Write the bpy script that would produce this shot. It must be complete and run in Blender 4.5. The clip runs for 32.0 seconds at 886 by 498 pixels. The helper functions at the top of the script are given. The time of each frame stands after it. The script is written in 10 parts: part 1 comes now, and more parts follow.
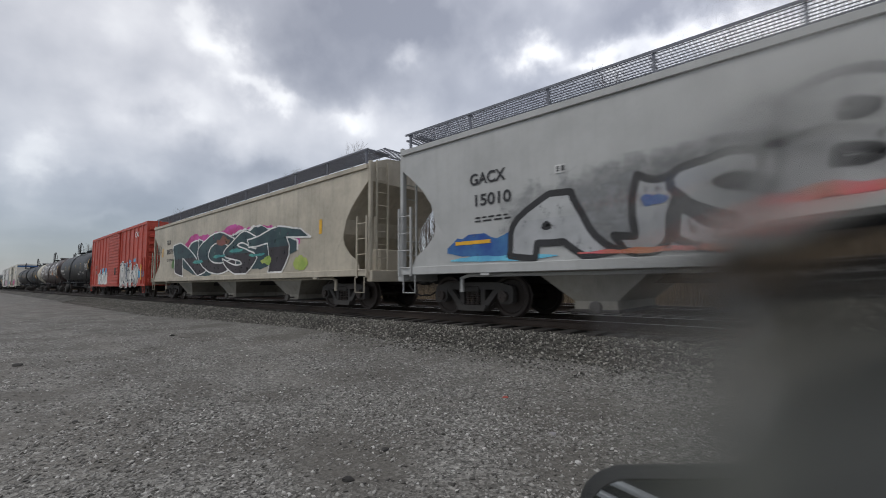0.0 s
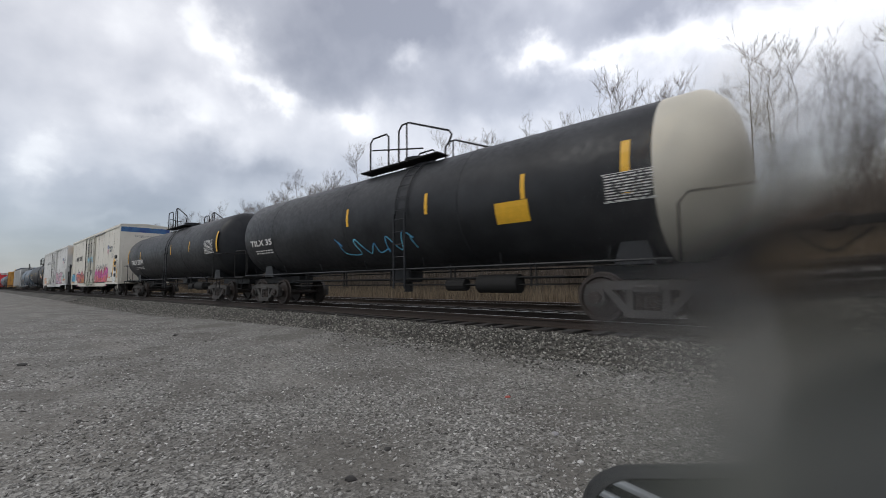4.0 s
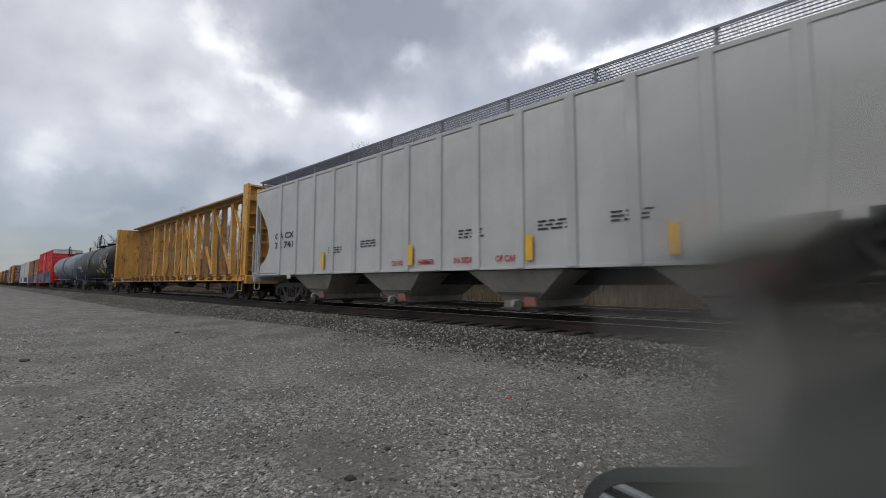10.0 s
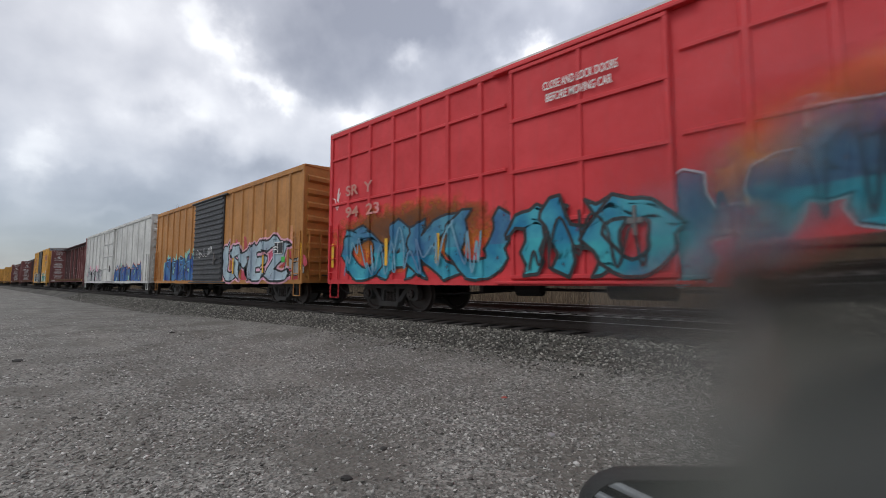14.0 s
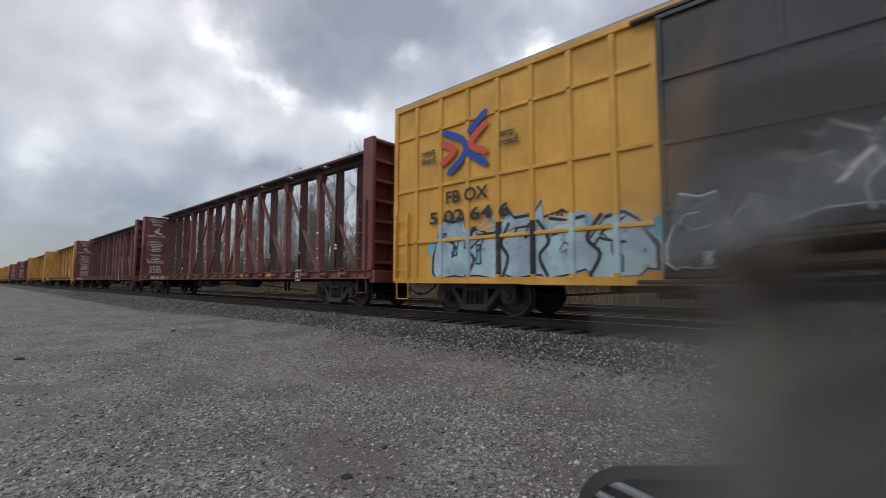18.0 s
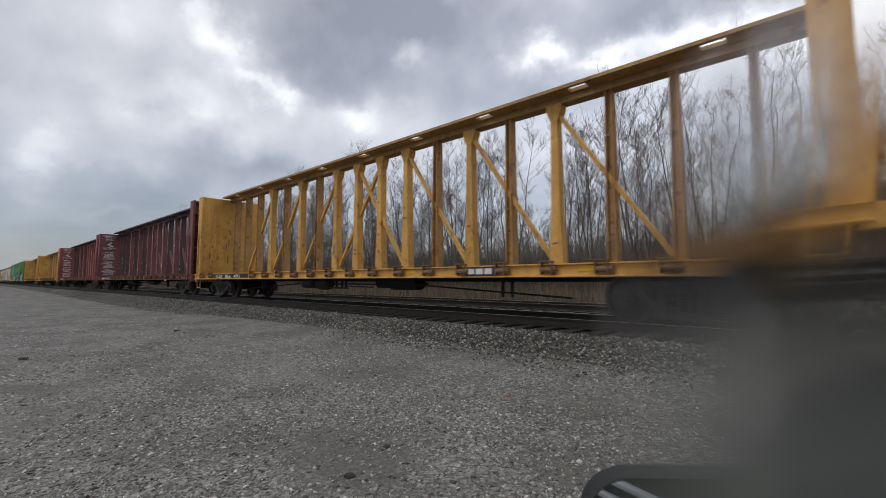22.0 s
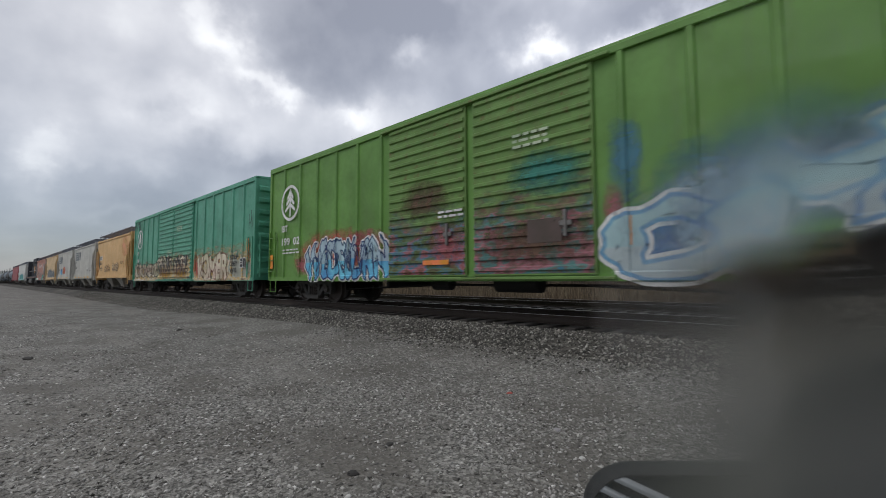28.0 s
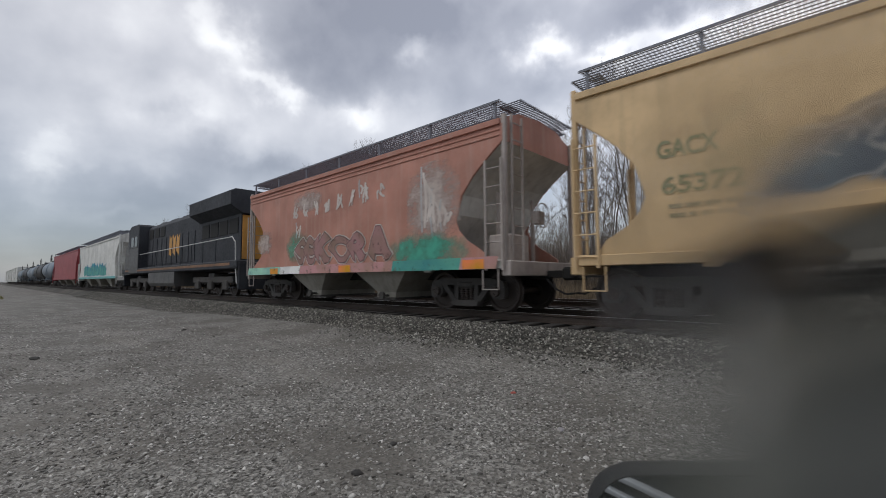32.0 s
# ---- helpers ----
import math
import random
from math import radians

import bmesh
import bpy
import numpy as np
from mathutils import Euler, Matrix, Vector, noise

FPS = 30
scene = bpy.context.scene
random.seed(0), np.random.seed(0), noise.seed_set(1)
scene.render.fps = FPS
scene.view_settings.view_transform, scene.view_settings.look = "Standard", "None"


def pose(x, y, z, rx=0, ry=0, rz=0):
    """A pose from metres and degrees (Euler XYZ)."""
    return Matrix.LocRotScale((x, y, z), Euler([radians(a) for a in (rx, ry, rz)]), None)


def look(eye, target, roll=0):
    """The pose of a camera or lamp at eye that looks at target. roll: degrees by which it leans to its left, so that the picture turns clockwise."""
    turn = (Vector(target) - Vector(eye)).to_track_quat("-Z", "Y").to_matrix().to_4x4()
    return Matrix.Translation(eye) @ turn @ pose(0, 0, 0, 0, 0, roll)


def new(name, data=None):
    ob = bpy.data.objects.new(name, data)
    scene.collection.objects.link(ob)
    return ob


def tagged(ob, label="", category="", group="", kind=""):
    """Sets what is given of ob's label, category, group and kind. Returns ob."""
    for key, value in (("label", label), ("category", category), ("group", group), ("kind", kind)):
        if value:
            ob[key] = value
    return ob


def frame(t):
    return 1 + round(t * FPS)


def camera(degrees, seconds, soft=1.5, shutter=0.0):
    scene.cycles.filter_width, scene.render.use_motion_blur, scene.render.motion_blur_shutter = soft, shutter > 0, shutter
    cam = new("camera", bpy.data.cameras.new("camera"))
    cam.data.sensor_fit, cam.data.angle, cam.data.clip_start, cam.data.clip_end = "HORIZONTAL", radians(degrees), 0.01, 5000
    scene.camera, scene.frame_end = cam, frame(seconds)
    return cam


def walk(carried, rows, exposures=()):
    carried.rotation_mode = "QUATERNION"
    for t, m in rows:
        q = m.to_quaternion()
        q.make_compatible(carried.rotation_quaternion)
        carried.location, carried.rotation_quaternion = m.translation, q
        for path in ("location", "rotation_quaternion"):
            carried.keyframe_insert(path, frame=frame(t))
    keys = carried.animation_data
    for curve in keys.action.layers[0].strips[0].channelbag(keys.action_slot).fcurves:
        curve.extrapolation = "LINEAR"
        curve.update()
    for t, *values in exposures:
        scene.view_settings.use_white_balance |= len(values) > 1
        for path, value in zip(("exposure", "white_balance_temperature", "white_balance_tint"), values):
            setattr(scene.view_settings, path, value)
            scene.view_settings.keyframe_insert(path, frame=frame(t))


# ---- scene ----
import collections
import colorsys

# The lot lies at z = 0, the railway runs along x, the train comes from -x and passes towards +x.
EYE = (0.0, 0.0, 1.40)
RAIL_Z = 0.65
TRACK_Y = 8.84
TRACK2_Y = 13.75

cam = camera(92.2, 32.0, soft=0.35, shutter=0.08)
walk(cam, [(t, pose(*EYE, 90 + pitch, 0, yaw) @ pose(0, 0, 0, 0, 0, roll)) for t, yaw, pitch, roll in (
    (0, 41.63, 4.58, -0.46), (0.5, 41.69, 4.58, -0.48), (1, 41.75, 4.59, -0.48), (1.5, 41.82, 4.57, -0.54), (2, 41.87, 4.58, -0.52),
    (2.5, 41.91, 4.59, -0.52), (3, 41.93, 4.57, -0.57), (3.5, 41.92, 4.54, -0.58), (5.5, 41.97, 4.60, -0.16), (6, 41.99, 4.58, -0.16),
    (6.5, 42.02, 4.59, -0.13), (7, 42.02, 4.59, -0.13), (7.5, 42.02, 4.59, -0.08), (8, 42.12, 4.60, -0.06), (8.5, 42.15, 4.62, -0.01),
    (9, 42.15, 4.62, -0.01), (9.5, 42.16, 4.62, 0.02), (10, 42.17, 4.60, 0.10), (10.5, 42.09, 4.58, 0.11), (11, 41.83, 4.55, 0.12),
    (11.5, 41.68, 4.59, 0.15), (12, 41.66, 4.56, 0.20), (12.5, 41.65, 4.54, 0.20), (13, 41.64, 4.52, 0.18), (13.5, 41.69, 4.53, 0.15),
    (14, 41.68, 4.55, 0.07), (14.5, 41.74, 4.53, 0.10), (16.5, 41.55, 4.48, 0.15), (17, 41.50, 4.45, 0.22), (17.5, 41.57, 4.43, 0.20),
    (18, 41.81, 4.42, 0.19), (18.5, 41.79, 4.42, 0.20), (19, 41.81, 4.46, 0.19), (19.5, 41.87, 4.44, 0.10), (20, 41.97, 4.46, 0.07),
    (20.5, 42.04, 4.42, 0.03), (21, 42.05, 4.42, 0.01), (21.5, 42.05, 4.41, 0.01), (22, 42.05, 4.33, 0.05), (22.5, 42.09, 4.29, 0.05),
    (23, 42.07, 4.20, 0.03), (23.5, 42.11, 4.17, -0.03), (24, 42.10, 4.11, -0.23), (24.5, 42.18, 4.08, -0.31), (25, 42.15, 4.05, -0.39),
    (25.5, 42.15, 4.00, -0.40), (27.5, 42.25, 4.01, -0.29), (28, 42.28, 4.04, -0.27), (28.5, 42.41, 4.08, -0.15), (29, 42.58, 4.10, -0.21),
    (29.5, 42.73, 4.07, -0.28), (30, 42.85, 4.05, -0.33), (30.5, 42.89, 4.01, -0.39), (31, 42.82, 3.99, -0.41), (31.5, 42.75, 4.00, -0.42),
    (32, 42.71, 4.00, -0.38),
)], exposures=((0, 0.0), (1, 0.0), (2, 0.06), (3, 0.20), (3.5, 0.18), (5.5, 0.16), (6, 0.14), (6.6, 0.02), (8, 0.0), (9, 0.10), (10, 0.02), (12, 0.02), (13, 0.22), (13.6, 0.26), (14, 0.16), (14.5, 0.12), (16.5, 0.04), (18, 0.03), (20, 0.0), (32, 0.0)))
cam.data.dof.use_dof = True
cam.data.dof.focus_distance = 5.5
cam.data.dof.aperture_fstop = 2.9


# ---- sky and light ----
def link(nt, a, b):
    nt.links.new(a, b)


def node(nt, kind, **sockets):
    n = nt.nodes.new(kind)
    for k, v in sockets.items():
        n.inputs[int(k[1:]) if k[0] == "i" and k[1:].isdigit() else k.replace("_", " ")].default_value = v
    return n


def math_node(nt, op, a, b=None, clamp=False):
    n = nt.nodes.new("ShaderNodeMath")
    n.operation, n.use_clamp = op, clamp
    for i, v in enumerate((a, b)):
        if v is None:
            continue
        if isinstance(v, (int, float)):
            n.inputs[i].default_value = v
        else:
            nt.links.new(v, n.inputs[i])
    return n.outputs[0]


def mix_colour(nt, fac, a, b, blend="MIX"):
    n = nt.nodes.new("ShaderNodeMix")
    n.data_type, n.blend_type = "RGBA", blend
    for i, v in ((0, fac), (6, a), (7, b)):
        if isinstance(v, (int, float)):
            n.inputs[i].default_value = v
        elif isinstance(v, tuple):
            n.inputs[i].default_value = (*v, 1)[:4]
        else:
            nt.links.new(v, n.inputs[i])
    return n.outputs[2]


def ramp(nt, fac, stops):
    n = nt.nodes.new("ShaderNodeValToRGB")
    e = n.color_ramp.elements
    while len(e) < len(stops):
        e.new(0.5)
    for el, (p, c) in zip(e, stops):
        el.position = p
        el.color = (*c, 1) if isinstance(c, tuple) else (c, c, c, 1)
    nt.links.new(fac, n.inputs[0])
    return n.outputs[0]


def sky():
    world = bpy.data.worlds.new("overcast_sky")
    scene.world = world
    world.use_nodes = True
    nt = world.node_tree
    nt.nodes.clear()
    out = nt.nodes.new("ShaderNodeOutputWorld")
    bg = nt.nodes.new("ShaderNodeBackground")
    nishita = nt.nodes.new("ShaderNodeTexSky")
    nishita.sky_type, nishita.sun_disc = "NISHITA", False
    nishita.sun_elevation, nishita.sun_rotation = radians(48), radians(20)
    tc = nt.nodes.new("ShaderNodeTexCoord")
    sep = nt.nodes.new("ShaderNodeSeparateXYZ")
    link(nt, tc.outputs["Generated"], sep.inputs[0])
    # clouds lie on a flat sheet overhead, so they close up towards the horizon
    up = math_node(nt, "ADD", math_node(nt, "MAXIMUM", sep.outputs[2], 0.0), 0.16)
    flat = nt.nodes.new("ShaderNodeCombineXYZ")
    link(nt, math_node(nt, "DIVIDE", sep.outputs[0], up), flat.inputs[0])
    link(nt, math_node(nt, "DIVIDE", sep.outputs[1], up), flat.inputs[1])
    big = node(nt, "ShaderNodeTexNoise", Scale=1.7, Detail=5.0, Roughness=0.45)
    link(nt, flat.outputs[0], big.inputs["Vector"])
    puffs = node(nt, "ShaderNodeTexNoise", Scale=8.0, Detail=5.0, Roughness=0.46)
    link(nt, tc.outputs["Generated"], puffs.inputs["Vector"])
    value = math_node(nt, "ADD", math_node(nt, "MULTIPLY", big.outputs["Fac"], 0.42), math_node(nt, "MULTIPLY", puffs.outputs["Fac"], 0.50))
    value = math_node(nt, "ADD", value, 0.02)
    # banks of cloud and the thin places between them, with ragged borders
    way = tc.outputs["Generated"]
    for scale, depth in ((4.0, 0.11), (14.0, 0.04)):
        ragged = node(nt, "ShaderNodeTexNoise", Scale=scale, Detail=5.0, Roughness=0.55)
        link(nt, tc.outputs["Generated"], ragged.inputs["Vector"])
        shift = nt.nodes.new("ShaderNodeVectorMath")
        shift.operation = "MULTIPLY_ADD"
        link(nt, ragged.outputs["Color"], shift.inputs[0])
        shift.inputs[1].default_value = (2 * depth,) * 3
        shift.inputs[2].default_value = (-depth,) * 3
        torn = nt.nodes.new("ShaderNodeVectorMath")
        torn.operation = "ADD"
        link(nt, way, torn.inputs[0])
        link(nt, shift.outputs[0], torn.inputs[1])
        way = torn.outputs[0]
    unit = nt.nodes.new("ShaderNodeVectorMath")
    unit.operation = "NORMALIZE"
    link(nt, way, unit.inputs[0])
    bent = nt.nodes.new("ShaderNodeSeparateXYZ")
    link(nt, unit.outputs[0], bent.inputs[0])
    turn = math_node(nt, "MULTIPLY", math_node(nt, "ARCTAN2", bent.outputs[0], bent.outputs[1]), 57.296)
    rise = math_node(nt, "MULTIPLY", math_node(nt, "ARCSINE", bent.outputs[2]), 57.296)
    for az, el, wide, tall, gain in CLOUD_BANKS:
        a = math_node(nt, "MULTIPLY", math_node(nt, "ADD", turn, -az), 1 / wide)
        b = math_node(nt, "MULTIPLY", math_node(nt, "ADD", rise, -el), 1 / tall)
        far = math_node(nt, "ADD", math_node(nt, "MULTIPLY", a, a), math_node(nt, "MULTIPLY", b, b))
        lobe = math_node(nt, "EXPONENT", math_node(nt, "MULTIPLY", far, -1.0))
        value = math_node(nt, "ADD", value, math_node(nt, "MULTIPLY", lobe, 1.25 * gain))
    cover = ramp(nt, value, [(0.12, (0.215, 0.21, 0.222)), (0.40, (0.37, 0.366, 0.380)), (0.62, (0.555, 0.545, 0.55)), (0.82, (0.80, 0.79, 0.775)), (1.0, (1.0, 0.985, 0.96))])
    haze = ramp(nt, sep.outputs[2], [(0.0, 1.0), (0.10, 0.7), (0.30, 0.0)])
    veiled = mix_colour(nt, math_node(nt, "MULTIPLY", haze, 0.70), cover, (0.118, 0.134, 0.178))
    total = mix_colour(nt, 0.035, veiled, nishita.outputs[0])
    link(nt, total, bg.inputs[0])
    bg.inputs[1].default_value = 1.2
    link(nt, bg.outputs[0], out.inputs[0])
    lamp = bpy.data.lights.new("sun", "SUN")
    lamp.energy, lamp.angle, lamp.color = 0.85, radians(25), (1.0, 0.97, 0.92)
    sun = new("sun", lamp)
    sun.matrix_world = look((-6, -14, 20), (0, 0, 0))


# compass bearing and height in degrees, width, height, and how much thinner (+) or denser (-) the cover is
CLOUD_BANKS = (
    (-48, 32.5, 17, 5.0, -0.32), (-12, 30.5, 13, 3.2, -0.30), (-58, 26.5, 6.5, 3.6, -0.20), (-50, 26.0, 7, 3.0, -0.14), (-32, 24.3, 11, 2.4, -0.14),
    (-29.8, 29.2, 3.6, 1.8, 0.46), (-21.0, 27.0, 5.5, 1.5, 0.36), (-7, 26.0, 9, 2.3, 0.40), (2, 23.5, 6, 3.0, 0.24), (-45.5, 28.3, 2.4, 1.5, 0.24),
    (-69.3, 26.6, 2.6, 2.8, 0.28), (-71.5, 30.0, 2.4, 2.2, 0.20), (-67.0, 22.4, 3.4, 1.5, 0.24), (-62.3, 22.8, 2.6, 1.4, 0.26), (-74, 19.5, 6, 2.2, 0.15),
    (-54.5, 21.2, 3.4, 1.4, 0.18), (-79, 26, 8, 5, 0.12), (-67.5, 14.0, 6, 1.6, -0.17), (-77, 10.5, 9, 2.6, -0.14), (-84, 5.0, 24, 5.0, -0.26), (-80, 8.0, 3, 0.9, 0.10), (-86, 9.6, 4, 1.0, 0.08),
    (-87.5, 13.4, 2.8, 1.5, 0.18), (-45, 18, 14, 2.8, 0.06),
)
sky()


# ---- materials ----
MATS = {}


def base_material(name):
    m = bpy.data.materials.new(name)
    m.use_nodes = True
    nt = m.node_tree
    bsdf = next(n for n in nt.nodes if n.type == "BSDF_PRINCIPLED")
    return m, nt, bsdf


def coords(nt, scale=(1, 1, 1), drift=0.0, shuffle=False):
    tc = nt.nodes.new("ShaderNodeTexCoord")
    mp = nt.nodes.new("ShaderNodeMapping")
    mp.inputs["Scale"].default_value = scale
    mp.inputs["Location"].default_value = (drift, drift * 0.7, drift * 0.3)
    link(nt, tc.outputs["Object"], mp.inputs["Vector"])
    if shuffle:
        info = nt.nodes.new("ShaderNodeObjectInfo")
        move = nt.nodes.new("ShaderNodeVectorMath")
        move.operation = "ADD"
        link(nt, mp.outputs[0], move.inputs[0])
        link(nt, math_node(nt, "MULTIPLY", info.outputs["Random"], 90.0), move.inputs[1])
        return move.outputs[0]
    return mp.outputs[0]


def noise_at(nt, vec, scale, detail=5.0, rough=0.55):
    n = node(nt, "ShaderNodeTexNoise", Scale=scale, Detail=detail, Roughness=rough)
    link(nt, vec, n.inputs["Vector"])
    return n.outputs["Fac"]


def bump(nt, bsdf, height, strength, distance):
    b = node(nt, "ShaderNodeBump", Strength=strength, Distance=distance)
    link(nt, height, b.inputs["Height"])
    link(nt, b.outputs[0], bsdf.inputs["Normal"])


def paint(name, colour, dirt=0.35, rust=0.12, rough=0.5, grime=(0.10, 0.085, 0.07), fade=0.18, seed=0.0):
    """Weathered railcar paint: sun-faded patches, streaks that run down, specks of rust."""
    if name in MATS:
        return MATS[name]
    m, nt, bsdf = base_material(name)
    v = coords(nt, (1, 1, 1), seed, True)
    light = tuple(min(1, c * (1 + fade) + 0.02) for c in colour)
    dark = tuple(c * (1 - fade) for c in colour)
    tone = mix_colour(nt, ramp(nt, noise_at(nt, v, 0.9, 4), [(0.3, 0.0), (0.7, 1.0)]), dark, light)
    streaks = noise_at(nt, coords(nt, (3.2, 3.2, 0.22), seed + 3, True), 1.6, 6, 0.6)
    tone = mix_colour(nt, math_node(nt, "MULTIPLY", ramp(nt, streaks, [(0.50, 0.0), (0.78, 1.0)]), dirt), tone, grime)
    fine = noise_at(nt, v, 7.0, 6, 0.65)
    tone = mix_colour(nt, math_node(nt, "MULTIPLY", ramp(nt, fine, [(0.45, 0.0), (0.8, 1.0)]), dirt * 0.5), tone, grime)
    spots = noise_at(nt, coords(nt, (1.0, 1.0, 0.6), seed + 9, True), 4.0, 8, 0.7)
    tone = mix_colour(nt, math_node(nt, "MULTIPLY", ramp(nt, spots, [(0.64 - 0.11 * rust, 0.0), (0.70 - 0.08 * rust, 1.0)]), rust), tone, (0.16, 0.06, 0.025))
    link(nt, tone, bsdf.inputs["Base Color"])
    link(nt, ramp(nt, fine, [(0.3, rough - 0.08), (0.7, rough + 0.15)]), bsdf.inputs["Roughness"])
    bump(nt, bsdf, fine, 0.12, 0.01)
    MATS[name] = m
    return m


def plain(name, colour, rough=0.6, metal=0.0, vary=0.25, scale=6.0):
    if name in MATS:
        return MATS[name]
    m, nt, bsdf = base_material(name)
    f = noise_at(nt, coords(nt), scale, 5)
    link(nt, mix_colour(nt, f, tuple(c * (1 - vary) for c in colour), tuple(min(1, c * (1 + vary)) for c in colour)), bsdf.inputs["Base Color"])
    bsdf.inputs["Roughness"].default_value = rough
    bsdf.inputs["Metallic"].default_value = metal
    bump(nt, bsdf, noise_at(nt, coords(nt), scale * 5, 3), 0.15, 0.01)
    MATS[name] = m
    return m


def stone_material(name, colours, rough=0.9, patch=None):
    """Loose stone: every stone its own tone."""
    m, nt, bsdf = base_material(name)
    geo = nt.nodes.new("ShaderNodeNewGeometry")
    tone = ramp(nt, geo.outputs["Random Per Island"], colours)
    grain = noise_at(nt, coords(nt), 60.0, 4)
    tone = mix_colour(nt, math_node(nt, "MULTIPLY", grain, 0.45), tone, (0.10, 0.095, 0.085))
    link(nt, tone, bsdf.inputs["Base Color"])
    bsdf.inputs["Roughness"].default_value = rough
    MATS[name] = m
    return m


def ground_material(name, a, b, c, cell, patch_scale):
    m, nt, bsdf = base_material(name)
    v = coords(nt)
    vor = node(nt, "ShaderNodeTexVoronoi", Scale=cell)
    link(nt, v, vor.inputs["Vector"])
    vor2 = node(nt, "ShaderNodeTexVoronoi", Scale=cell * 2.3)
    link(nt, v, vor2.inputs["Vector"])
    sep = nt.nodes.new("ShaderNodeSeparateColor")
    link(nt, vor.outputs["Color"], sep.inputs[0])
    tone = ramp(nt, sep.outputs[0], [(0.0, a), (0.55, b), (1.0, c)])
    sep2 = nt.nodes.new("ShaderNodeSeparateColor")
    link(nt, vor2.outputs["Color"], sep2.inputs[0])
    tone = mix_colour(nt, 0.45, tone, ramp(nt, sep2.outputs[1], [(0.0, a), (0.5, b), (1.0, c)]))
    big = noise_at(nt, v, patch_scale, 5)
    tone = mix_colour(nt, ramp(nt, big, [(0.44, 0.0), (0.60, 0.75)]), tone, (0.104, 0.096, 0.083))
    wide = noise_at(nt, coords(nt, (0.5, 2.0, 1)), patch_scale * 0.45, 5)
    tone = mix_colour(nt, ramp(nt, wide, [(0.52, 0.0), (0.70, 0.4)]), tone, (0.25, 0.235, 0.208))
    link(nt, tone, bsdf.inputs["Base Color"])
    bsdf.inputs["Roughness"].default_value = 0.92
    bump(nt, bsdf, vor.outputs["Distance"], 0.7, 0.02)
    MATS[name] = m
    return m


BLACK = lambda: plain("underframe_black", (0.010, 0.0095, 0.009), 0.8)
STEEL = lambda: plain("wheel_steel", (0.050, 0.040, 0.035), 0.55, 0.35)
TRUCK = lambda: paint("truck_casting_dusty", (0.040, 0.037, 0.034), 0.4, 0.1, 0.75, (0.09, 0.08, 0.07))


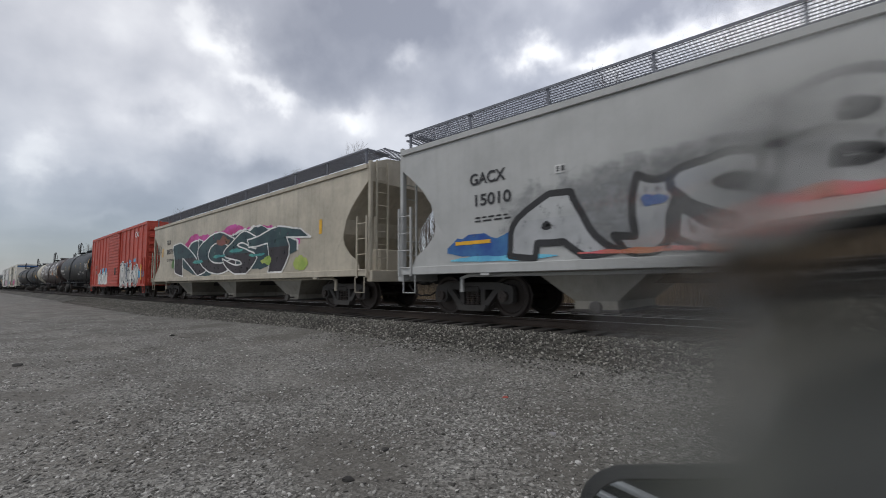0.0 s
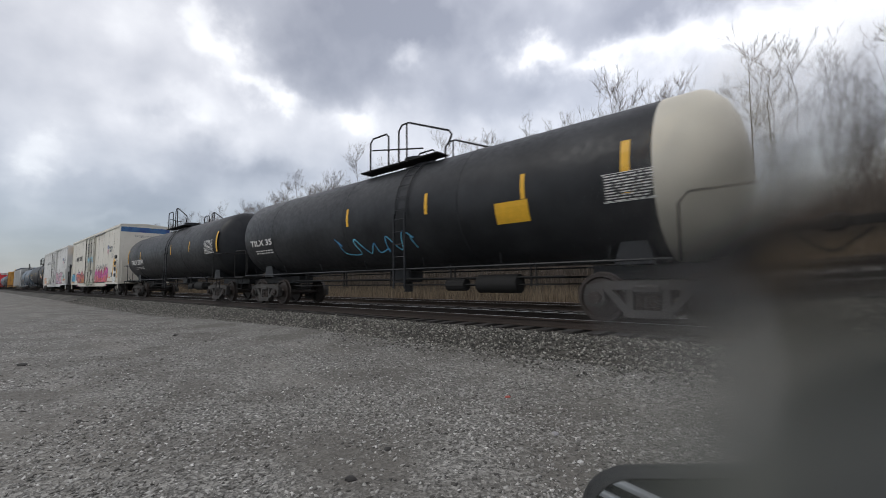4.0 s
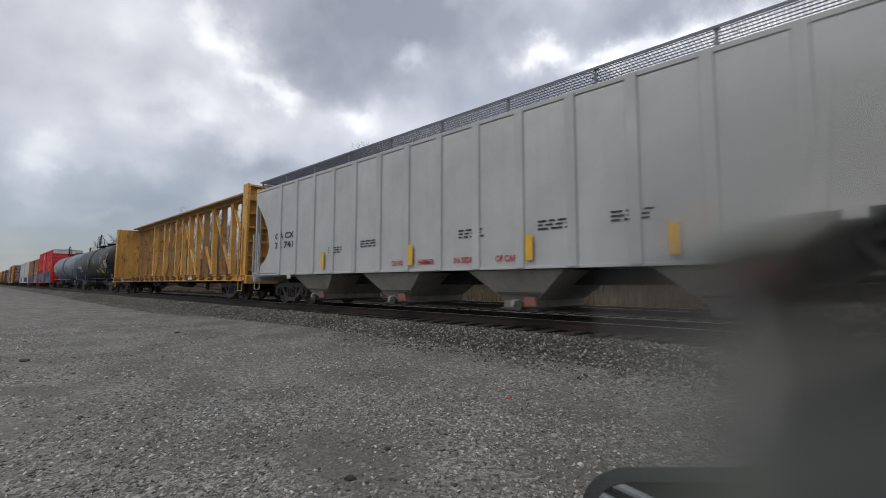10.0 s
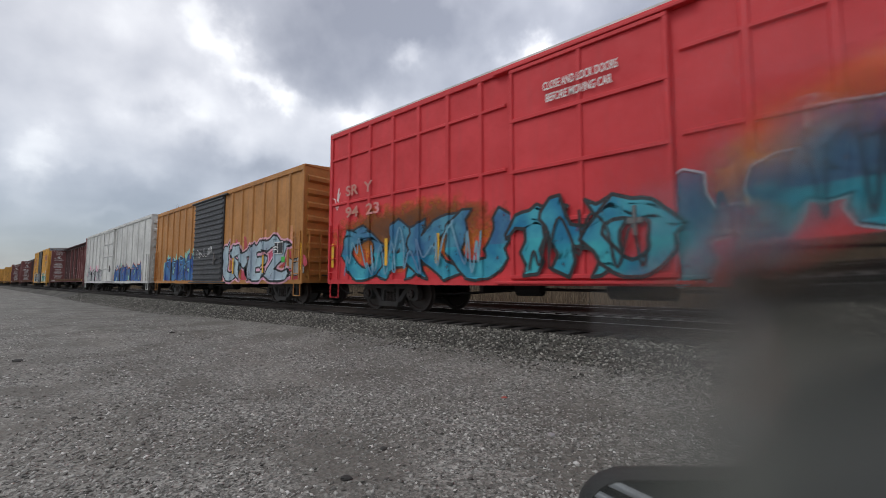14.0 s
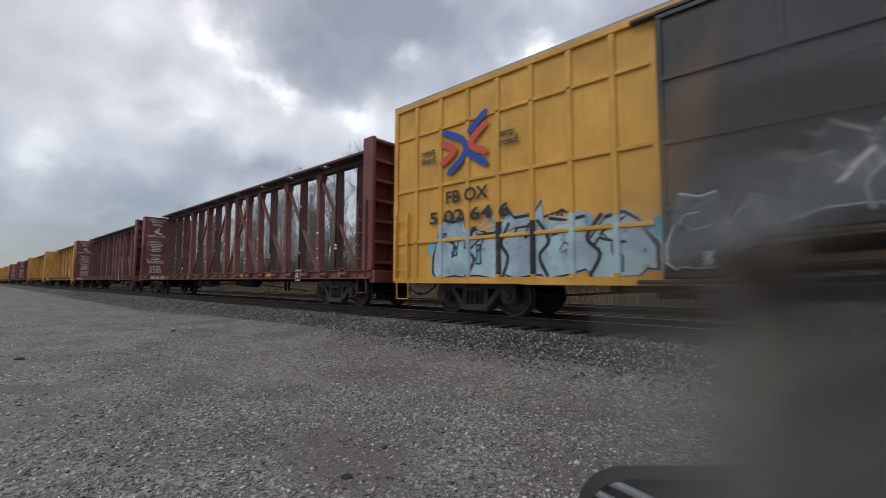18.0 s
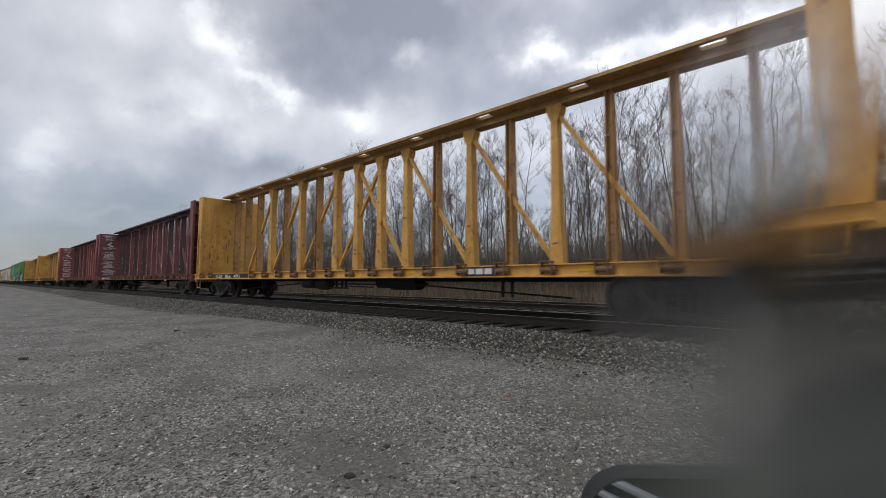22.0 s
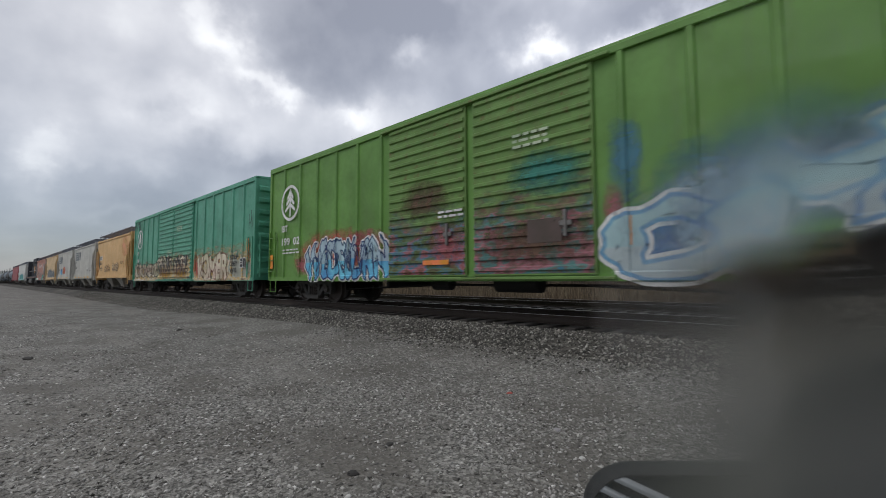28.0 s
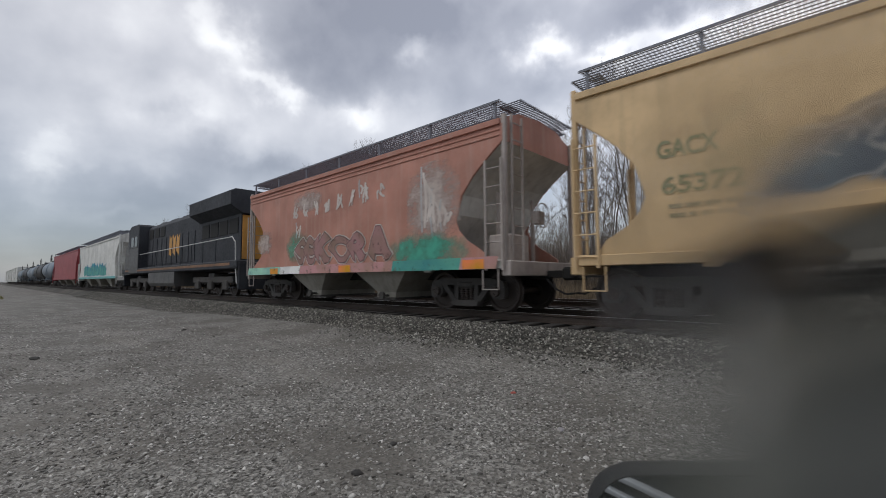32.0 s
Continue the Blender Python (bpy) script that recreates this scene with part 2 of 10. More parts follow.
# ---- mesh building ----
class Shape:
    """Collects vertices and faces of one part."""

    def __init__(self):
        self.v, self.f = [], []

    def add(self, verts, faces):
        n = len(self.v)
        self.v += [tuple(p) for p in verts]
        self.f += [tuple(n + i for i in f) for f in faces]
        return self

    def box(self, x0, x1, y0, y1, z0, z1):
        v = [(x, y, z) for x in (x0, x1) for y in (y0, y1) for z in (z0, z1)]
        return self.add(v, [(0, 1, 3, 2), (4, 6, 7, 5), (0, 4, 5, 1), (2, 3, 7, 6), (0, 2, 6, 4), (1, 5, 7, 3)])

    def cbox(self, x0, x1, y0, y1, z0, z1, c=0.02):
        """A box with its twelve edges chamfered."""
        X, Y, Z = (x0, x1), (y0, y1), (z0, z1)
        v, idx = [], {}
        for i in (0, 1):
            for j in (0, 1):
                for k in (0, 1):
                    s = [(1, -1)[q] for q in (i, j, k)]
                    for a in range(3):
                        p = [X[i], Y[j], Z[k]]
                        for b in range(3):
                            if b != a:
                                p[b] += s[b] * c
                        idx[i, j, k, a] = len(v)
                        v.append(p)
        f = []
        for a in range(3):
            b, d = (a + 1) % 3, (a + 2) % 3
            for e in (0, 1):
                key = lambda p, q: tuple({a: e, b: p, d: q}[o] for o in range(3)) + (a,)
                f.append(tuple(idx[key(p, q)] for p, q in ((0, 0), (1, 0), (1, 1), (0, 1))))
            for p in (0, 1):
                for q in (0, 1):
                    key = lambda e, ax: tuple({a: e, b: p, d: q}[o] for o in range(3)) + (ax,)
                    f.append((idx[key(0, b)], idx[key(1, b)], idx[key(1, d)], idx[key(0, d)]))
        for i in (0, 1):
            for j in (0, 1):
                for k in (0, 1):
                    f.append(tuple(idx[i, j, k, a] for a in range(3)))
        return self.add(v, f)

    def prism(self, profile, x0, x1, axis="x"):
        """A closed profile pushed along an axis: points (y, z) along x, (x, z) along y, (x, y) along z."""
        n = len(profile)
        put = {"x": lambda p, t: (t, p[0], p[1]), "y": lambda p, t: (p[0], t, p[1]), "z": lambda p, t: (p[0], p[1], t)}[axis]
        v = [put(p, t) for t in (x0, x1) for p in profile]
        f = [(i, (i + 1) % n, n + (i + 1) % n, n + i) for i in range(n)] + [tuple(range(n))[::-1], tuple(range(n, 2 * n))]
        return self.add(v, f)

    def loft(self, rings, caps=True):
        n = len(rings[0])
        v = [p for r in rings for p in r]
        f = [(k * n + i, k * n + (i + 1) % n, (k + 1) * n + (i + 1) % n, (k + 1) * n + i) for k in range(len(rings) - 1) for i in range(n)]
        if caps:
            f += [tuple(range(n))[::-1], tuple(range((len(rings) - 1) * n, len(rings) * n))]
        return self.add(v, f)

    def tube(self, pts, radii, n=6):
        pts = [Vector(p) for p in pts]
        if isinstance(radii, (int, float)):
            radii = [radii] * len(pts)
        rings = []
        for i, p in enumerate(pts):
            d = (pts[min(i + 1, len(pts) - 1)] - pts[max(i - 1, 0)]).normalized()
            a = d.orthogonal().normalized()
            b = d.cross(a)
            if rings:
                # keep the rings from twisting
                first = (Vector(rings[-1][0]) - pts[i - 1])
                a = (first - d * first.dot(d)).normalized()
                b = d.cross(a)
            rings.append([tuple(p + (a * math.cos(q) + b * math.sin(q)) * radii[i]) for q in (2 * math.pi * k / n for k in range(n))])
        return self.loft(rings)

    def mirror_y(self):
        n = len(self.v)
        self.v += [(x, -y, z) for x, y, z in self.v[:n]]
        self.f += [tuple(n + i for i in f[::-1]) for f in list(self.f)]
        return self

    def mirror_x(self):
        n = len(self.v)
        self.v += [(-x, y, z) for x, y, z in self.v[:n]]
        self.f += [tuple(n + i for i in f[::-1]) for f in list(self.f)]
        return self


MESHES = {}


def mesh_of(name, shape, material, smooth=False):
    me = bpy.data.meshes.new(name)
    me.from_pydata(shape.v, [], shape.f)
    bm = bmesh.new()
    bm.from_mesh(me)
    bmesh.ops.recalc_face_normals(bm, faces=bm.faces)
    bm.to_mesh(me)
    bm.free()
    if smooth:
        me.polygons.foreach_set("use_smooth", [True] * len(me.polygons))
        me.set_sharp_from_angle(angle=radians(38))
    me.materials.append(material)
    return me


def part(name, shape, material, parent, label="", m=None, smooth=False):
    """One mesh object under a thing or a part. shape: a Shape or a mesh that is there already."""
    me = shape if isinstance(shape, bpy.types.Mesh) else mesh_of(name, shape, material, smooth)
    ob = new(name, me)
    ob.parent = parent
    if m is not None:
        ob.matrix_basis = m
    if label:
        tagged(ob, label)
    return ob


def cached(key, make, material, smooth=False):
    k = (key, material.name)
    if k not in MESHES:
        MESHES[k] = mesh_of(key if isinstance(key, str) else key[0], make(), material, smooth)
    return MESHES[k]


def at(x, y=0.0, z=0.0, rz=0.0):
    return pose(x, y, z, 0, 0, rz)


def stones(name, count, place, size, material, seed, flat=0.6, skew=1.0):
    """Loose stones as one mesh: squat uneven lumps. place(rng, count) gives their x, y, z."""
    rng = np.random.default_rng(seed)
    c = place(rng, count)
    n = len(c)
    base = np.array([(1, 0, 0), (-1, 0, 0), (0, 1, 0), (0, -1, 0), (0, 0, 1), (0, 0, -1)], float)
    tris = np.array([(0, 2, 4), (2, 1, 4), (1, 3, 4), (3, 0, 4), (2, 0, 5), (1, 2, 5), (3, 1, 5), (0, 3, 5)])
    s = (size[0] + (size[1] - size[0]) * rng.random((n, 1, 1)) ** skew) * rng.uniform(0.6, 1.25, (n, 1, 3))
    pts = base[None] * s * rng.uniform(0.75, 1.2, (n, 6, 1)) + rng.normal(0, 0.18, (n, 6, 3)) * s
    a, t = rng.uniform(0, 6.283, n), rng.normal(0, 0.5, n)
    ca, sa, ct, st = np.cos(a), np.sin(a), np.cos(t), np.sin(t)
    x, y, z = pts[..., 0], pts[..., 1], pts[..., 2] * flat
    y, z = y * ct[:, None] - z * st[:, None], y * st[:, None] + z * ct[:, None]
    x, y = x * ca[:, None] - y * sa[:, None], x * sa[:, None] + y * ca[:, None]
    v = np.stack([x, y, z], -1) + c[:, None]
    f = tris[None] + 6 * np.arange(n)[:, None, None]
    me = bpy.data.meshes.new(name)
    me.vertices.add(n * 6)
    me.vertices.foreach_set("co", v.ravel())
    me.loops.add(n * 24)
    me.loops.foreach_set("vertex_index", f.ravel())
    me.polygons.add(n * 8)
    me.polygons.foreach_set("loop_start", np.arange(n * 8) * 3)
    me.update(calc_edges=True)
    me.materials.append(material)
    return new(name, me)


# ---- ground, ballast and tracks ----
LOT_EDGE = 6.35
BALLAST = ((LOT_EDGE - 0.25, -0.02), (LOT_EDGE + 0.1, 0.05), (7.12, 0.40), (7.36, RAIL_Z - 0.225), (15.6, RAIL_Z - 0.235), (16.6, 0.1), (17.2, -0.05))


def lot_z(x, y):
    """The lot is level but for a low swell against the foot of the ballast."""
    return 0.17 * np.clip((np.asarray(x) + 24) / 16, 0, 1) * np.clip((np.asarray(y) - 5.0) / 1.9, 0, 1)


LOOSE_STONES = (
    (-2.63, 1.91, 0.62, (0.03, 0.028, 0.026), "small dark stone lying on the gravel lot"),
    (-2.99, 4.49, 0.5, (0.42, 0.1, 0.08), "red brick chip lying on the gravel"),
    (-13.64, 3.96, 1.0, (0.035, 0.033, 0.03), "small dark stone lying on the gravel lot"),
    (-9.37, 5.34, 0.9, (0.04, 0.038, 0.035), "dark clod of gravel on the lot"),
    (-5.85, 0.85, 0.45, (0.035, 0.033, 0.03), "small dark stone lying on the gravel lot"),
    (-1.95, 3.7, 0.55, (0.3, 0.29, 0.3), "pale grey stone lying on the gravel"),
    (-2.85, 2.45, 0.5, (0.04, 0.038, 0.036), "dark clod of gravel on the lot"),
    (-10.75, 0.73, 1.2, (0.04, 0.04, 0.04), "dark clod of gravel on the lot"),
    (-1.51, 3.26, 0.4, (0.5, 0.49, 0.47), "whitish stone chip on the gravel"),
)


def ground():
    lot = ground_material("lot_gravel", (0.050, 0.048, 0.043), (0.138, 0.133, 0.121), (0.42, 0.41, 0.375), 30.0, 0.8)
    rows = [-400, -60, -20, -8, 0, 3, 5, 6.9, 7.2, 9, 16, 18, 30, 60, 400, 2500]
    cols = [-2500, -600, -200, -80, -40, -24, -8, -4, 0, 4, 10, 40, 600, 2500]
    s = Shape()
    v = [(x, y, float(lot_z(x, y)) if y < 7.1 else 0.0) for y in rows for x in cols]
    n = len(cols)
    s.add(v, [(j * n + i, j * n + i + 1, (j + 1) * n + i + 1, (j + 1) * n + i) for j in range(len(rows) - 1) for i in range(n - 1)])
    g = part("ground", s, lot, None)
    tagged(g, "grey crushed-gravel lot with paler worn patches", "ground", kind="structure")
    bal = ground_material("ballast_bed", (0.012, 0.0115, 0.010), (0.038, 0.035, 0.031), (0.11, 0.105, 0.092), 17.0, 0.5)
    prof = list(BALLAST) + [(17.2, -0.3), (LOT_EDGE - 0.25, -0.3)]
    b = part("ballast_bed", Shape().prism(prof, -960, 780), bal, None)
    tagged(b, "dark grey crushed-stone ballast bed under the tracks", "ballast", kind="structure")
    far = ground_material("ballast_paler", (0.045, 0.043, 0.04), (0.15, 0.145, 0.135), (0.36, 0.35, 0.33), 15.0, 0.5)
    tagged(part("ballast_crest", Shape().box(-960, 780, 11.35, 15.5, RAIL_Z - 0.3, RAIL_Z - 0.215), far, None), "paler grey ballast of the second track", "ballast", kind="structure")
    rocks = stone_material("ballast_stone", [(0.0, (0.018, 0.017, 0.015)), (0.45, (0.10, 0.095, 0.083)), (0.88, (0.31, 0.297, 0.26)), (1.0, (0.56, 0.54, 0.485))])

    def slope(rng, k):
        u = rng.power(1.6, k)
        x = -52 + u * 60
        y = rng.uniform(LOT_EDGE - 0.35, 7.5, k) + rng.normal(0, 0.12, k) - 0.3 * rng.power(0.6, k) * (rng.random(k) < 0.25)
        z = np.interp(y, [p[0] for p in BALLAST], [p[1] for p in BALLAST])
        return np.stack([x, y, np.maximum(z, lot_z(x, y)) + 0.008], -1)[(y > 6.45) | (x < -14) | (rng.random(k) < 0.15)]

    tagged(stones("ballast_stones", 64000, slope, (0.014, 0.040), rocks, 3), "loose angular grey ballast stones on the slope", "stones", kind="stuff")
    chips = stone_material("lot_chippings", [(0.0, (0.045, 0.042, 0.037)), (0.22, (0.15, 0.144, 0.131)), (0.55, (0.31, 0.302, 0.28)), (0.92, (0.50, 0.487, 0.455)), (1.0, (0.82, 0.80, 0.76))])

    def scatter(rng, k):
        r = 2.0 + 24.0 * rng.random(k) ** 1.35
        a = np.radians(rng.uniform(62, 186, k))
        x, y = r * np.cos(a), r * np.sin(a)
        # washed together in drifts, with barer ground between
        drift = np.sin(x * 1.3 + 2 * np.sin(y * 0.9)) + np.sin(y * 2.3 + x * 0.5 + 1) + 0.8 * np.sin(x * 3.1 - y * 2.7 + np.sin(x)) + 0.6 * np.sin(5.3 * y + 3.9 * x)
        ok = (y < LOT_EDGE + 0.35 * (x > -12)) & (y > -1.0) & (rng.random(k) < 1 / (1 + np.exp(-1.15 * drift - 0.5)) + 0.08)
        return np.stack([x, y, lot_z(x, y) + 0.001], -1)[ok]

    tagged(stones("lot_chippings", 235000, scatter, (0.006, 0.027), chips, 5, 0.46, 1.9), "small grey and whitish gravel chippings strewn over the lot", "gravel", kind="stuff")
    lump = lambda q: Shape().loft([[(q * r * (1 + 0.25 * math.sin(3 * a + k)) * math.cos(a), r * (1 + 0.2 * math.cos(2 * a + 2 * k)) * math.sin(a), z) for a in (2 * math.pi * i / 9 for i in range(9))] for k, (z, r) in enumerate(((-0.01, 0.05), (0.012, 0.058), (0.034, 0.045), (0.046, 0.02)))])
    for x, y, size, tone, words in LOOSE_STONES:
        st = tagged(new("stone", mesh_of("stone", lump(1.35), plain("stone_" + words[:4].strip(), tone, 0.85, 0, 0.3, 30))), words, "stone")
        st.matrix_basis = pose(x, y, 0, 0, 0, x * 400) @ Matrix.Diagonal((size, size, size * 0.8, 1))


def rail_shape():
    p = [(-0.07, 0), (0.07, 0), (0.07, 0.012), (0.012, 0.035), (0.010, 0.125), (0.034, 0.137), (0.036, 0.168), (0.026, 0.175), (-0.026, 0.175), (-0.036, 0.168), (-0.034, 0.137), (-0.010, 0.125), (-0.012, 0.035), (-0.07, 0.012)]
    return Shape().prism(p, -960, 780)


def tracks():
    rust = plain("rail_rust", (0.042, 0.031, 0.025), 0.7, 0.3)
    shine = plain("rail_head_worn", (0.42, 0.41, 0.40), 0.32, 0.9, 0.12)
    wood = paint("tie_wood", (0.030, 0.026, 0.023), 0.5, 0.05, 0.9, (0.03, 0.028, 0.025))
    for name, y0 in (("track_near", TRACK_Y), ("track_far", TRACK2_Y)):
        t = tagged(new(name), "standard-gauge railway track with rusty rails on dark wooden ties", "railway track", kind="structure")
        t.matrix_basis = pose(0, y0, RAIL_Z)
        for side in (-1, 1):
            r = part("rail", cached("rail", rail_shape, rust), rust, t, "rusty steel rail", at(0, side * 0.755, -0.177))
            part("rail_head", cached("rail_head", lambda: Shape().box(-960, 780, -0.027, 0.027, 0.1752, 0.178), shine), shine, r, "polished running surface")
        tie = cached("tie", lambda: Shape().cbox(-0.115, 0.115, -1.30, 1.30, -0.17, 0.0, 0.012), wood)
        rng = random.Random(4)
        for k in range(175):
            part("tie", tie, wood, t, "", pose(14 - 0.52 * k, rng.uniform(-0.03, 0.03), -0.172, 0, 0, rng.uniform(-0.8, 0.8)))
        s = Shape()
        for k in range(175, 420):
            x = 14 - 0.52 * k
            s.box(x - 0.115, x + 0.115, -1.30, 1.30, -0.34, -0.172)
        tagged(part("distant_ties", s, wood, t, "row of wooden ties"), kind="stuff")


# ---- woods behind the railway ----
def bare_tree(seed, height):
    """One to three leaders from one root, limbs that rise in a curve, and sprays of fine twigs."""
    rng = random.Random(seed)
    trunk, twigs = Shape(), Shape()

    def spike(base, way, length, r):
        d = Vector(way).normalized()
        a = d.orthogonal().normalized() * r
        b = d.cross(a)
        p = Vector(base)
        twigs.add([p + a, p - 0.5 * a + 0.87 * b, p - 0.5 * a - 0.87 * b, p + d * length], [(0, 1, 3), (1, 2, 3), (2, 0, 3)])

    def limb(base, way, length, r, depth):
        n = 3 if depth > 1 else 2
        p, d, ps = Vector(base), Vector(way).normalized(), [Vector(base)]
        for _ in range(n):
            d = (d + Vector((rng.uniform(-0.22, 0.22), rng.uniform(-0.22, 0.22), rng.uniform(0.0, 0.30)))).normalized()
            p = p + d * (length / n)
            ps.append(p.copy())
        rings = []
        for k, q in enumerate(ps):
            a = d.orthogonal().normalized() * max(r * (1 - 0.75 * k / n), 0.004)
            b = d.cross(a)
            rings.append([q + a, q - 0.5 * a + 0.87 * b, q - 0.5 * a - 0.87 * b])
        twigs.loft(rings, caps=False)
        for i in range(rng.randint(5, 8)):
            u = rng.uniform(0.2, 1.0) * n
            k = min(n - 1, int(u))
            q = ps[k].lerp(ps[k + 1], u - k)
            side = Vector((rng.uniform(-1, 1), rng.uniform(-1, 1), rng.uniform(-0.15, 0.6))).normalized()
            out = d + side * rng.uniform(0.7, 1.1)
            if depth > 1:
                limb(q, out, length * rng.uniform(0.34, 0.6), r * 0.5, depth - 1)
            else:
                spike(q, out, length * rng.uniform(0.4, 0.8), 0.0075)

    for stem in range(rng.randint(1, 3)):
        a = rng.uniform(0, 6.28)
        tall = height * rng.uniform(0.72, 1.0)
        spread = rng.uniform(0.04, 0.15) * tall
        pts, rad = [], []
        r0 = tall * rng.uniform(0.0048, 0.0072)
        wob = [(rng.uniform(-0.2, 0.2), rng.uniform(-0.2, 0.2)) for _ in range(8)]
        for i in range(8):
            u = i / 7
            pts.append((math.cos(a) * (0.2 + spread * u) + wob[i][0] * u, math.sin(a) * (0.2 + spread * u) + wob[i][1] * u, tall * u * 0.95))
            rad.append(r0 * (1 - 0.9 * u) + 0.005)
        trunk.tube(pts, rad, 5)
        for i in range(rng.randint(13, 18)):
            u = 1 - 0.78 * rng.random() ** 1.35
            k = min(6, int(u * 7))
            b = Vector(pts[k]).lerp(Vector(pts[k + 1]), u * 7 - k)
            q = rng.uniform(0, 2 * math.pi)
            limb(b, (math.cos(q), math.sin(q), rng.uniform(0.6, 1.5)), tall * rng.uniform(0.14, 0.25) * (1.3 - 0.72 * u), r0 * 0.34 * (1.2 - u) + 0.005, 2)
    top = max(p[2] for p in twigs.v)
    for s in (trunk, twigs):
        s.v = [(x * height / top, y * height / top, z * height / top) for x, y, z in s.v]
    return trunk, twigs


def woods():
    bark = plain("bark_grey", (0.150, 0.128, 0.110), 0.9, 0, 0.35, 9)
    twig = plain("twig_brown", (0.165, 0.140, 0.122), 0.9, 0, 0.3, 3)
    kinds, coarse = [], []
    for k in range(8):
        trunk, twigs = bare_tree(40 + k, 14.4 + 0.6 * (k % 4))
        kinds.append((mesh_of("trunk", trunk, bark, True), mesh_of("crown", twigs, twig)))
        coarse.append((np.array([tuple(p) for p in trunk.v + twigs.v]), trunk.f + [tuple(len(trunk.v) + i for i in f) for f in twigs.f]))
    rng = random.Random(12)
    for i in range(230):
        k = rng.randrange(8)
        x = 22 - i * 0.92 + rng.uniform(-1.4, 1.4)
        y = 27.5 + 11.0 * rng.random() ** 1.2
        tree = tagged(new("tree"), "bare leafless deciduous tree with grey bark and fine upright twigs", "tree", "woods behind the railway")
        s = rng.uniform(0.86, 1.02) * (1 + 0.018 * (y - 27.5))
        tree.matrix_basis = pose(x, y, -0.1, 0, 0, rng.uniform(0, 360)) @ Matrix.Diagonal((s, s, s * rng.uniform(0.92, 1.06), 1))
        part("trunk", kinds[k][0], bark, tree)
        part("crown", kinds[k][1], twig, tree, "bare twigs")
    # undergrowth, the depth of the wood and far woods
    blades("undergrowth", 150000, lambda q: 26 - 205 * (1 - q.power(1.4, 150000)), (28.0, 50.0), (1.6, 7.0), (0.009, 0.028), 0.26, [(0.0, (0.12, 0.10, 0.084)), (0.6, (0.185, 0.155, 0.132)), (1.0, (0.25, 0.215, 0.185))],
           "thicket of brown leafless brush under the trees", "undergrowth", 21)
    verts, faces = [], []
    for i in range(84):
        v, f = coarse[i % 8]
        a, s = rng.uniform(0, 6.28), rng.uniform(0.7, 1.0)
        x, y = 30 - i * 1.4 + rng.uniform(-1, 1), rng.uniform(40, 58)
        n = sum(len(q) for q in verts)
        verts.append(np.stack([(v[:, 0] * math.cos(a) - v[:, 1] * math.sin(a)) * s + x, (v[:, 0] * math.sin(a) + v[:, 1] * math.cos(a)) * s + y, v[:, 2] * s], -1))
        faces += [tuple(n + q for q in p) for p in f]
    deep = bpy.data.meshes.new("inner_woods")
    deep.from_pydata(np.concatenate(verts).tolist(), [], faces)
    deep.materials.append(twig)
    tagged(new("inner_woods", deep), "dense grey bare trees deeper in the wood", "woods", kind="stuff")
    far = Shape()
    for i in range(1500):
        x, y = rng.uniform(-560, -150), rng.uniform(27, 80)
        h = rng.uniform(8, 13.5)
        p = Vector((x, y, 0))
        far.tube([p, p + Vector((rng.uniform(-0.8, 0.8), 0, h * 0.6)), p + Vector((rng.uniform(-1.6, 1.6), 0, h))], [0.16, 0.12, 0.02], 3)
        for _ in range(5):
            q = p + Vector((0, 0, h * rng.uniform(0.35, 0.8)))
            far.tube([q, q + Vector((rng.uniform(-2, 2), rng.uniform(-2, 2), rng.uniform(1.5, 3.5)))], [0.06, 0.02], 3)
    tagged(part("far_woods", far, twig, None), "far line of bare grey-brown woods", "woods", kind="stuff")


def blades(name, n, along, across, tall, wide, lean_by, tones, label, category, seed):
    """Stalks of one kind as one mesh: each a tapering blade with a bend."""
    rng = np.random.default_rng(seed)
    x = along(rng)
    y = rng.uniform(*across, n)
    h = rng.uniform(*tall, n) * (0.6 + 0.4 * np.sin(x * 0.35 + y) ** 2)
    w = rng.uniform(*wide, n)
    a = rng.uniform(0, 6.283, n)
    lean = rng.normal(0, lean_by, (n, 2)) * h[:, None]
    dx, dy = np.cos(a) * w, np.sin(a) * w
    z0 = np.full(n, -0.05)
    v = np.stack([np.stack([x - dx, y - dy, z0], -1), np.stack([x + dx, y + dy, z0], -1), np.stack([x + lean[:, 0] * 0.4 + dx * 0.8, y + lean[:, 1] * 0.4 + dy * 0.8, h * 0.6], -1),
                  np.stack([x + lean[:, 0] * 0.4 - dx * 0.8, y + lean[:, 1] * 0.4 - dy * 0.8, h * 0.6], -1), np.stack([x + lean[:, 0], y + lean[:, 1], h], -1)], 1)
    tris = np.array([(0, 1, 2), (0, 2, 3), (3, 2, 4)])
    f = tris[None] + 5 * np.arange(n)[:, None, None]
    me = bpy.data.meshes.new(name)
    me.vertices.add(n * 5)
    me.vertices.foreach_set("co", v.ravel())
    me.loops.add(n * 9)
    me.loops.foreach_set("vertex_index", f.ravel())
    me.polygons.add(n * 3)
    me.polygons.foreach_set("loop_start", np.arange(n * 3) * 3)
    me.update(calc_edges=True)
    m, nt, bsdf = base_material(name + "_stalk")
    geo = nt.nodes.new("ShaderNodeNewGeometry")
    link(nt, ramp(nt, geo.outputs["Random Per Island"], tones), bsdf.inputs["Base Color"])
    bsdf.inputs["Roughness"].default_value = 0.9
    me.materials.append(m)
    return tagged(new(name, me), label, category, kind="stuff")


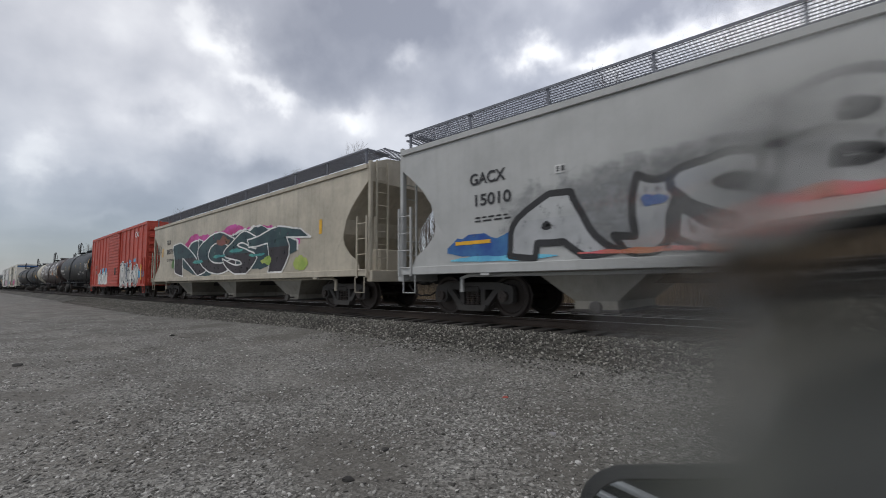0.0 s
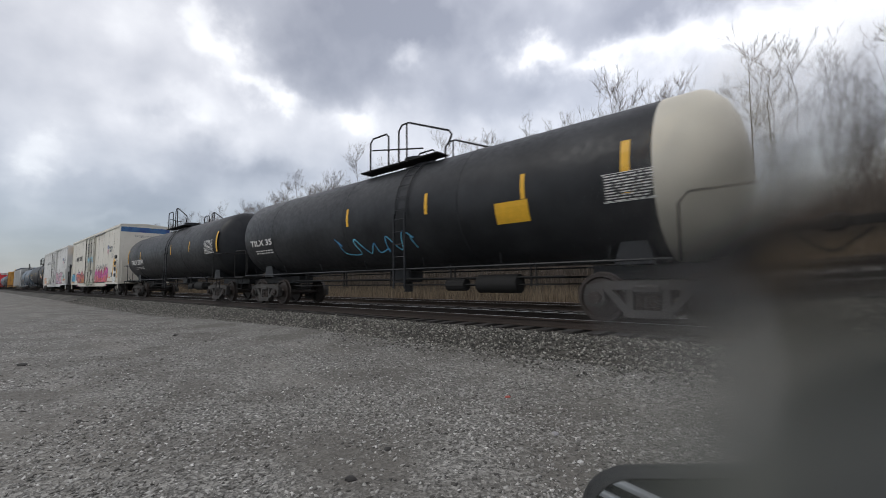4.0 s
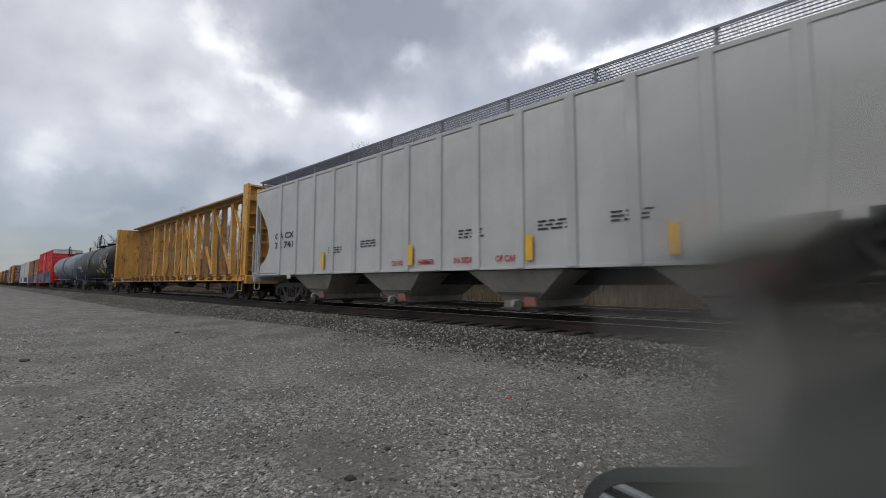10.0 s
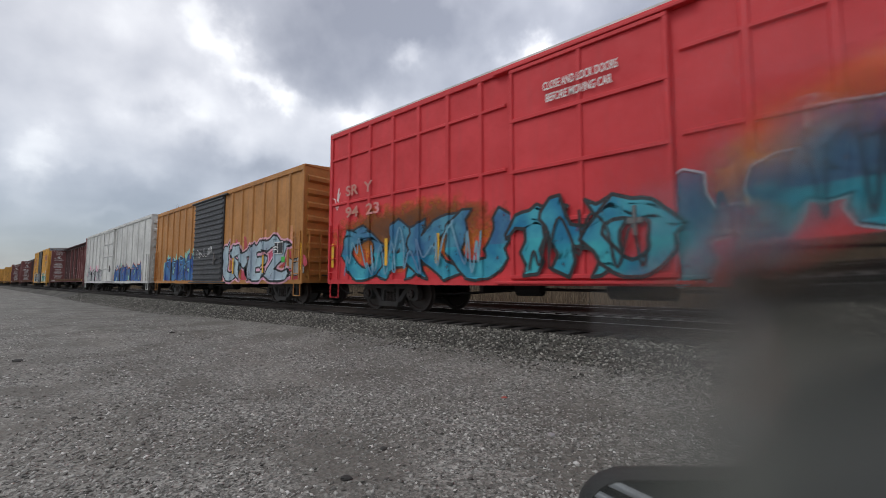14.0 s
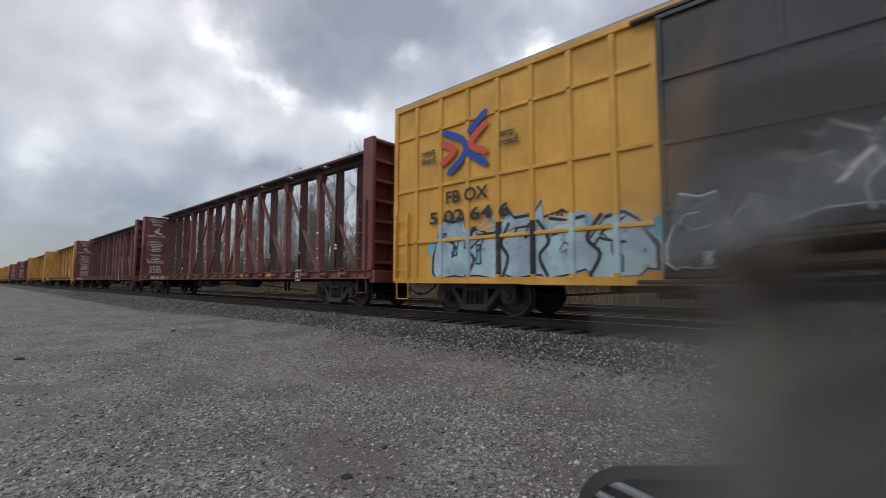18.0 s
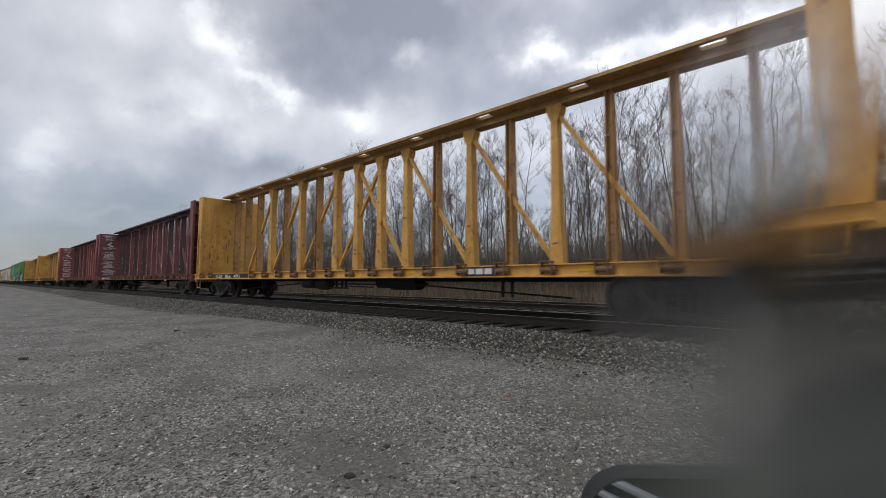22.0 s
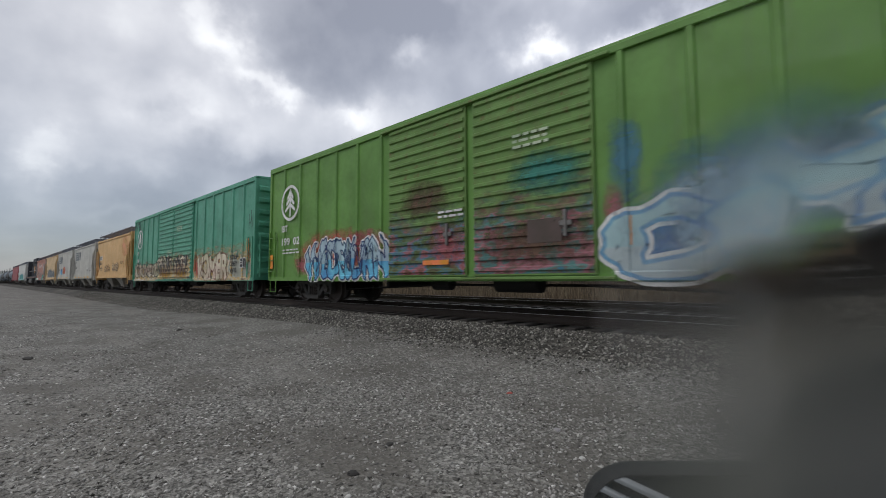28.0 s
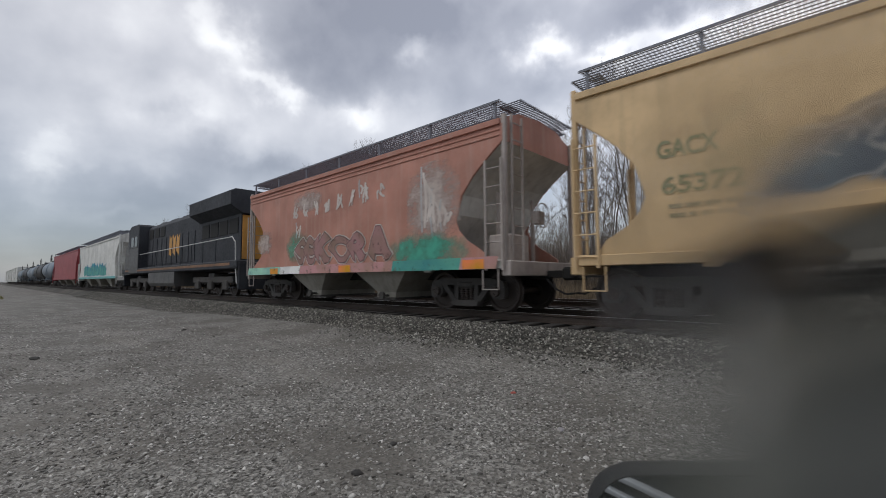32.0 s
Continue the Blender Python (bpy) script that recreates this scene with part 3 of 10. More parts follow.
def reeds():
    blades("dry_reeds", 60000, lambda q: -190 + q.power(1.5, 60000) * 212, (17.2, 26.7), (0.7, 1.55), (0.008, 0.022), 0.16, [(0.0, (0.075, 0.055, 0.034)), (0.6, (0.165, 0.125, 0.08)), (1.0, (0.27, 0.215, 0.145))],
           "band of dry straw-coloured reeds beyond the tracks", "reeds", 8)
    blades("thicket", 60000, lambda q: -200 + q.power(1.4, 60000) * 225, (25.5, 33.0), (1.6, 4.2), (0.008, 0.02), 0.12, [(0.0, (0.05, 0.04, 0.03)), (0.6, (0.105, 0.083, 0.062)), (1.0, (0.17, 0.135, 0.10))],
           "dense brown leafless thicket at the foot of the woods", "thicket", 10)
    blades("verge_grass", 5000, lambda q: q.uniform(-95, -48, 5000), (-0.3, 1.35), (0.06, 0.22), (0.006, 0.016), 0.3, [(0.0, (0.09, 0.10, 0.03)), (0.6, (0.20, 0.19, 0.06)), (1.0, (0.32, 0.27, 0.12))],
           "patch of yellow-green grass at the lot's far edge", "grass", 9)


# ---- parts that all rail vehicles share ----
def sideframe_shape():
    s = Shape()
    # an arch bar with two windows: outer bars as separate solids
    s.prism([(-1.12, 0.52), (-1.08, 0.68), (-0.72, 0.76), (0.72, 0.76), (1.08, 0.68), (1.12, 0.52), (0.80, 0.60), (-0.80, 0.60)], -0.07, 0.07, "y")
    for k in (-1, 1):
        s.prism([(k * 1.12, 0.54), (k * 1.10, 0.32), (k * 1.0, 0.29), (k * 0.80, 0.30), (k * 0.72, 0.42), (k * 0.74, 0.62)], -0.085, 0.085, "y")
        s.prism([(k * 0.76, 0.60), (k * 0.60, 0.60), (k * 0.26, 0.22), (k * 0.36, 0.14)], -0.06, 0.06, "y")
        s.prism([(k * 0.36, 0.62), (k * 0.24, 0.62), (k * 0.24, 0.24), (k * 0.36, 0.24)], -0.05, 0.05, "y")
    s.prism([(-0.42, 0.25), (-0.36, 0.12), (0.36, 0.12), (0.42, 0.25)], -0.11, 0.11, "y")
    s.cbox(-0.22, 0.22, -0.10, 0.10, 0.54, 0.68, 0.03)
    return s


def spring_shape():
    """Three coil springs side by side, each a stepped stack."""
    s = Shape()
    for x in (-0.14, 0.0, 0.14):
        rings = []
        for k in range(6):
            z = 0.25 + 0.05 * k
            for dz, r in ((0.0, 0.044), (0.012, 0.064), (0.034, 0.064)):
                rings.append([(x + r * math.cos(2 * math.pi * i / 7), r * math.sin(2 * math.pi * i / 7), z + dz) for i in range(7)])
        s.loft(rings)
    return s


def wheelset_shape():
    s = Shape()
    s.tube([(0, -1.12, 0), (0, 1.12, 0)], 0.075, 10)
    for k in (-1, 1):
        y = k * 0.755
        prof = [(0.10, 0.09), (0.14, 0.05), (0.36, 0.035), (0.39, 0.07), (0.455, 0.068), (0.4570, -0.03), (0.485, -0.045), (0.480, -0.066), (0.39, -0.068), (0.36, -0.02), (0.14, -0.03), (0.10, -0.07)]
        n = 22
        rings = [[(r * math.sin(2 * math.pi * i / n), y + k * d, r * math.cos(2 * math.pi * i / n)) for r, d in prof] for i in range(n)]
        rings.append(rings[0])
        s.loft(rings, caps=False)
        s.tube([(0, k * 1.08, 0), (0, k * 1.16, 0)], 0.115, 10)
        for a in range(3):
            q = a * 2.094
            s.box(0.06 * math.sin(q) - 0.018, 0.06 * math.sin(q) + 0.018, k * 1.16 - 0.02, k * 1.16 + 0.02, 0.06 * math.cos(q) - 0.018, 0.06 * math.cos(q) + 0.018)
    return s


WHEELSETS = []


def truck(car, x, base=0.89):
    mat, st = TRUCK(), STEEL()
    t = part("truck", cached("truck", lambda: Shape().cbox(-0.2, 0.2, -0.9, 0.9, 0.42, 0.66, 0.03).cbox(-0.3, 0.3, -0.3, 0.3, 0.6, 0.78, 0.04), mat), mat, car, "dusty cast-steel two-axle truck", at(x))
    for k in (-1, 1):
        part("sideframe", cached("sideframe", sideframe_shape, mat), mat, t, "", at(0, k * 1.0))
        part("spring_nest", cached("spring_nest", spring_shape, st), st, t, "three coil springs", at(0, k * 1.0))
        w = part("wheelset", cached("wheelset", wheelset_shape, st, True), st, t, "steel wheels on an axle", at(k * base, 0, 0.457))
        WHEELSETS.append((w, car, x + k * base, k * base))
    return t


def coupler_shape():
    s = Shape().cbox(-0.1, 0.62, -0.07, 0.07, 0.76, 0.92, 0.015)
    s.cbox(0.5, 0.78, -0.17, 0.10, 0.70, 0.99, 0.05)
    s.cbox(0.62, 0.80, 0.02, 0.16, 0.74, 0.96, 0.04)
    s.tube([(0.2, -0.28, 0.72), (0.42, -0.30, 0.52), (0.62, -0.22, 0.40), (0.78, -0.12, 0.42)], 0.024, 5)
    return s


def couplers(car, half):
    m = BLACK()
    part("coupler", cached("coupler", coupler_shape, m), m, car, "knuckle coupler with air hose", at(half))
    part("coupler", cached("coupler", coupler_shape, m), m, car, "knuckle coupler with air hose", at(-half, 0, 0, 180))


def ladder_shape(height, width, rungs):
    s = Shape()
    for x in (-width / 2, width / 2):
        s.box(x - 0.022, x + 0.022, -0.03, 0.012, 0, height)
    for k in range(rungs):
        z = height * (k + 0.5) / rungs
        s.tube([(-width / 2, -0.02, z), (width / 2, -0.02, z)], 0.013, 5)
    return s


def ladder(parent, x, y, z, height, width, rungs, mat, rz=0.0, label=""):
    return part("ladder", cached(("ladder", round(height, 2), width, rungs), lambda: ladder_shape(height, width, rungs), mat), mat, parent, label, at(x, y, z, rz))


def stirrup(parent, x, y, z, mat):
    s = cached("stirrup", lambda: Shape().tube([(-0.2, 0, 0), (-0.2, 0, -0.42), (0.2, 0, -0.42), (0.2, 0, 0)], 0.018, 5), mat)
    part("step", s, mat, parent, "", at(x, y, z))


def brake_wheel(parent, x, y, z, mat, rz):
    def make():
        s = Shape()
        n = 16
        pts = [(0.06, 0.28 * math.cos(2 * math.pi * i / n), 0.28 * math.sin(2 * math.pi * i / n)) for i in range(n + 1)]
        s.tube(pts, 0.016, 5)
        for i in range(5):
            a = 2 * math.pi * i / 5
            s.tube([(0.05, 0, 0), (0.06, 0.28 * math.cos(a), 0.28 * math.sin(a))], 0.012, 4)
        s.cbox(-0.14, 0.05, -0.13, 0.13, -0.2, 0.1, 0.02)
        return s
    part("brake_wheel", cached("brake_wheel", make, mat), mat, parent, "round hand-brake wheel", at(x, y, z, rz))


def underframe(car, half, trucks_at, mat=None):
    m = mat or BLACK()
    part("center_sill", Shape().cbox(-half, half, -0.33, 0.33, 0.72, 1.02, 0.03), m, car, "black center sill")
    tank = cached("air_reservoir", lambda: Shape().tube([(-0.6, 0, 0), (-0.55, 0, 0), (0.55, 0, 0), (0.6, 0, 0)], [0.1, 0.22, 0.22, 0.1], 12), m, True)
    part("air_reservoir", tank, m, car, "black brake air tank", at(0.6, -0.75, 0.66))
    part("brake_cylinder", cached("brake_cylinder", lambda: Shape().tube([(-0.3, 0, 0), (0.3, 0, 0)], 0.15, 10).tube([(0.3, 0, 0), (1.7, 0, -0.02)], 0.03, 5), m), m, car, "", at(-1.7, -0.7, 0.62))
    s = Shape()
    for y in (-0.62, 0.5):
        s.tube([(-trucks_at + 1.5, y, 0.45), (-2.2, y, 0.60), (2.2, y, 0.60), (trucks_at - 1.5, y, 0.45)], 0.022, 5)
    for x in (-trucks_at * 0.45, trucks_at * 0.45):
        s.box(x - 0.05, x + 0.05, -1.2, 1.2, 0.55, 0.75)
    part("brake_rigging", s, m, car, "brake rods under the floor")


def new_car(name, label, category="freight car", group="cars of the passing freight train"):
    return tagged(new(name), label, category, group)


# ---- writing and sprayed paint ----
TEXTS = []


def lettering(parent, words, x, z, size, mat, y, tilt=0.0, label="", bold=0.0, to=None, turn=0.0):
    c = bpy.data.curves.new("lettering", "FONT")
    c.body, c.size, c.offset = words, size * 1.38, bold or size * 0.035
    c.fill_mode = "BOTH"
    ob = bpy.data.objects.new("lettering", c)
    scene.collection.objects.link(ob)
    TEXTS.append((ob, c, parent, pose(x, y, z, 90 + tilt, 0, turn), mat, label, (to - x) if to is not None else None))


def finish_lettering():
    bpy.context.view_layer.update()
    deps = bpy.context.evaluated_depsgraph_get()
    made = []
    for ob, c, parent, m, mat, label, wide in TEXTS:
        me = bpy.data.meshes.new_from_object(ob.evaluated_get(deps))
        me.materials.clear()
        me.materials.append(mat)
        if wide:
            xs = [v.co.x for v in me.vertices]
            m = m @ Matrix.Diagonal((wide / (max(xs) - min(xs)), 1, 1, 1))
        made.append((me, parent, m, label))
    for ob, c, *_ in TEXTS:
        bpy.data.objects.remove(ob)
        bpy.data.curves.remove(c)
    for me, parent, m, label in made:
        t = part("lettering", me, None, parent, label)
        t.matrix_basis = m


def flat_side(y):
    return lambda u, z, off: (u, y - off, z)


def round_side(zc, r):
    return lambda u, z, off: (u, -(r + off) * math.cos((z - zc) / r), zc + (r + off) * math.sin((z - zc) / r))


def patch(name, parent, side, x0, x1, z0, z1, mat, off=0.005, label="", slant=0.0):
    """A painted or stuck-on panel that follows the side."""
    s = Shape()
    n = 5
    v = [side(x + slant * (z - z0), z, o) for o in (off - 0.004, off) for z in np.linspace(z0, z1, n) for x in (x0, x1)]
    s.add(v, [(2 * n + 2 * i, 2 * n + 2 * i + 1, 2 * n + 2 * i + 3, 2 * n + 2 * i + 2) for i in range(n - 1)])
    return part(name, s, mat, parent, label)


def bars(parent, side, x, z, width, rows, mat, off=0.005, height=0.035, label="lines of small stencilled data", seed=1):
    """Small print that nobody can read: plain bars."""
    rng = random.Random(seed)
    s = Shape()
    for r in range(rows):
        u = x
        zz = z - r * height * 2.1
        while u < x + width * 0.95:
            w = rng.uniform(0.10, 0.24)
            w = min(w, x + width - u)
            s.add([side(u, zz, off), side(u + w, zz, off), side(u + w, zz + height, off), side(u, zz + height, off)], [(0, 1, 2, 3)])
            u += w + 0.05
    tagged(part("stencil_print", s, mat, parent), label, kind="stuff")


def bent_line(rng):
    """A random bent line in a unit square: kinks, hooks and spikes that spell nothing."""
    n = rng.randint(5, 7)
    z = rng.choice((0.05, 0.5, 0.95))
    pts = []
    for i in range(n):
        pts.append((min(1.15, max(-0.15, i / (n - 1) + rng.uniform(-0.34, 0.34))), min(1.0, max(0.0, z))))
        z = z + rng.choice((-1, 1)) * rng.uniform(0.3, 0.8)
        if not 0 <= z <= 1:
            z = 1 - z if 0 <= 1 - z <= 1 else rng.uniform(0.1, 0.9)
    return pts


def smooth_line(pts, n=5):
    """A rounded line through the points."""
    out = []
    P = [pts[0]] + list(pts) + [pts[-1]]
    for i in range(1, len(P) - 2):
        for k in range(n):
            u = k / n
            out.append(tuple(0.5 * (2 * P[i][a] + (P[i + 1][a] - P[i - 1][a]) * u + (2 * P[i - 1][a] - 5 * P[i][a] + 4 * P[i + 1][a] - P[i + 2][a]) * u * u + (3 * P[i][a] - P[i - 1][a] - 3 * P[i + 1][a] + P[i + 2][a]) * u ** 3) for a in (0, 1)))
    return out + [tuple(pts[-1])]


def stroke(s, side, pts, width, off, step, sharp=False):
    """A fat painted line as one strip with rounded ends; it rises a hair along its way."""
    line = pts if sharp else smooth_line(pts)
    n = len(line)
    v = []
    for i, (x, z) in enumerate(line):
        a, b = line[max(i - 1, 0)], line[min(i + 1, n - 1)]
        d = math.hypot(b[0] - a[0], b[1] - a[1]) or 1
        tx, tz = (b[0] - a[0]) / d, (b[1] - a[1]) / d
        o = off + step * i
        if i == 0:
            v += [side(x - tx * width / 2 - tz * width * 0.2, z - tz * width / 2 + tx * width * 0.2, o), side(x - tx * width / 2 + tz * width * 0.2, z - tz * width / 2 - tx * width * 0.2, o)]
        v += [side(x - tz * width / 2, z + tx * width / 2, o), side(x + tz * width / 2, z - tx * width / 2, o)]
        if i == n - 1:
            v += [side(x + tx * width / 2 - tz * width * 0.2, z + tz * width / 2 + tx * width * 0.2, o), side(x + tx * width / 2 + tz * width * 0.2, z + tz * width / 2 - tx * width * 0.2, o)]
    s.add(v, [(2 * k, 2 * k + 1, 2 * k + 3, 2 * k + 2) for k in range(len(v) // 2 - 1)])


def slab(rng, x0, x1, z0, z1):
    """A slanting block with notches, as in sprayed lettering that spells nothing."""
    lean = rng.uniform(-0.18, 0.18) * (x1 - x0)
    n = 4
    left = [(x0 + (x1 - x0) * rng.uniform(-0.06, 0.30) + lean * (i / n - 0.5), z0 + (z1 - z0) * (i + rng.uniform(-0.2, 0.2) * (0 < i < n)) / n) for i in range(n + 1)]
    right = [(x1 - (x1 - x0) * rng.uniform(-0.06, 0.30) + lean * (i / n - 0.5), z0 + (z1 - z0) * (i + rng.uniform(-0.2, 0.2) * (0 < i < n)) / n) for i in range(n + 1)]
    return left, right


def slab_mesh(side, block, grow, off):
    left, right = block
    n = len(left)
    v = []
    for i in range(n):
        dz = grow if i == n - 1 else -grow if i == 0 else 0
        v += [side(left[i][0] - grow, left[i][1] + dz, off), side(right[i][0] + grow, right[i][1] + dz, off)]
    return Shape().add(v, [(2 * i, 2 * i + 1, 2 * i + 3, 2 * i + 2) for i in range(n - 1)])


def cloud(parent, side, x0, x1, z0, z1, mat, off=0.004, seed=1, rough=0.16, name="sprayed_ground"):
    """One patch of sprayed paint with an uneven rim."""
    rng = random.Random(seed)
    n = max(10, int((x1 - x0) * 7))
    top, low = [], []
    a, b = 0.8, 0.1
    for i in range(n + 1):
        a = min(1.0, max(0.55, a + rng.uniform(-rough, rough)))
        b = min(0.22, max(0.0, b + rng.uniform(-rough, rough) * 0.5))
        x = x0 + (x1 - x0) * i / n
        end = min(1.0, 4.0 * min(i, n - i) / n + 0.25)
        mid = 0.45
        top.append((x, z0 + (z1 - z0) * (mid + (a - mid) * end)))
        low.append((x, z0 + (z1 - z0) * (mid + (b - mid) * end)))
    v = [side(x, z, off) for p in zip(low, top) for x, z in p]
    return part(name, Shape().add(v, [(2 * i, 2 * i + 2, 2 * i + 3, 2 * i + 1) for i in range(n)]), mat, parent)


def graffiti(parent, side, x0, x1, z0, z1, count, fill, outline, back=None, glint=None, seed=1, fat=0.34, label="", ribs=(), depth=0.05):
    """A sprayed piece: interlocked humps and spikes with a dark rim, creases, counters and glints, over a clouded ground."""
    rng = random.Random(seed)
    w = (x1 - x0) / count
    h = z1 - z0
    f = min(fat * w, 0.30 * h)
    if back:
        cloud(parent, side, x0 - 0.3, x1 + 0.3, z0, z1 + 0.16 * h, back, 0.004, seed, 0.22)
    # older tags that show beside and above the fresh ones
    for k in range(count):
        u = x0 + (x1 - x0) * rng.random()
        z = z0 + h * rng.uniform(0.35, 0.8)
        thin = Shape()
        stroke(thin, side, [(u + w * 0.9 * (p - 0.5), z + h * 0.36 * q) for p, q in bent_line(rng)], f * rng.uniform(0.08, 0.2), 0.0062 + 0.0004 * (k % 5), 0.00001)
        part("sprayed_line", thin, (outline, fill, glint or outline, back or fill)[k % 4], parent)
    # the rim of the whole piece
    top, low = [], []
    for k in range(count):
        a = x0 + w * k
        peak = rng.uniform(0.74, 1.0)
        form = rng.choice((((0.0, 0.62), (0.12, 1.0), (0.5, 0.93), (0.82, 0.98), (0.96, 0.6)), ((0.02, 0.72), (0.25, 0.97), (0.55, 1.03), (0.8, 0.9), (0.95, 0.68)), ((0.0, 0.8), (0.08, 1.05), (0.3, 0.86), (0.7, 0.88), (0.9, 1.06), (0.98, 0.7)), ((0.04, 0.66), (0.4, 1.06), (0.52, 0.98), (0.9, 0.84))))
        top += [(a + w * (u + rng.uniform(-0.04, 0.04)), z0 + h * peak * v) for u, v in form]
    top = [(x0 - 0.12 * w, z0 + 0.3 * h)] + top + [(x1 + 0.12 * w, z0 + 0.35 * h)]
    low = [(x, z0 + h * (0.10 if i in (0, len(top) - 1) else rng.choice((0.0, 0.02, 0.05, 0.12)))) for i, (x, z) in enumerate(top)]

    def mass(name, grow, off, mat, words=""):
        n = len(top)
        v = []
        for i in range(n):
            gx = -grow if i == 0 else grow if i == n - 1 else 0.0
            v += [side(low[i][0] + gx, low[i][1] - grow * 0.6, off), side(top[i][0] + gx, top[i][1] + grow, off)]
        part(name, Shape().add(v, [(2 * i, 2 * i + 2, 2 * i + 3, 2 * i + 1) for i in range(n - 1)]), mat, parent, words)

    if glint:
        mass("sprayed_halo", f * 0.30, 0.0100, glint)
    mass("sprayed_outline", f * 0.20, 0.0112, outline)
    mass("sprayed_fill", 0.0, 0.0124, fill, label or "sprayed graffiti piece")
    for k in range(count):
        a = x0 + w * k
        lift = 0.0136 + 0.0002 * (k % 3)
        # the cleft to the next form, a counter and its rim, creases and a glint
        if k:
            s = Shape()
            lean = rng.uniform(-0.2, 0.2) * w
            stroke(s, side, [(a + lean, z0 + h * 0.8), (a - lean * 0.6, z0 + h * 0.52), (a + lean * 0.8, z0 + h * 0.3), (a - lean * 0.3, z0 + h * 0.03)], f * 0.22, lift, 0.00001)
            part("sprayed_crease", s, outline, parent)
        if rng.random() < 0.6:
            mid = a + w * rng.uniform(0.25, 0.75)
            tall = rng.uniform(0.1, 0.34) * h
            foot = z0 + h * rng.uniform(0.0, 0.45)
            blk = slab(rng, mid - w * rng.uniform(0.05, 0.16), mid + w * rng.uniform(0.03, 0.12), foot, foot + tall)
            lean = rng.uniform(-0.9, 0.9) * tall
            blk = tuple([(x + lean * (z - foot) / tall, z) for x, z in line] for line in blk)
            part("sprayed_counter_rim", slab_mesh(side, blk, f * 0.11, lift + 0.0008), outline, parent)
            part("sprayed_counter", slab_mesh(side, blk, 0, lift + 0.0016), back or glint or fill, parent)
        for q in range(2):
            s = Shape()
            u, z = a + w * rng.uniform(0.2, 0.8), z0 + h * rng.uniform(0.25, 0.6)
            stroke(s, side, [(u + w * 0.6 * (p - 0.5), z + h * 0.34 * r) for p, r in bent_line(rng)[:4]], f * rng.uniform(0.08, 0.16), lift + 0.0030 + 0.0008 * q, 0.00001)
            part("sprayed_crease", s, outline, parent)
        if glint:
            s = Shape()
            z = z0 + h * rng.uniform(0.45, 0.62)
            stroke(s, side, [(a + w * 0.12, z), (a + w * 0.2, z + 0.14 * h), (a + w * 0.5, z + 0.17 * h)], f * 0.10, lift + 0.0050, 0.00001)
            part("sprayed_glint", s, glint, parent)
    for x in ribs:
        if x0 < x < x1:
            lo, peak = z0 + 0.05 * h, z0 + h * rng.uniform(0.7, 0.92)
            y = depth + 0.004
            cover = Shape().add([side(x - 0.072, lo, 0.004), side(x - 0.047, lo, y), side(x + 0.047, lo, y), side(x + 0.072, lo, 0.004), side(x - 0.072, peak, 0.004), side(x - 0.047, peak, y), side(x + 0.047, peak, y), side(x + 0.072, peak, 0.004)], [(0, 1, 5, 4), (1, 2, 6, 5), (2, 3, 7, 6)])
            part("sprayed_rib_paint", cover, fill if rng.random() < 0.75 else outline, parent)


GLYPHS = {}


def split_long(pts, faces, border):
    """Halves edges longer than a fifth of the letter, so that its outline can bend."""
    pts = list(pts)
    rim = {frozenset(e) for e in border}
    for _ in range(3):
        mid, out = {}, []

        def half(a, b):
            k = frozenset((a, b))
            if math.dist(pts[a], pts[b]) < 0.2:
                return None
            if k not in mid:
                mid[k] = len(pts)
                pts.append(((pts[a][0] + pts[b][0]) / 2, (pts[a][1] + pts[b][1]) / 2))
                if k in rim:
                    rim.discard(k)
                    rim.update((frozenset((a, mid[k])), frozenset((mid[k], b))))
            return mid[k]

        for f in faces:
            loop = []
            for a, b in zip(f, f[1:] + f[:1]):
                loop.append(a)
                m = half(a, b) if (frozenset((a, b)) in mid or math.dist(pts[a], pts[b]) >= 0.2) else None
                if m is not None:
                    loop.append(m)
            if len(loop) == 3:
                out.append(tuple(loop))
            else:
                # fan from the middle of the face
                c = len(pts)
                pts.append((sum(pts[i][0] for i in loop) / len(loop), sum(pts[i][1] for i in loop) / len(loop)))
                out += [(c, a, b) for a, b in zip(loop, loop[1:] + loop[:1])]
        faces = out
    return pts, faces, [tuple(e) for e in rim]


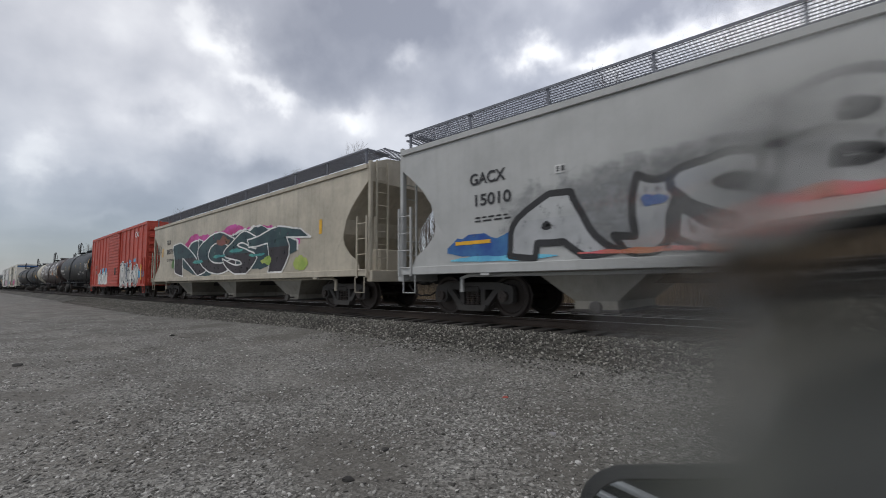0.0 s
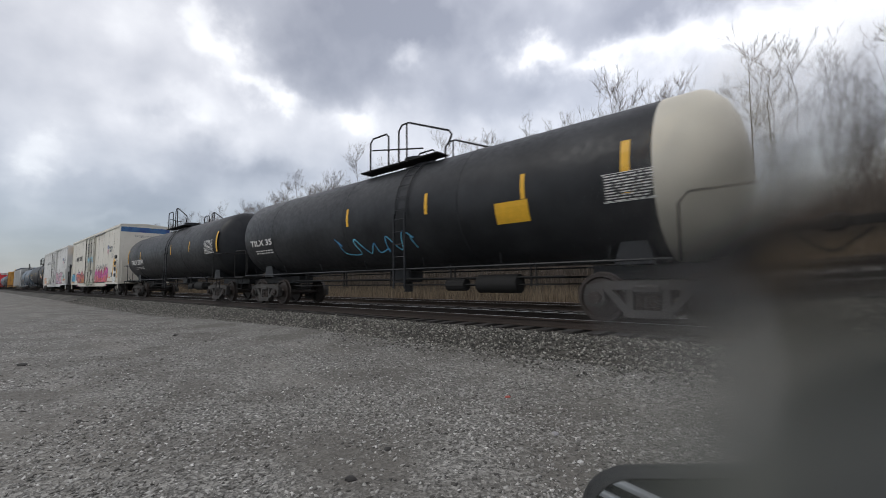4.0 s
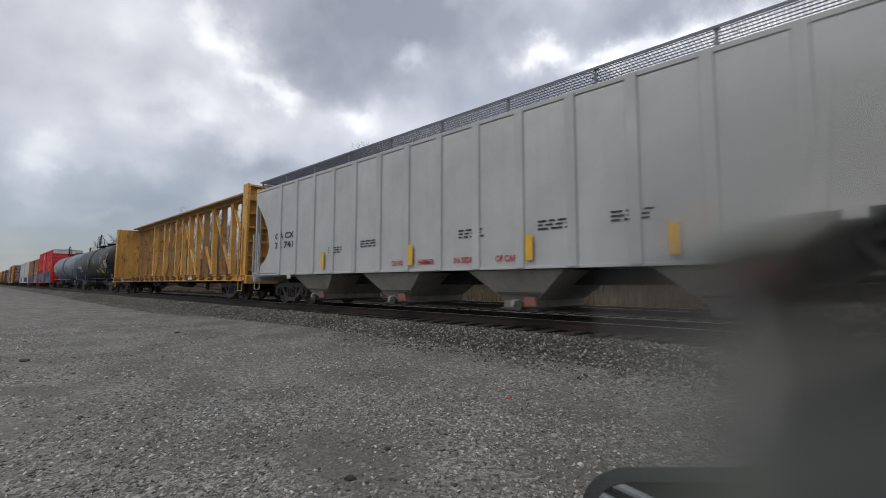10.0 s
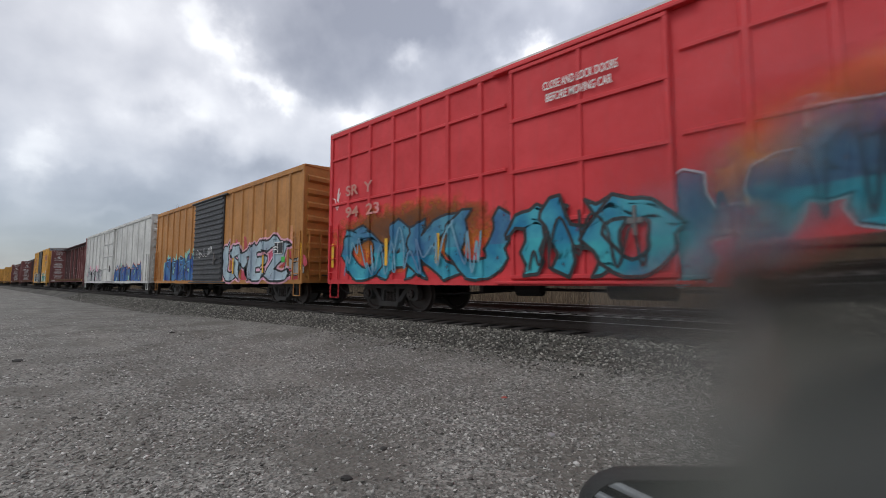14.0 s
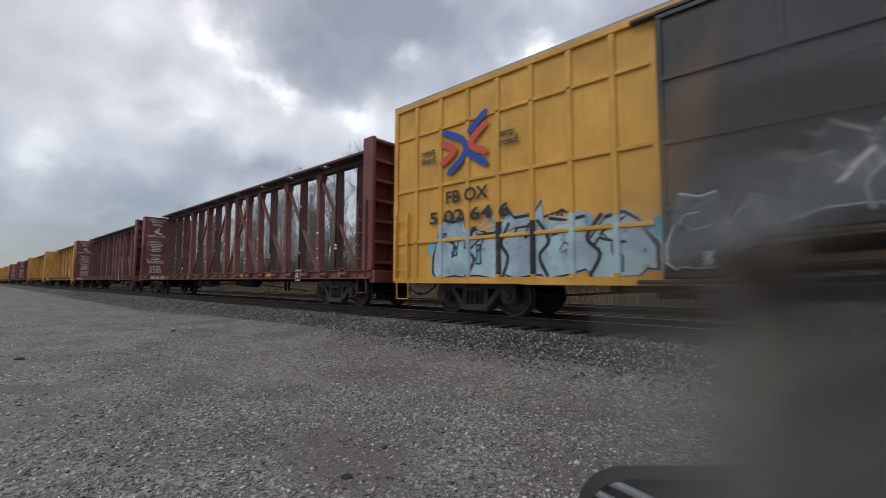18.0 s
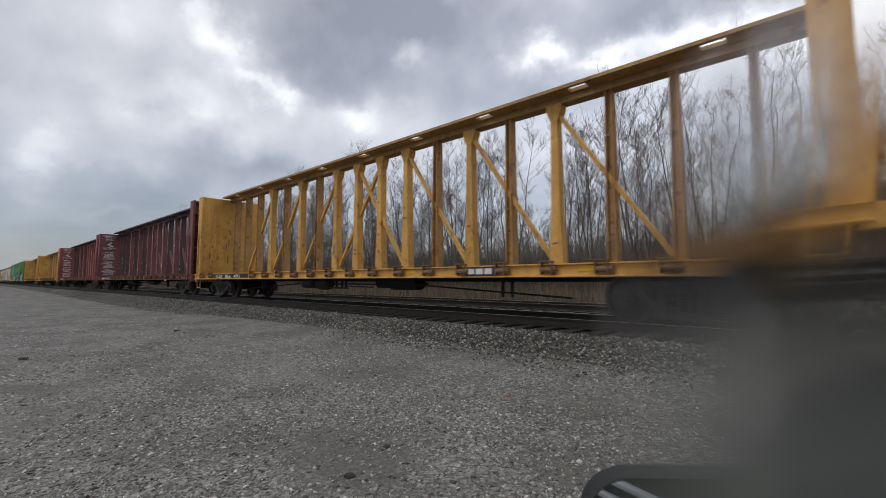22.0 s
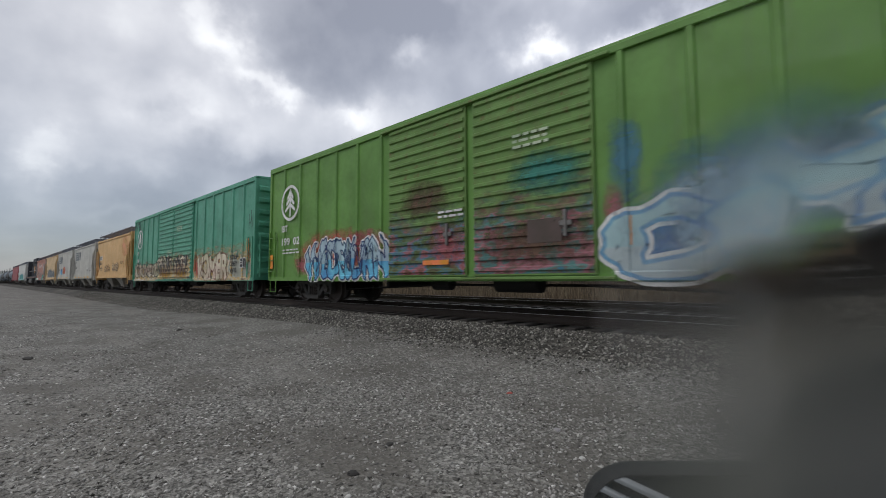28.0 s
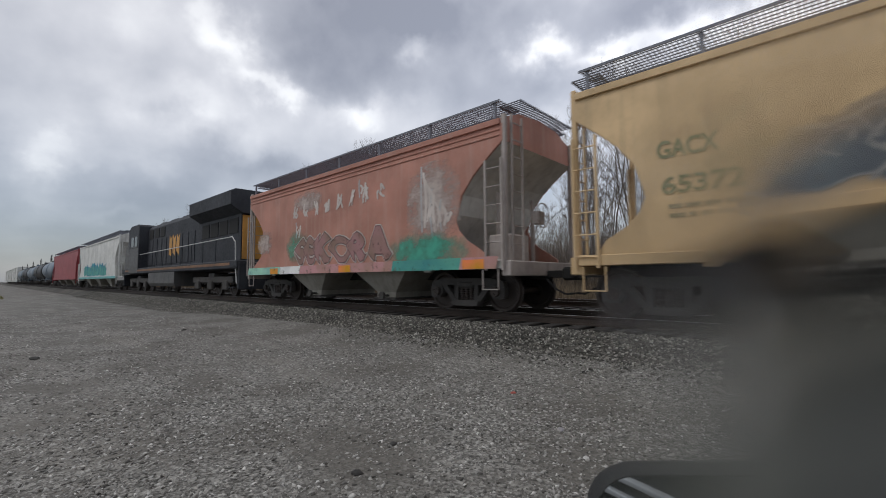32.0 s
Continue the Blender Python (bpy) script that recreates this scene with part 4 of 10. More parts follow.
def load_glyphs(chars, weight=0.06):
    """Fat block letters from the built-in font, scaled to a unit square: triangles and border edges."""
    made = []
    for ch in chars:
        c = bpy.data.curves.new("glyph", "FONT")
        c.body, c.size, c.offset, c.resolution_u = ch, 1.0, weight, 4
        ob = bpy.data.objects.new("glyph", c)
        scene.collection.objects.link(ob)
        made.append((ch, ob, c))
    bpy.context.view_layer.update()
    deps = bpy.context.evaluated_depsgraph_get()
    for ch, ob, c in made:
        me = bpy.data.meshes.new_from_object(ob.evaluated_get(deps))
        p = [(v.co.x, v.co.y) for v in me.vertices]
        faces = [tuple(f.vertices) for f in me.polygons]
        bpy.data.meshes.remove(me)
        x0, x1 = min(q[0] for q in p), max(q[0] for q in p)
        y0, y1 = min(q[1] for q in p), max(q[1] for q in p)
        # weld the corners, then take the edges that only one face uses
        key = {}
        where = [key.setdefault((round(q[0], 5), round(q[1], 5)), len(key)) for q in p]
        pts = [((x - x0) / (x1 - x0), (y - y0) / (y1 - y0)) for x, y in key]
        faces = [tuple(where[i] for i in f) for f in faces]
        edges = {}
        for f in faces:
            for a, b in zip(f, f[1:] + f[:1]):
                edges[frozenset((a, b))] = edges.get(frozenset((a, b)), 0) + 1
        GLYPHS[ch] = (max(0.42, (x1 - x0) / (y1 - y0)),) + split_long(pts, faces, [tuple(e) for e, n in edges.items() if n == 1 and len(e) == 2])
    for ch, ob, c in made:
        bpy.data.objects.remove(ob)
        bpy.data.curves.remove(c)


def clip(poly, axis, limit, keep_less):
    """The part of a polygon on one side of a line x = limit or z = limit."""
    out = []
    for a, b in zip(poly, poly[1:] + poly[:1]):
        ia, ib = ((p[axis] <= limit) == keep_less for p in (a, b))
        if ia:
            out.append(a)
        if ia != ib:
            u = (limit - a[axis]) / (b[axis] - a[axis])
            out.append((a[0] + (b[0] - a[0]) * u, a[1] + (b[1] - a[1]) * u))
    return out if len(out) > 2 else []


SILL_COVER = ((0.785, 0.066, 0.032),)


def piece(parent, side, word, x0, x1, z0, z1, fill, outline, halo=None, back=None, fill2=None, seed=1, label="", ribs=(), rails=(), line=0.06, depth=0.05, lean=0.0, over=1.16, round_by=0.13, jag=0.0):
    """A sprayed word: fat warped letters that overlap, each with its rim, on a halo; the paint also covers the ribs it crosses."""
    rng = random.Random(seed)
    h = z1 - z0
    if back:
        cloud(parent, side, x0 - 0.25, x1 + 0.3, z0, z1 + 0.12 * h, back, 0.004, seed, 0.22)
    shares = [GLYPHS[ch][0] for ch in word]
    for i, ch in enumerate(word):
        _, pts, faces, edges = GLYPHS[ch]
        w = (x1 - x0) * shares[i] / sum(shares)
        layers = collections.defaultdict(list)
        # each closed line of the letter, outside or round a hole, has its own rim
        loop = {k: k for e in edges for k in e}
        while any(loop[a] != loop[b] for a, b in edges):
            for a, b in edges:
                loop[a] = loop[b] = min(loop[a], loop[b])
        low, high = rng.uniform(0.0, 0.07) * h, rng.uniform(0.84, 1.0) * h
        tilt, bow, ph = rng.uniform(-0.16, 0.16) + lean, rng.uniform(-0.14, 0.14), rng.uniform(0, 6)
        cx = x0 + (x1 - x0) * sum(shares[:i]) / sum(shares) + w * 0.5

        def warp(p):
            u, v = p
            z = z0 + low + (high - low) * v + 0.05 * h * math.sin(2.4 * u + ph) * (0.3 + v)
            z -= round_by * h * ((2 * u - 1) ** 2 * (2 * v - 1) - 0.35 * (2 * v - 1))
            z += 0.035 * h * math.sin(9 * u + 2 * ph) * v
            pinch = 1 - 0.9 * round_by * (2 * v - 1) ** 2 + 0.07 * math.sin(7 * v + ph)
            z += jag * h * (2 * abs((u * 2.5 + ph) % 1.0 - 0.5) - 0.5) * (0.4 + 1.2 * v)
            u += jag * 1.3 * (2 * abs((v * 2.2 + ph) % 1.0 - 0.5) - 0.5)
            return (cx + (u - 0.5) * w * over * pinch * (0.88 + 0.2 * v) + tilt * (v - 0.5) * h + bow * w * math.sin(3.14 * v), min(max(z, z0), z1 + 0.1))

        q = [warp(p) for p in pts]
        lift = 0.0125 + 0.0014 * i
        for f in faces:
            poly = [q[k] for k in f]
            layers["fill"].append((poly, lift))
            if fill2:
                cut = clip(poly, 1, z0 + h * (0.46 + 0.06 * math.sin(i * 2.1 + seed)), True)
                if cut:
                    layers["fade"].append((cut, lift + 0.0003))
        for k, (a, b) in enumerate(edges):
            (ax, az), (bx, bz) = q[a], q[b]
            d = math.hypot(bx - ax, bz - az) or 1.0
            tx, tz = (bx - ax) / d, (bz - az) / d
            for name, r, off in (("rim", line * 0.5, lift + 0.0007 + 0.00001 * (k % 30)),) + ((("halo", line * 1.5, 0.0085 + 0.00002 * (k % 30)),) if halo else ()):
                for jx, jz in ((ax, az), (bx, bz)):
                    layers[name, loop[a]].append(([(jx + r * math.cos(g), jz + r * math.sin(g)) for g in (0.3, 1.35, 2.4, 3.44, 4.49, 5.54)], off + 0.00035))
                layers[name, loop[a]].append(([(ax - tz * r, az + tx * r), (ax + tz * r, az - tx * r), (bx + tz * r, bz - tx * r), (bx - tz * r, bz + tx * r)], off))
        letter = None
        paints = {"fill": fill, "halo": halo, "fade": fill2, "rim": outline}
        for key in ["fill"] + [k for k in layers if k != "fill"]:
            name = key if isinstance(key, str) else key[0]
            mat = paints[name]
            s = Shape()
            for poly, off in layers[key]:
                s.add([side(x, z, off) for x, z in poly], [tuple(range(len(poly)))])
                for axis, places in ((0, ribs), (1, tuple(rails) + (SILL_COVER if ribs else ()))):
                    for r in places:
                        r, half, deep = r if isinstance(r, tuple) else (r, 0.048, depth)
                        if max(p[axis] for p in poly) < r - half - 0.03 or min(p[axis] for p in poly) > r + half + 0.03:
                            continue
                        for a, b, da, db in ((-half - 0.024, -half, 0.0, deep), (-half, half, deep, deep), (half, half + 0.024, deep, 0.0)):
                            cut = clip(clip(poly, axis, r + b, True), axis, r + a, False) if clip(poly, axis, r + b, True) else []
                            if cut:
                                s.add([side(x, z, off + da + (db - da) * ((x, z)[axis] - r - a) / (b - a)) for x, z in cut], [tuple(range(len(cut)))])
            if name == "fill":
                letter = part("sprayed_letter", s, mat, parent, label)
            else:
                part({"halo": "letter_halo", "fade": "letter_fade", "rim": "letter_rim"}[name], s, mat, letter)


def scrawl(parent, side, x0, x1, z0, z1, count, mat, seed=1, width=0.05):
    """A thin one-line tag."""
    rng = random.Random(seed)
    w, h = (x1 - x0) / count, z1 - z0
    s = Shape()
    pts = []
    for k in range(count):
        pts += [(x0 + w * (k + 0.85 * u), z0 + h * v) for u, v in bent_line(rng)[:4]]
    stroke(s, side, pts, width, 0.006, 0.00003)
    part("sprayed_scrawl", s, mat, parent, "thin sprayed scrawl")


def spray(name, c):
    """Sprayed paint: two tones run into each other, and it has worn through in flecks."""
    key = "spray_" + name
    if key in MATS:
        return MATS[key]
    m, nt, bsdf = base_material(key)
    v = coords(nt)
    h, s, val = colorsys.rgb_to_hsv(*c)
    other = colorsys.hsv_to_rgb((h - (0.025 if s > 0.2 else 0.0)) % 1.0, s * 0.94, min(1.0, val * 1.14 + 0.01))
    deep = colorsys.hsv_to_rgb((h + (0.02 if s > 0.2 else 0.0)) % 1.0, min(1.0, s * 1.05), val * 0.80)
    tone = mix_colour(nt, ramp(nt, noise_at(nt, v, 1.3, 3), [(0.36, 0.0), (0.62, 1.0)]), deep, other)
    tone = mix_colour(nt, ramp(nt, noise_at(nt, v, 9.0, 5), [(0.55, 0.0), (0.75, 0.5)]), tone, c)
    link(nt, tone, bsdf.inputs["Base Color"])
    bsdf.inputs["Roughness"].default_value = 0.6
    worn = ramp(nt, noise_at(nt, coords(nt, (1.0, 1.0, 0.7), 4.0), 5.5, 9, 0.68), [(0.33, 0.35), (0.42, 1.0)])
    link(nt, worn, bsdf.inputs["Alpha"])
    MATS[key] = m
    return m


def mist(name, c, dense=0.9, worn=0.5):
    """Thin spray that thins out towards the rim of its patch, in drifts and specks."""
    key = "mist_" + name
    if key in MATS:
        return MATS[key]
    m, nt, bsdf = base_material(key)
    sep = nt.nodes.new("ShaderNodeSeparateXYZ")
    link(nt, nt.nodes.new("ShaderNodeTexCoord").outputs["Generated"], sep.inputs[0])
    rim = None
    for k in (0, 2):
        a = math_node(nt, "MULTIPLY", math_node(nt, "ADD", sep.outputs[k], -0.5), 2.0)
        a = math_node(nt, "MULTIPLY", a, a)
        rim = a if rim is None else math_node(nt, "ADD", rim, a)
    v = coords(nt)
    drift = noise_at(nt, v, 3.0, 6, 0.62)
    speck = noise_at(nt, coords(nt, (0.45, 1.0, 1.0), 2.0), 14.0, 8, 0.72)
    value = math_node(nt, "ADD", math_node(nt, "ADD", math_node(nt, "MULTIPLY", rim, -0.85), math_node(nt, "MULTIPLY", drift, 1.7)), math_node(nt, "MULTIPLY", speck, worn))
    link(nt, math_node(nt, "MULTIPLY", ramp(nt, math_node(nt, "MULTIPLY", value, 0.48), [(0.18 * worn, 0.0), (0.44 + 0.24 * worn, 1.0)]), dense), bsdf.inputs["Alpha"])
    link(nt, mix_colour(nt, ramp(nt, drift, [(0.35, 0.0), (0.65, 1.0)]), tuple(0.8 * x for x in c), c), bsdf.inputs["Base Color"])
    bsdf.inputs["Roughness"].default_value = 0.65
    MATS[key] = m
    return m


def old_layers(name, tones, reach=0.75):
    """Many old coats of spray worn into each other along the ribs, thinning out upwards."""
    key = "layers_" + name
    if key in MATS:
        return MATS[key]
    m, nt, bsdf = base_material(key)
    sep = nt.nodes.new("ShaderNodeSeparateXYZ")
    link(nt, nt.nodes.new("ShaderNodeTexCoord").outputs["Generated"], sep.inputs[0])
    broad = noise_at(nt, coords(nt, (1.0, 1.0, 1.6), 3.0), 1.9, 3, 0.5)
    fine = noise_at(nt, coords(nt, (0.7, 1.0, 2.2), 7.0), 7.0, 7, 0.7)
    pick = math_node(nt, "ADD", math_node(nt, "MULTIPLY", broad, 0.75), math_node(nt, "MULTIPLY", fine, 0.32))
    low, high = 0.34, 0.72
    link(nt, ramp(nt, pick, [(low + (high - low) * i / (len(tones) - 1), c) for i, c in enumerate(tones)]), bsdf.inputs["Base Color"])
    rise = math_node(nt, "ADD", math_node(nt, "MULTIPLY", sep.outputs[2], -1.0), reach)
    wear = math_node(nt, "ADD", math_node(nt, "MULTIPLY", noise_at(nt, coords(nt, (0.8, 1.0, 1.3), 1.0), 3.5, 8, 0.68), 1.6), rise)
    link(nt, math_node(nt, "MULTIPLY", ramp(nt, math_node(nt, "MULTIPLY", wear, 0.5), [(0.36, 0.0), (0.66, 0.9)]), 1.0), bsdf.inputs["Alpha"])
    bsdf.inputs["Roughness"].default_value = 0.7
    MATS[key] = m
    return m


def veil(parent, side, x0, x1, z0, z1, mat, off=0.0045, ribs=(), rails=(), label=""):
    """A soft patch of spray that lies over the ribs and rails it crosses."""
    def height(u, places):
        up = 0.0
        for r in places:
            r, half, deep = r if isinstance(r, tuple) else (r, 0.048, 0.05)
            up = max(up, deep * min(1.0, max(0.0, (half + 0.024 - abs(u - r)) / 0.024)))
        return up

    def steps(a, b, places):
        out = {a, b}
        for r in places:
            r, half, _ = r if isinstance(r, tuple) else (r, 0.048, 0.05)
            out |= {u for u in (r - half - 0.024, r - half, r + half, r + half + 0.024) if a < u < b}
        return sorted(out)

    xs, zs = steps(x0, x1, ribs), steps(z0, z1, rails)
    n = len(xs)
    v = [side(x, z, off + max(height(x, ribs), height(z, rails))) for z in zs for x in xs]
    part("spray_veil", Shape().add(v, [(j * n + i, j * n + i + 1, j * n + n + i + 1, j * n + n + i) for j in range(len(zs) - 1) for i in range(n - 1)]), mat, parent, label)


def door_rails(z0, z1, n=17):
    """The ribs of a ribbed door as places that paint climbs over."""
    return [(z0 + (z1 - z0) * (i + 0.6) / n, 0.03, 0.04) for i in range(n)]


# ---- box cars ----
RIBS = {}


def boxcar(name, label, L, H, mat, roof_mat, doors, sill=0.75, w=3.08, rib=0.95, rib_mat=None, rails=(), end_ribs=8, truck_in=2.2, low_sill=0.70, smooth_side=False, rib_depth=0.05, end_mat=None):
    car = new_car(name, label)
    h, y = L / 2, w / 2
    e = end_mat or mat
    rm = rib_mat or mat
    prof = [(-y, sill), (y, sill), (y, H - 0.06), (y - 0.05, H), (-y + 0.05, H), (-y, H - 0.06)]
    part("body", Shape().prism(prof, -h, h), mat, car)
    part("roof", Shape().prism([(-y - 0.03, H + 0.002), (y + 0.03, H + 0.002), (y + 0.03, H + 0.05), (0.0, H + 0.16), (-y - 0.03, H + 0.05)], -h - 0.02, h + 0.02), roof_mat, car, "ribbed sheet-steel roof")
    # eave rail, side sill and corner posts
    for k in (-1, 1):
        part("eave_rail", Shape().cbox(-h, h, min(k * y, k * (y + 0.055)), max(k * y, k * (y + 0.055)), H - 0.14, H + 0.0, 0.012), rm, car)
        part("side_sill", Shape().prism([(-h, sill + 0.1), (h, sill + 0.1), (h, sill - 0.03), (h - truck_in - 1.3, sill - 0.03), (h - truck_in - 1.8, low_sill), (-h + truck_in + 1.8, low_sill), (-h + truck_in + 1.3, sill - 0.03), (-h, sill - 0.03)], k * (y + 0.002), k * (y + 0.03), "y"), mat, car)
        for x in (-h, h):
            part("corner_post", cached(("corner_post", sill, H), lambda: Shape().cbox(-0.07, 0.07, -0.035, 0.035, sill, H, 0.012), rm), rm, car, "", at(x - math.copysign(0.06, x), k * (y + 0.012)))
    spans = sorted(doors, key=lambda d: d[0])
    if not smooth_side:
        post = cached(("side_rib", sill, H, rib_depth), lambda: Shape().prism([(-0.07, 0), (-0.045, -rib_depth), (0.045, -rib_depth), (0.07, 0)], sill + 0.08, H - 0.12, "z"), rm)
        n = int((L - 0.5) / rib)
        for k in range(1, n):
            x = -h + k * L / n
            if any(d[0] - 0.25 < x < d[1] + 0.25 for d in spans):
                continue
            part("side_rib", post, rm, car, "", at(x, -y))
            part("side_rib", post, rm, car, "", at(-x, y, 0, 180))
            RIBS.setdefault(car.name, []).append(x)
        for z in rails:
            edges = [-h + 0.15] + [v for d in spans for v in (d[0] - 0.12, d[1] + 0.12)] + [h - 0.15]
            for a, b in zip(edges[::2], edges[1::2]):
                part("side_rail", Shape().prism([(-y - 0.002, z + 0.05), (-y - 0.045, z + 0.025), (-y - 0.045, z - 0.025), (-y - 0.002, z - 0.05)], a, b), rm, car)
    else:
        seam = cached(("seam", sill, H), lambda: Shape().box(-0.006, 0.006, -0.004, 0.002, sill + 0.1, H - 0.15), plain("seam_shadow", (0.10, 0.09, 0.08), 0.8))
        for x in np.linspace(-h, h, 12)[1:-1]:
            if not any(d[0] - 0.1 < x < d[1] + 0.1 for d in spans):
                part("panel_seam", seam, None, car, "", at(float(x), -y))
    for d in spans:
        door(car, *d, y=y, z0=sill + 0.06, z1=H - 0.14, default=mat)
    # ends
    if end_ribs:
        er = cached(("end_rib", w, round((H - sill) / end_ribs, 2)), lambda: Shape().prism([(0.0, -0.13), (0.09, -0.06), (0.09, 0.06), (0.0, 0.13)], -w / 2 + 0.1, w / 2 - 0.1, "y"), e)
        for k in range(end_ribs):
            z = sill + (k + 0.7) * (H - sill - 0.1) / (end_ribs + 0.4)
            part("end_rib", er, e, car, "", at(h, 0, z))
            part("end_rib", er, e, car, "", at(-h, 0, z, 180))
    ladder(car, h - 0.32, -y - 0.06, sill + 0.1, 1.6, 0.42, 4, rm)
    ladder(car, -h + 0.32, -y - 0.06, sill + 0.1, 1.6, 0.42, 4, rm)
    ladder(car, h + 0.12, -y + 0.35, sill + 0.1, 1.6, 0.42, 4, rm, 90)
    ladder(car, -h - 0.12, -y + 0.35, sill + 0.1, 1.6, 0.42, 4, rm, -90)
    brake_wheel(car, h + 0.16, 0.5, 2.3, rm, 0)
    for x in (-h + 0.32, h - 0.32):
        stirrup(car, x, -y - 0.02, sill, rm)
    part("end_platform", cached("end_platform", lambda: Shape().cbox(-0.06, 0.34, -0.9, 0.9, 0.98, 1.02, 0.01), BLACK()), None, car, "", at(h))
    underframe(car, h, h - truck_in)
    truck(car, h - truck_in)
    truck(car, -h + truck_in)
    couplers(car, h)
    car["half"] = h
    return car, flat_side(-y)


def door(car, x0, x1, kind, mat=None, y=1.5, z0=0.8, z1=4.4, default=None):
    m = mat or default
    w = x1 - x0
    cx = (x0 + x1) / 2
    for k in (-1, 1):
        d = part("door", cached(("door", round(w, 2), round(z1 - z0, 2), kind), lambda: Shape().cbox(-w / 2, w / 2, -0.07, 0.0, 0, z1 - z0, 0.012), m), m, car, "sliding side door", at(cx, k * y, z0, 0 if k < 0 else 180))
        hgt = z1 - z0
        if kind == "ribbed":
            n = 17
            r = cached(("door_rib", round(w, 2)), lambda: Shape().prism([(-0.07, -0.055), (-0.11, -0.03), (-0.11, 0.03), (-0.07, 0.055)], -w / 2 + 0.05, w / 2 - 0.05), m)
            for i in range(n):
                part("door_rib", r, m, d, "", at(0, 0, hgt * (i + 0.6) / n))
        elif kind == "panel":
            r = cached(("door_rail", round(w, 2)), lambda: Shape().cbox(-w / 2 + 0.02, w / 2 - 0.02, -0.115, -0.07, -0.04, 0.04, 0.01), m)
            for i in range(5):
                part("door_rail", r, m, d, "", at(0, 0, 0.06 + (hgt - 0.12) * i / 4))
            for x in (-w / 2 + 0.06, 0.0, w / 2 - 0.06):
                part("door_stile", cached(("door_stile", round(hgt, 2)), lambda: Shape().cbox(-0.035, 0.035, -0.11, -0.07, 0.02, hgt - 0.02, 0.01), m), m, d, "", at(x))
        elif kind == "plug":
            for i in range(5):
                part("door_rail", cached(("plug_rail", round(w, 2)), lambda: Shape().cbox(-w / 2 + 0.02, w / 2 - 0.02, -0.10, -0.07, -0.03, 0.03, 0.008), m), m, d, "", at(0, 0, 0.12 + (hgt - 0.25) * i / 4))
            for x in (-w / 2 + 0.08, -0.08, w / 2 - 0.08):
                part("rod_bracket", cached("rod_bracket", lambda: Shape().cbox(-0.05, 0.05, -0.15, -0.07, -0.04, 0.04, 0.01), m), m, d, "", at(x, 0, hgt * 0.3))
                part("rod_bracket", cached("rod_bracket", lambda: Shape().cbox(-0.05, 0.05, -0.15, -0.07, -0.04, 0.04, 0.01), m), m, d, "", at(x, 0, hgt * 0.72))
                part("lock_rod", cached(("lock_rod", round(hgt, 2)), lambda: Shape().tube([(0, -0.12, -0.1), (0, -0.12, hgt + 0.06)], 0.026, 6), m), m, d, "door locking rod", at(x))
        if kind == "plug":
            part("lock_gear", cached("lock_gear", lambda: Shape().cbox(-0.16, 0.16, -0.18, -0.07, 0, 0.5, 0.02).tube([(0, -0.18, 0.25), (0, -0.22, 0.25)], 0.12, 10), m), m, d, "door lock gear box", at(-0.05, 0, 1.0))
        steel = plain("door_hardware", (0.2, 0.19, 0.18), 0.5, 0.6)
        part("door_handle", cached("door_handle", lambda: Shape().cbox(-0.03, 0.03, -0.17, -0.10, -0.25, 0.25, 0.012).cbox(-0.12, 0.12, -0.14, -0.10, -0.05, 0.05, 0.01), steel), steel, d, "door latch handle", at(w * 0.30, 0, 0.95))
        for z in (-0.05, z1 - z0 + 0.02):
            part("door_track", cached(("door_track", round(w, 1)), lambda: Shape().cbox(-w * 0.62, w * 0.62, -0.13, 0.0, -0.03, 0.03, 0.01), m), m, d, "", at(0, 0, z))


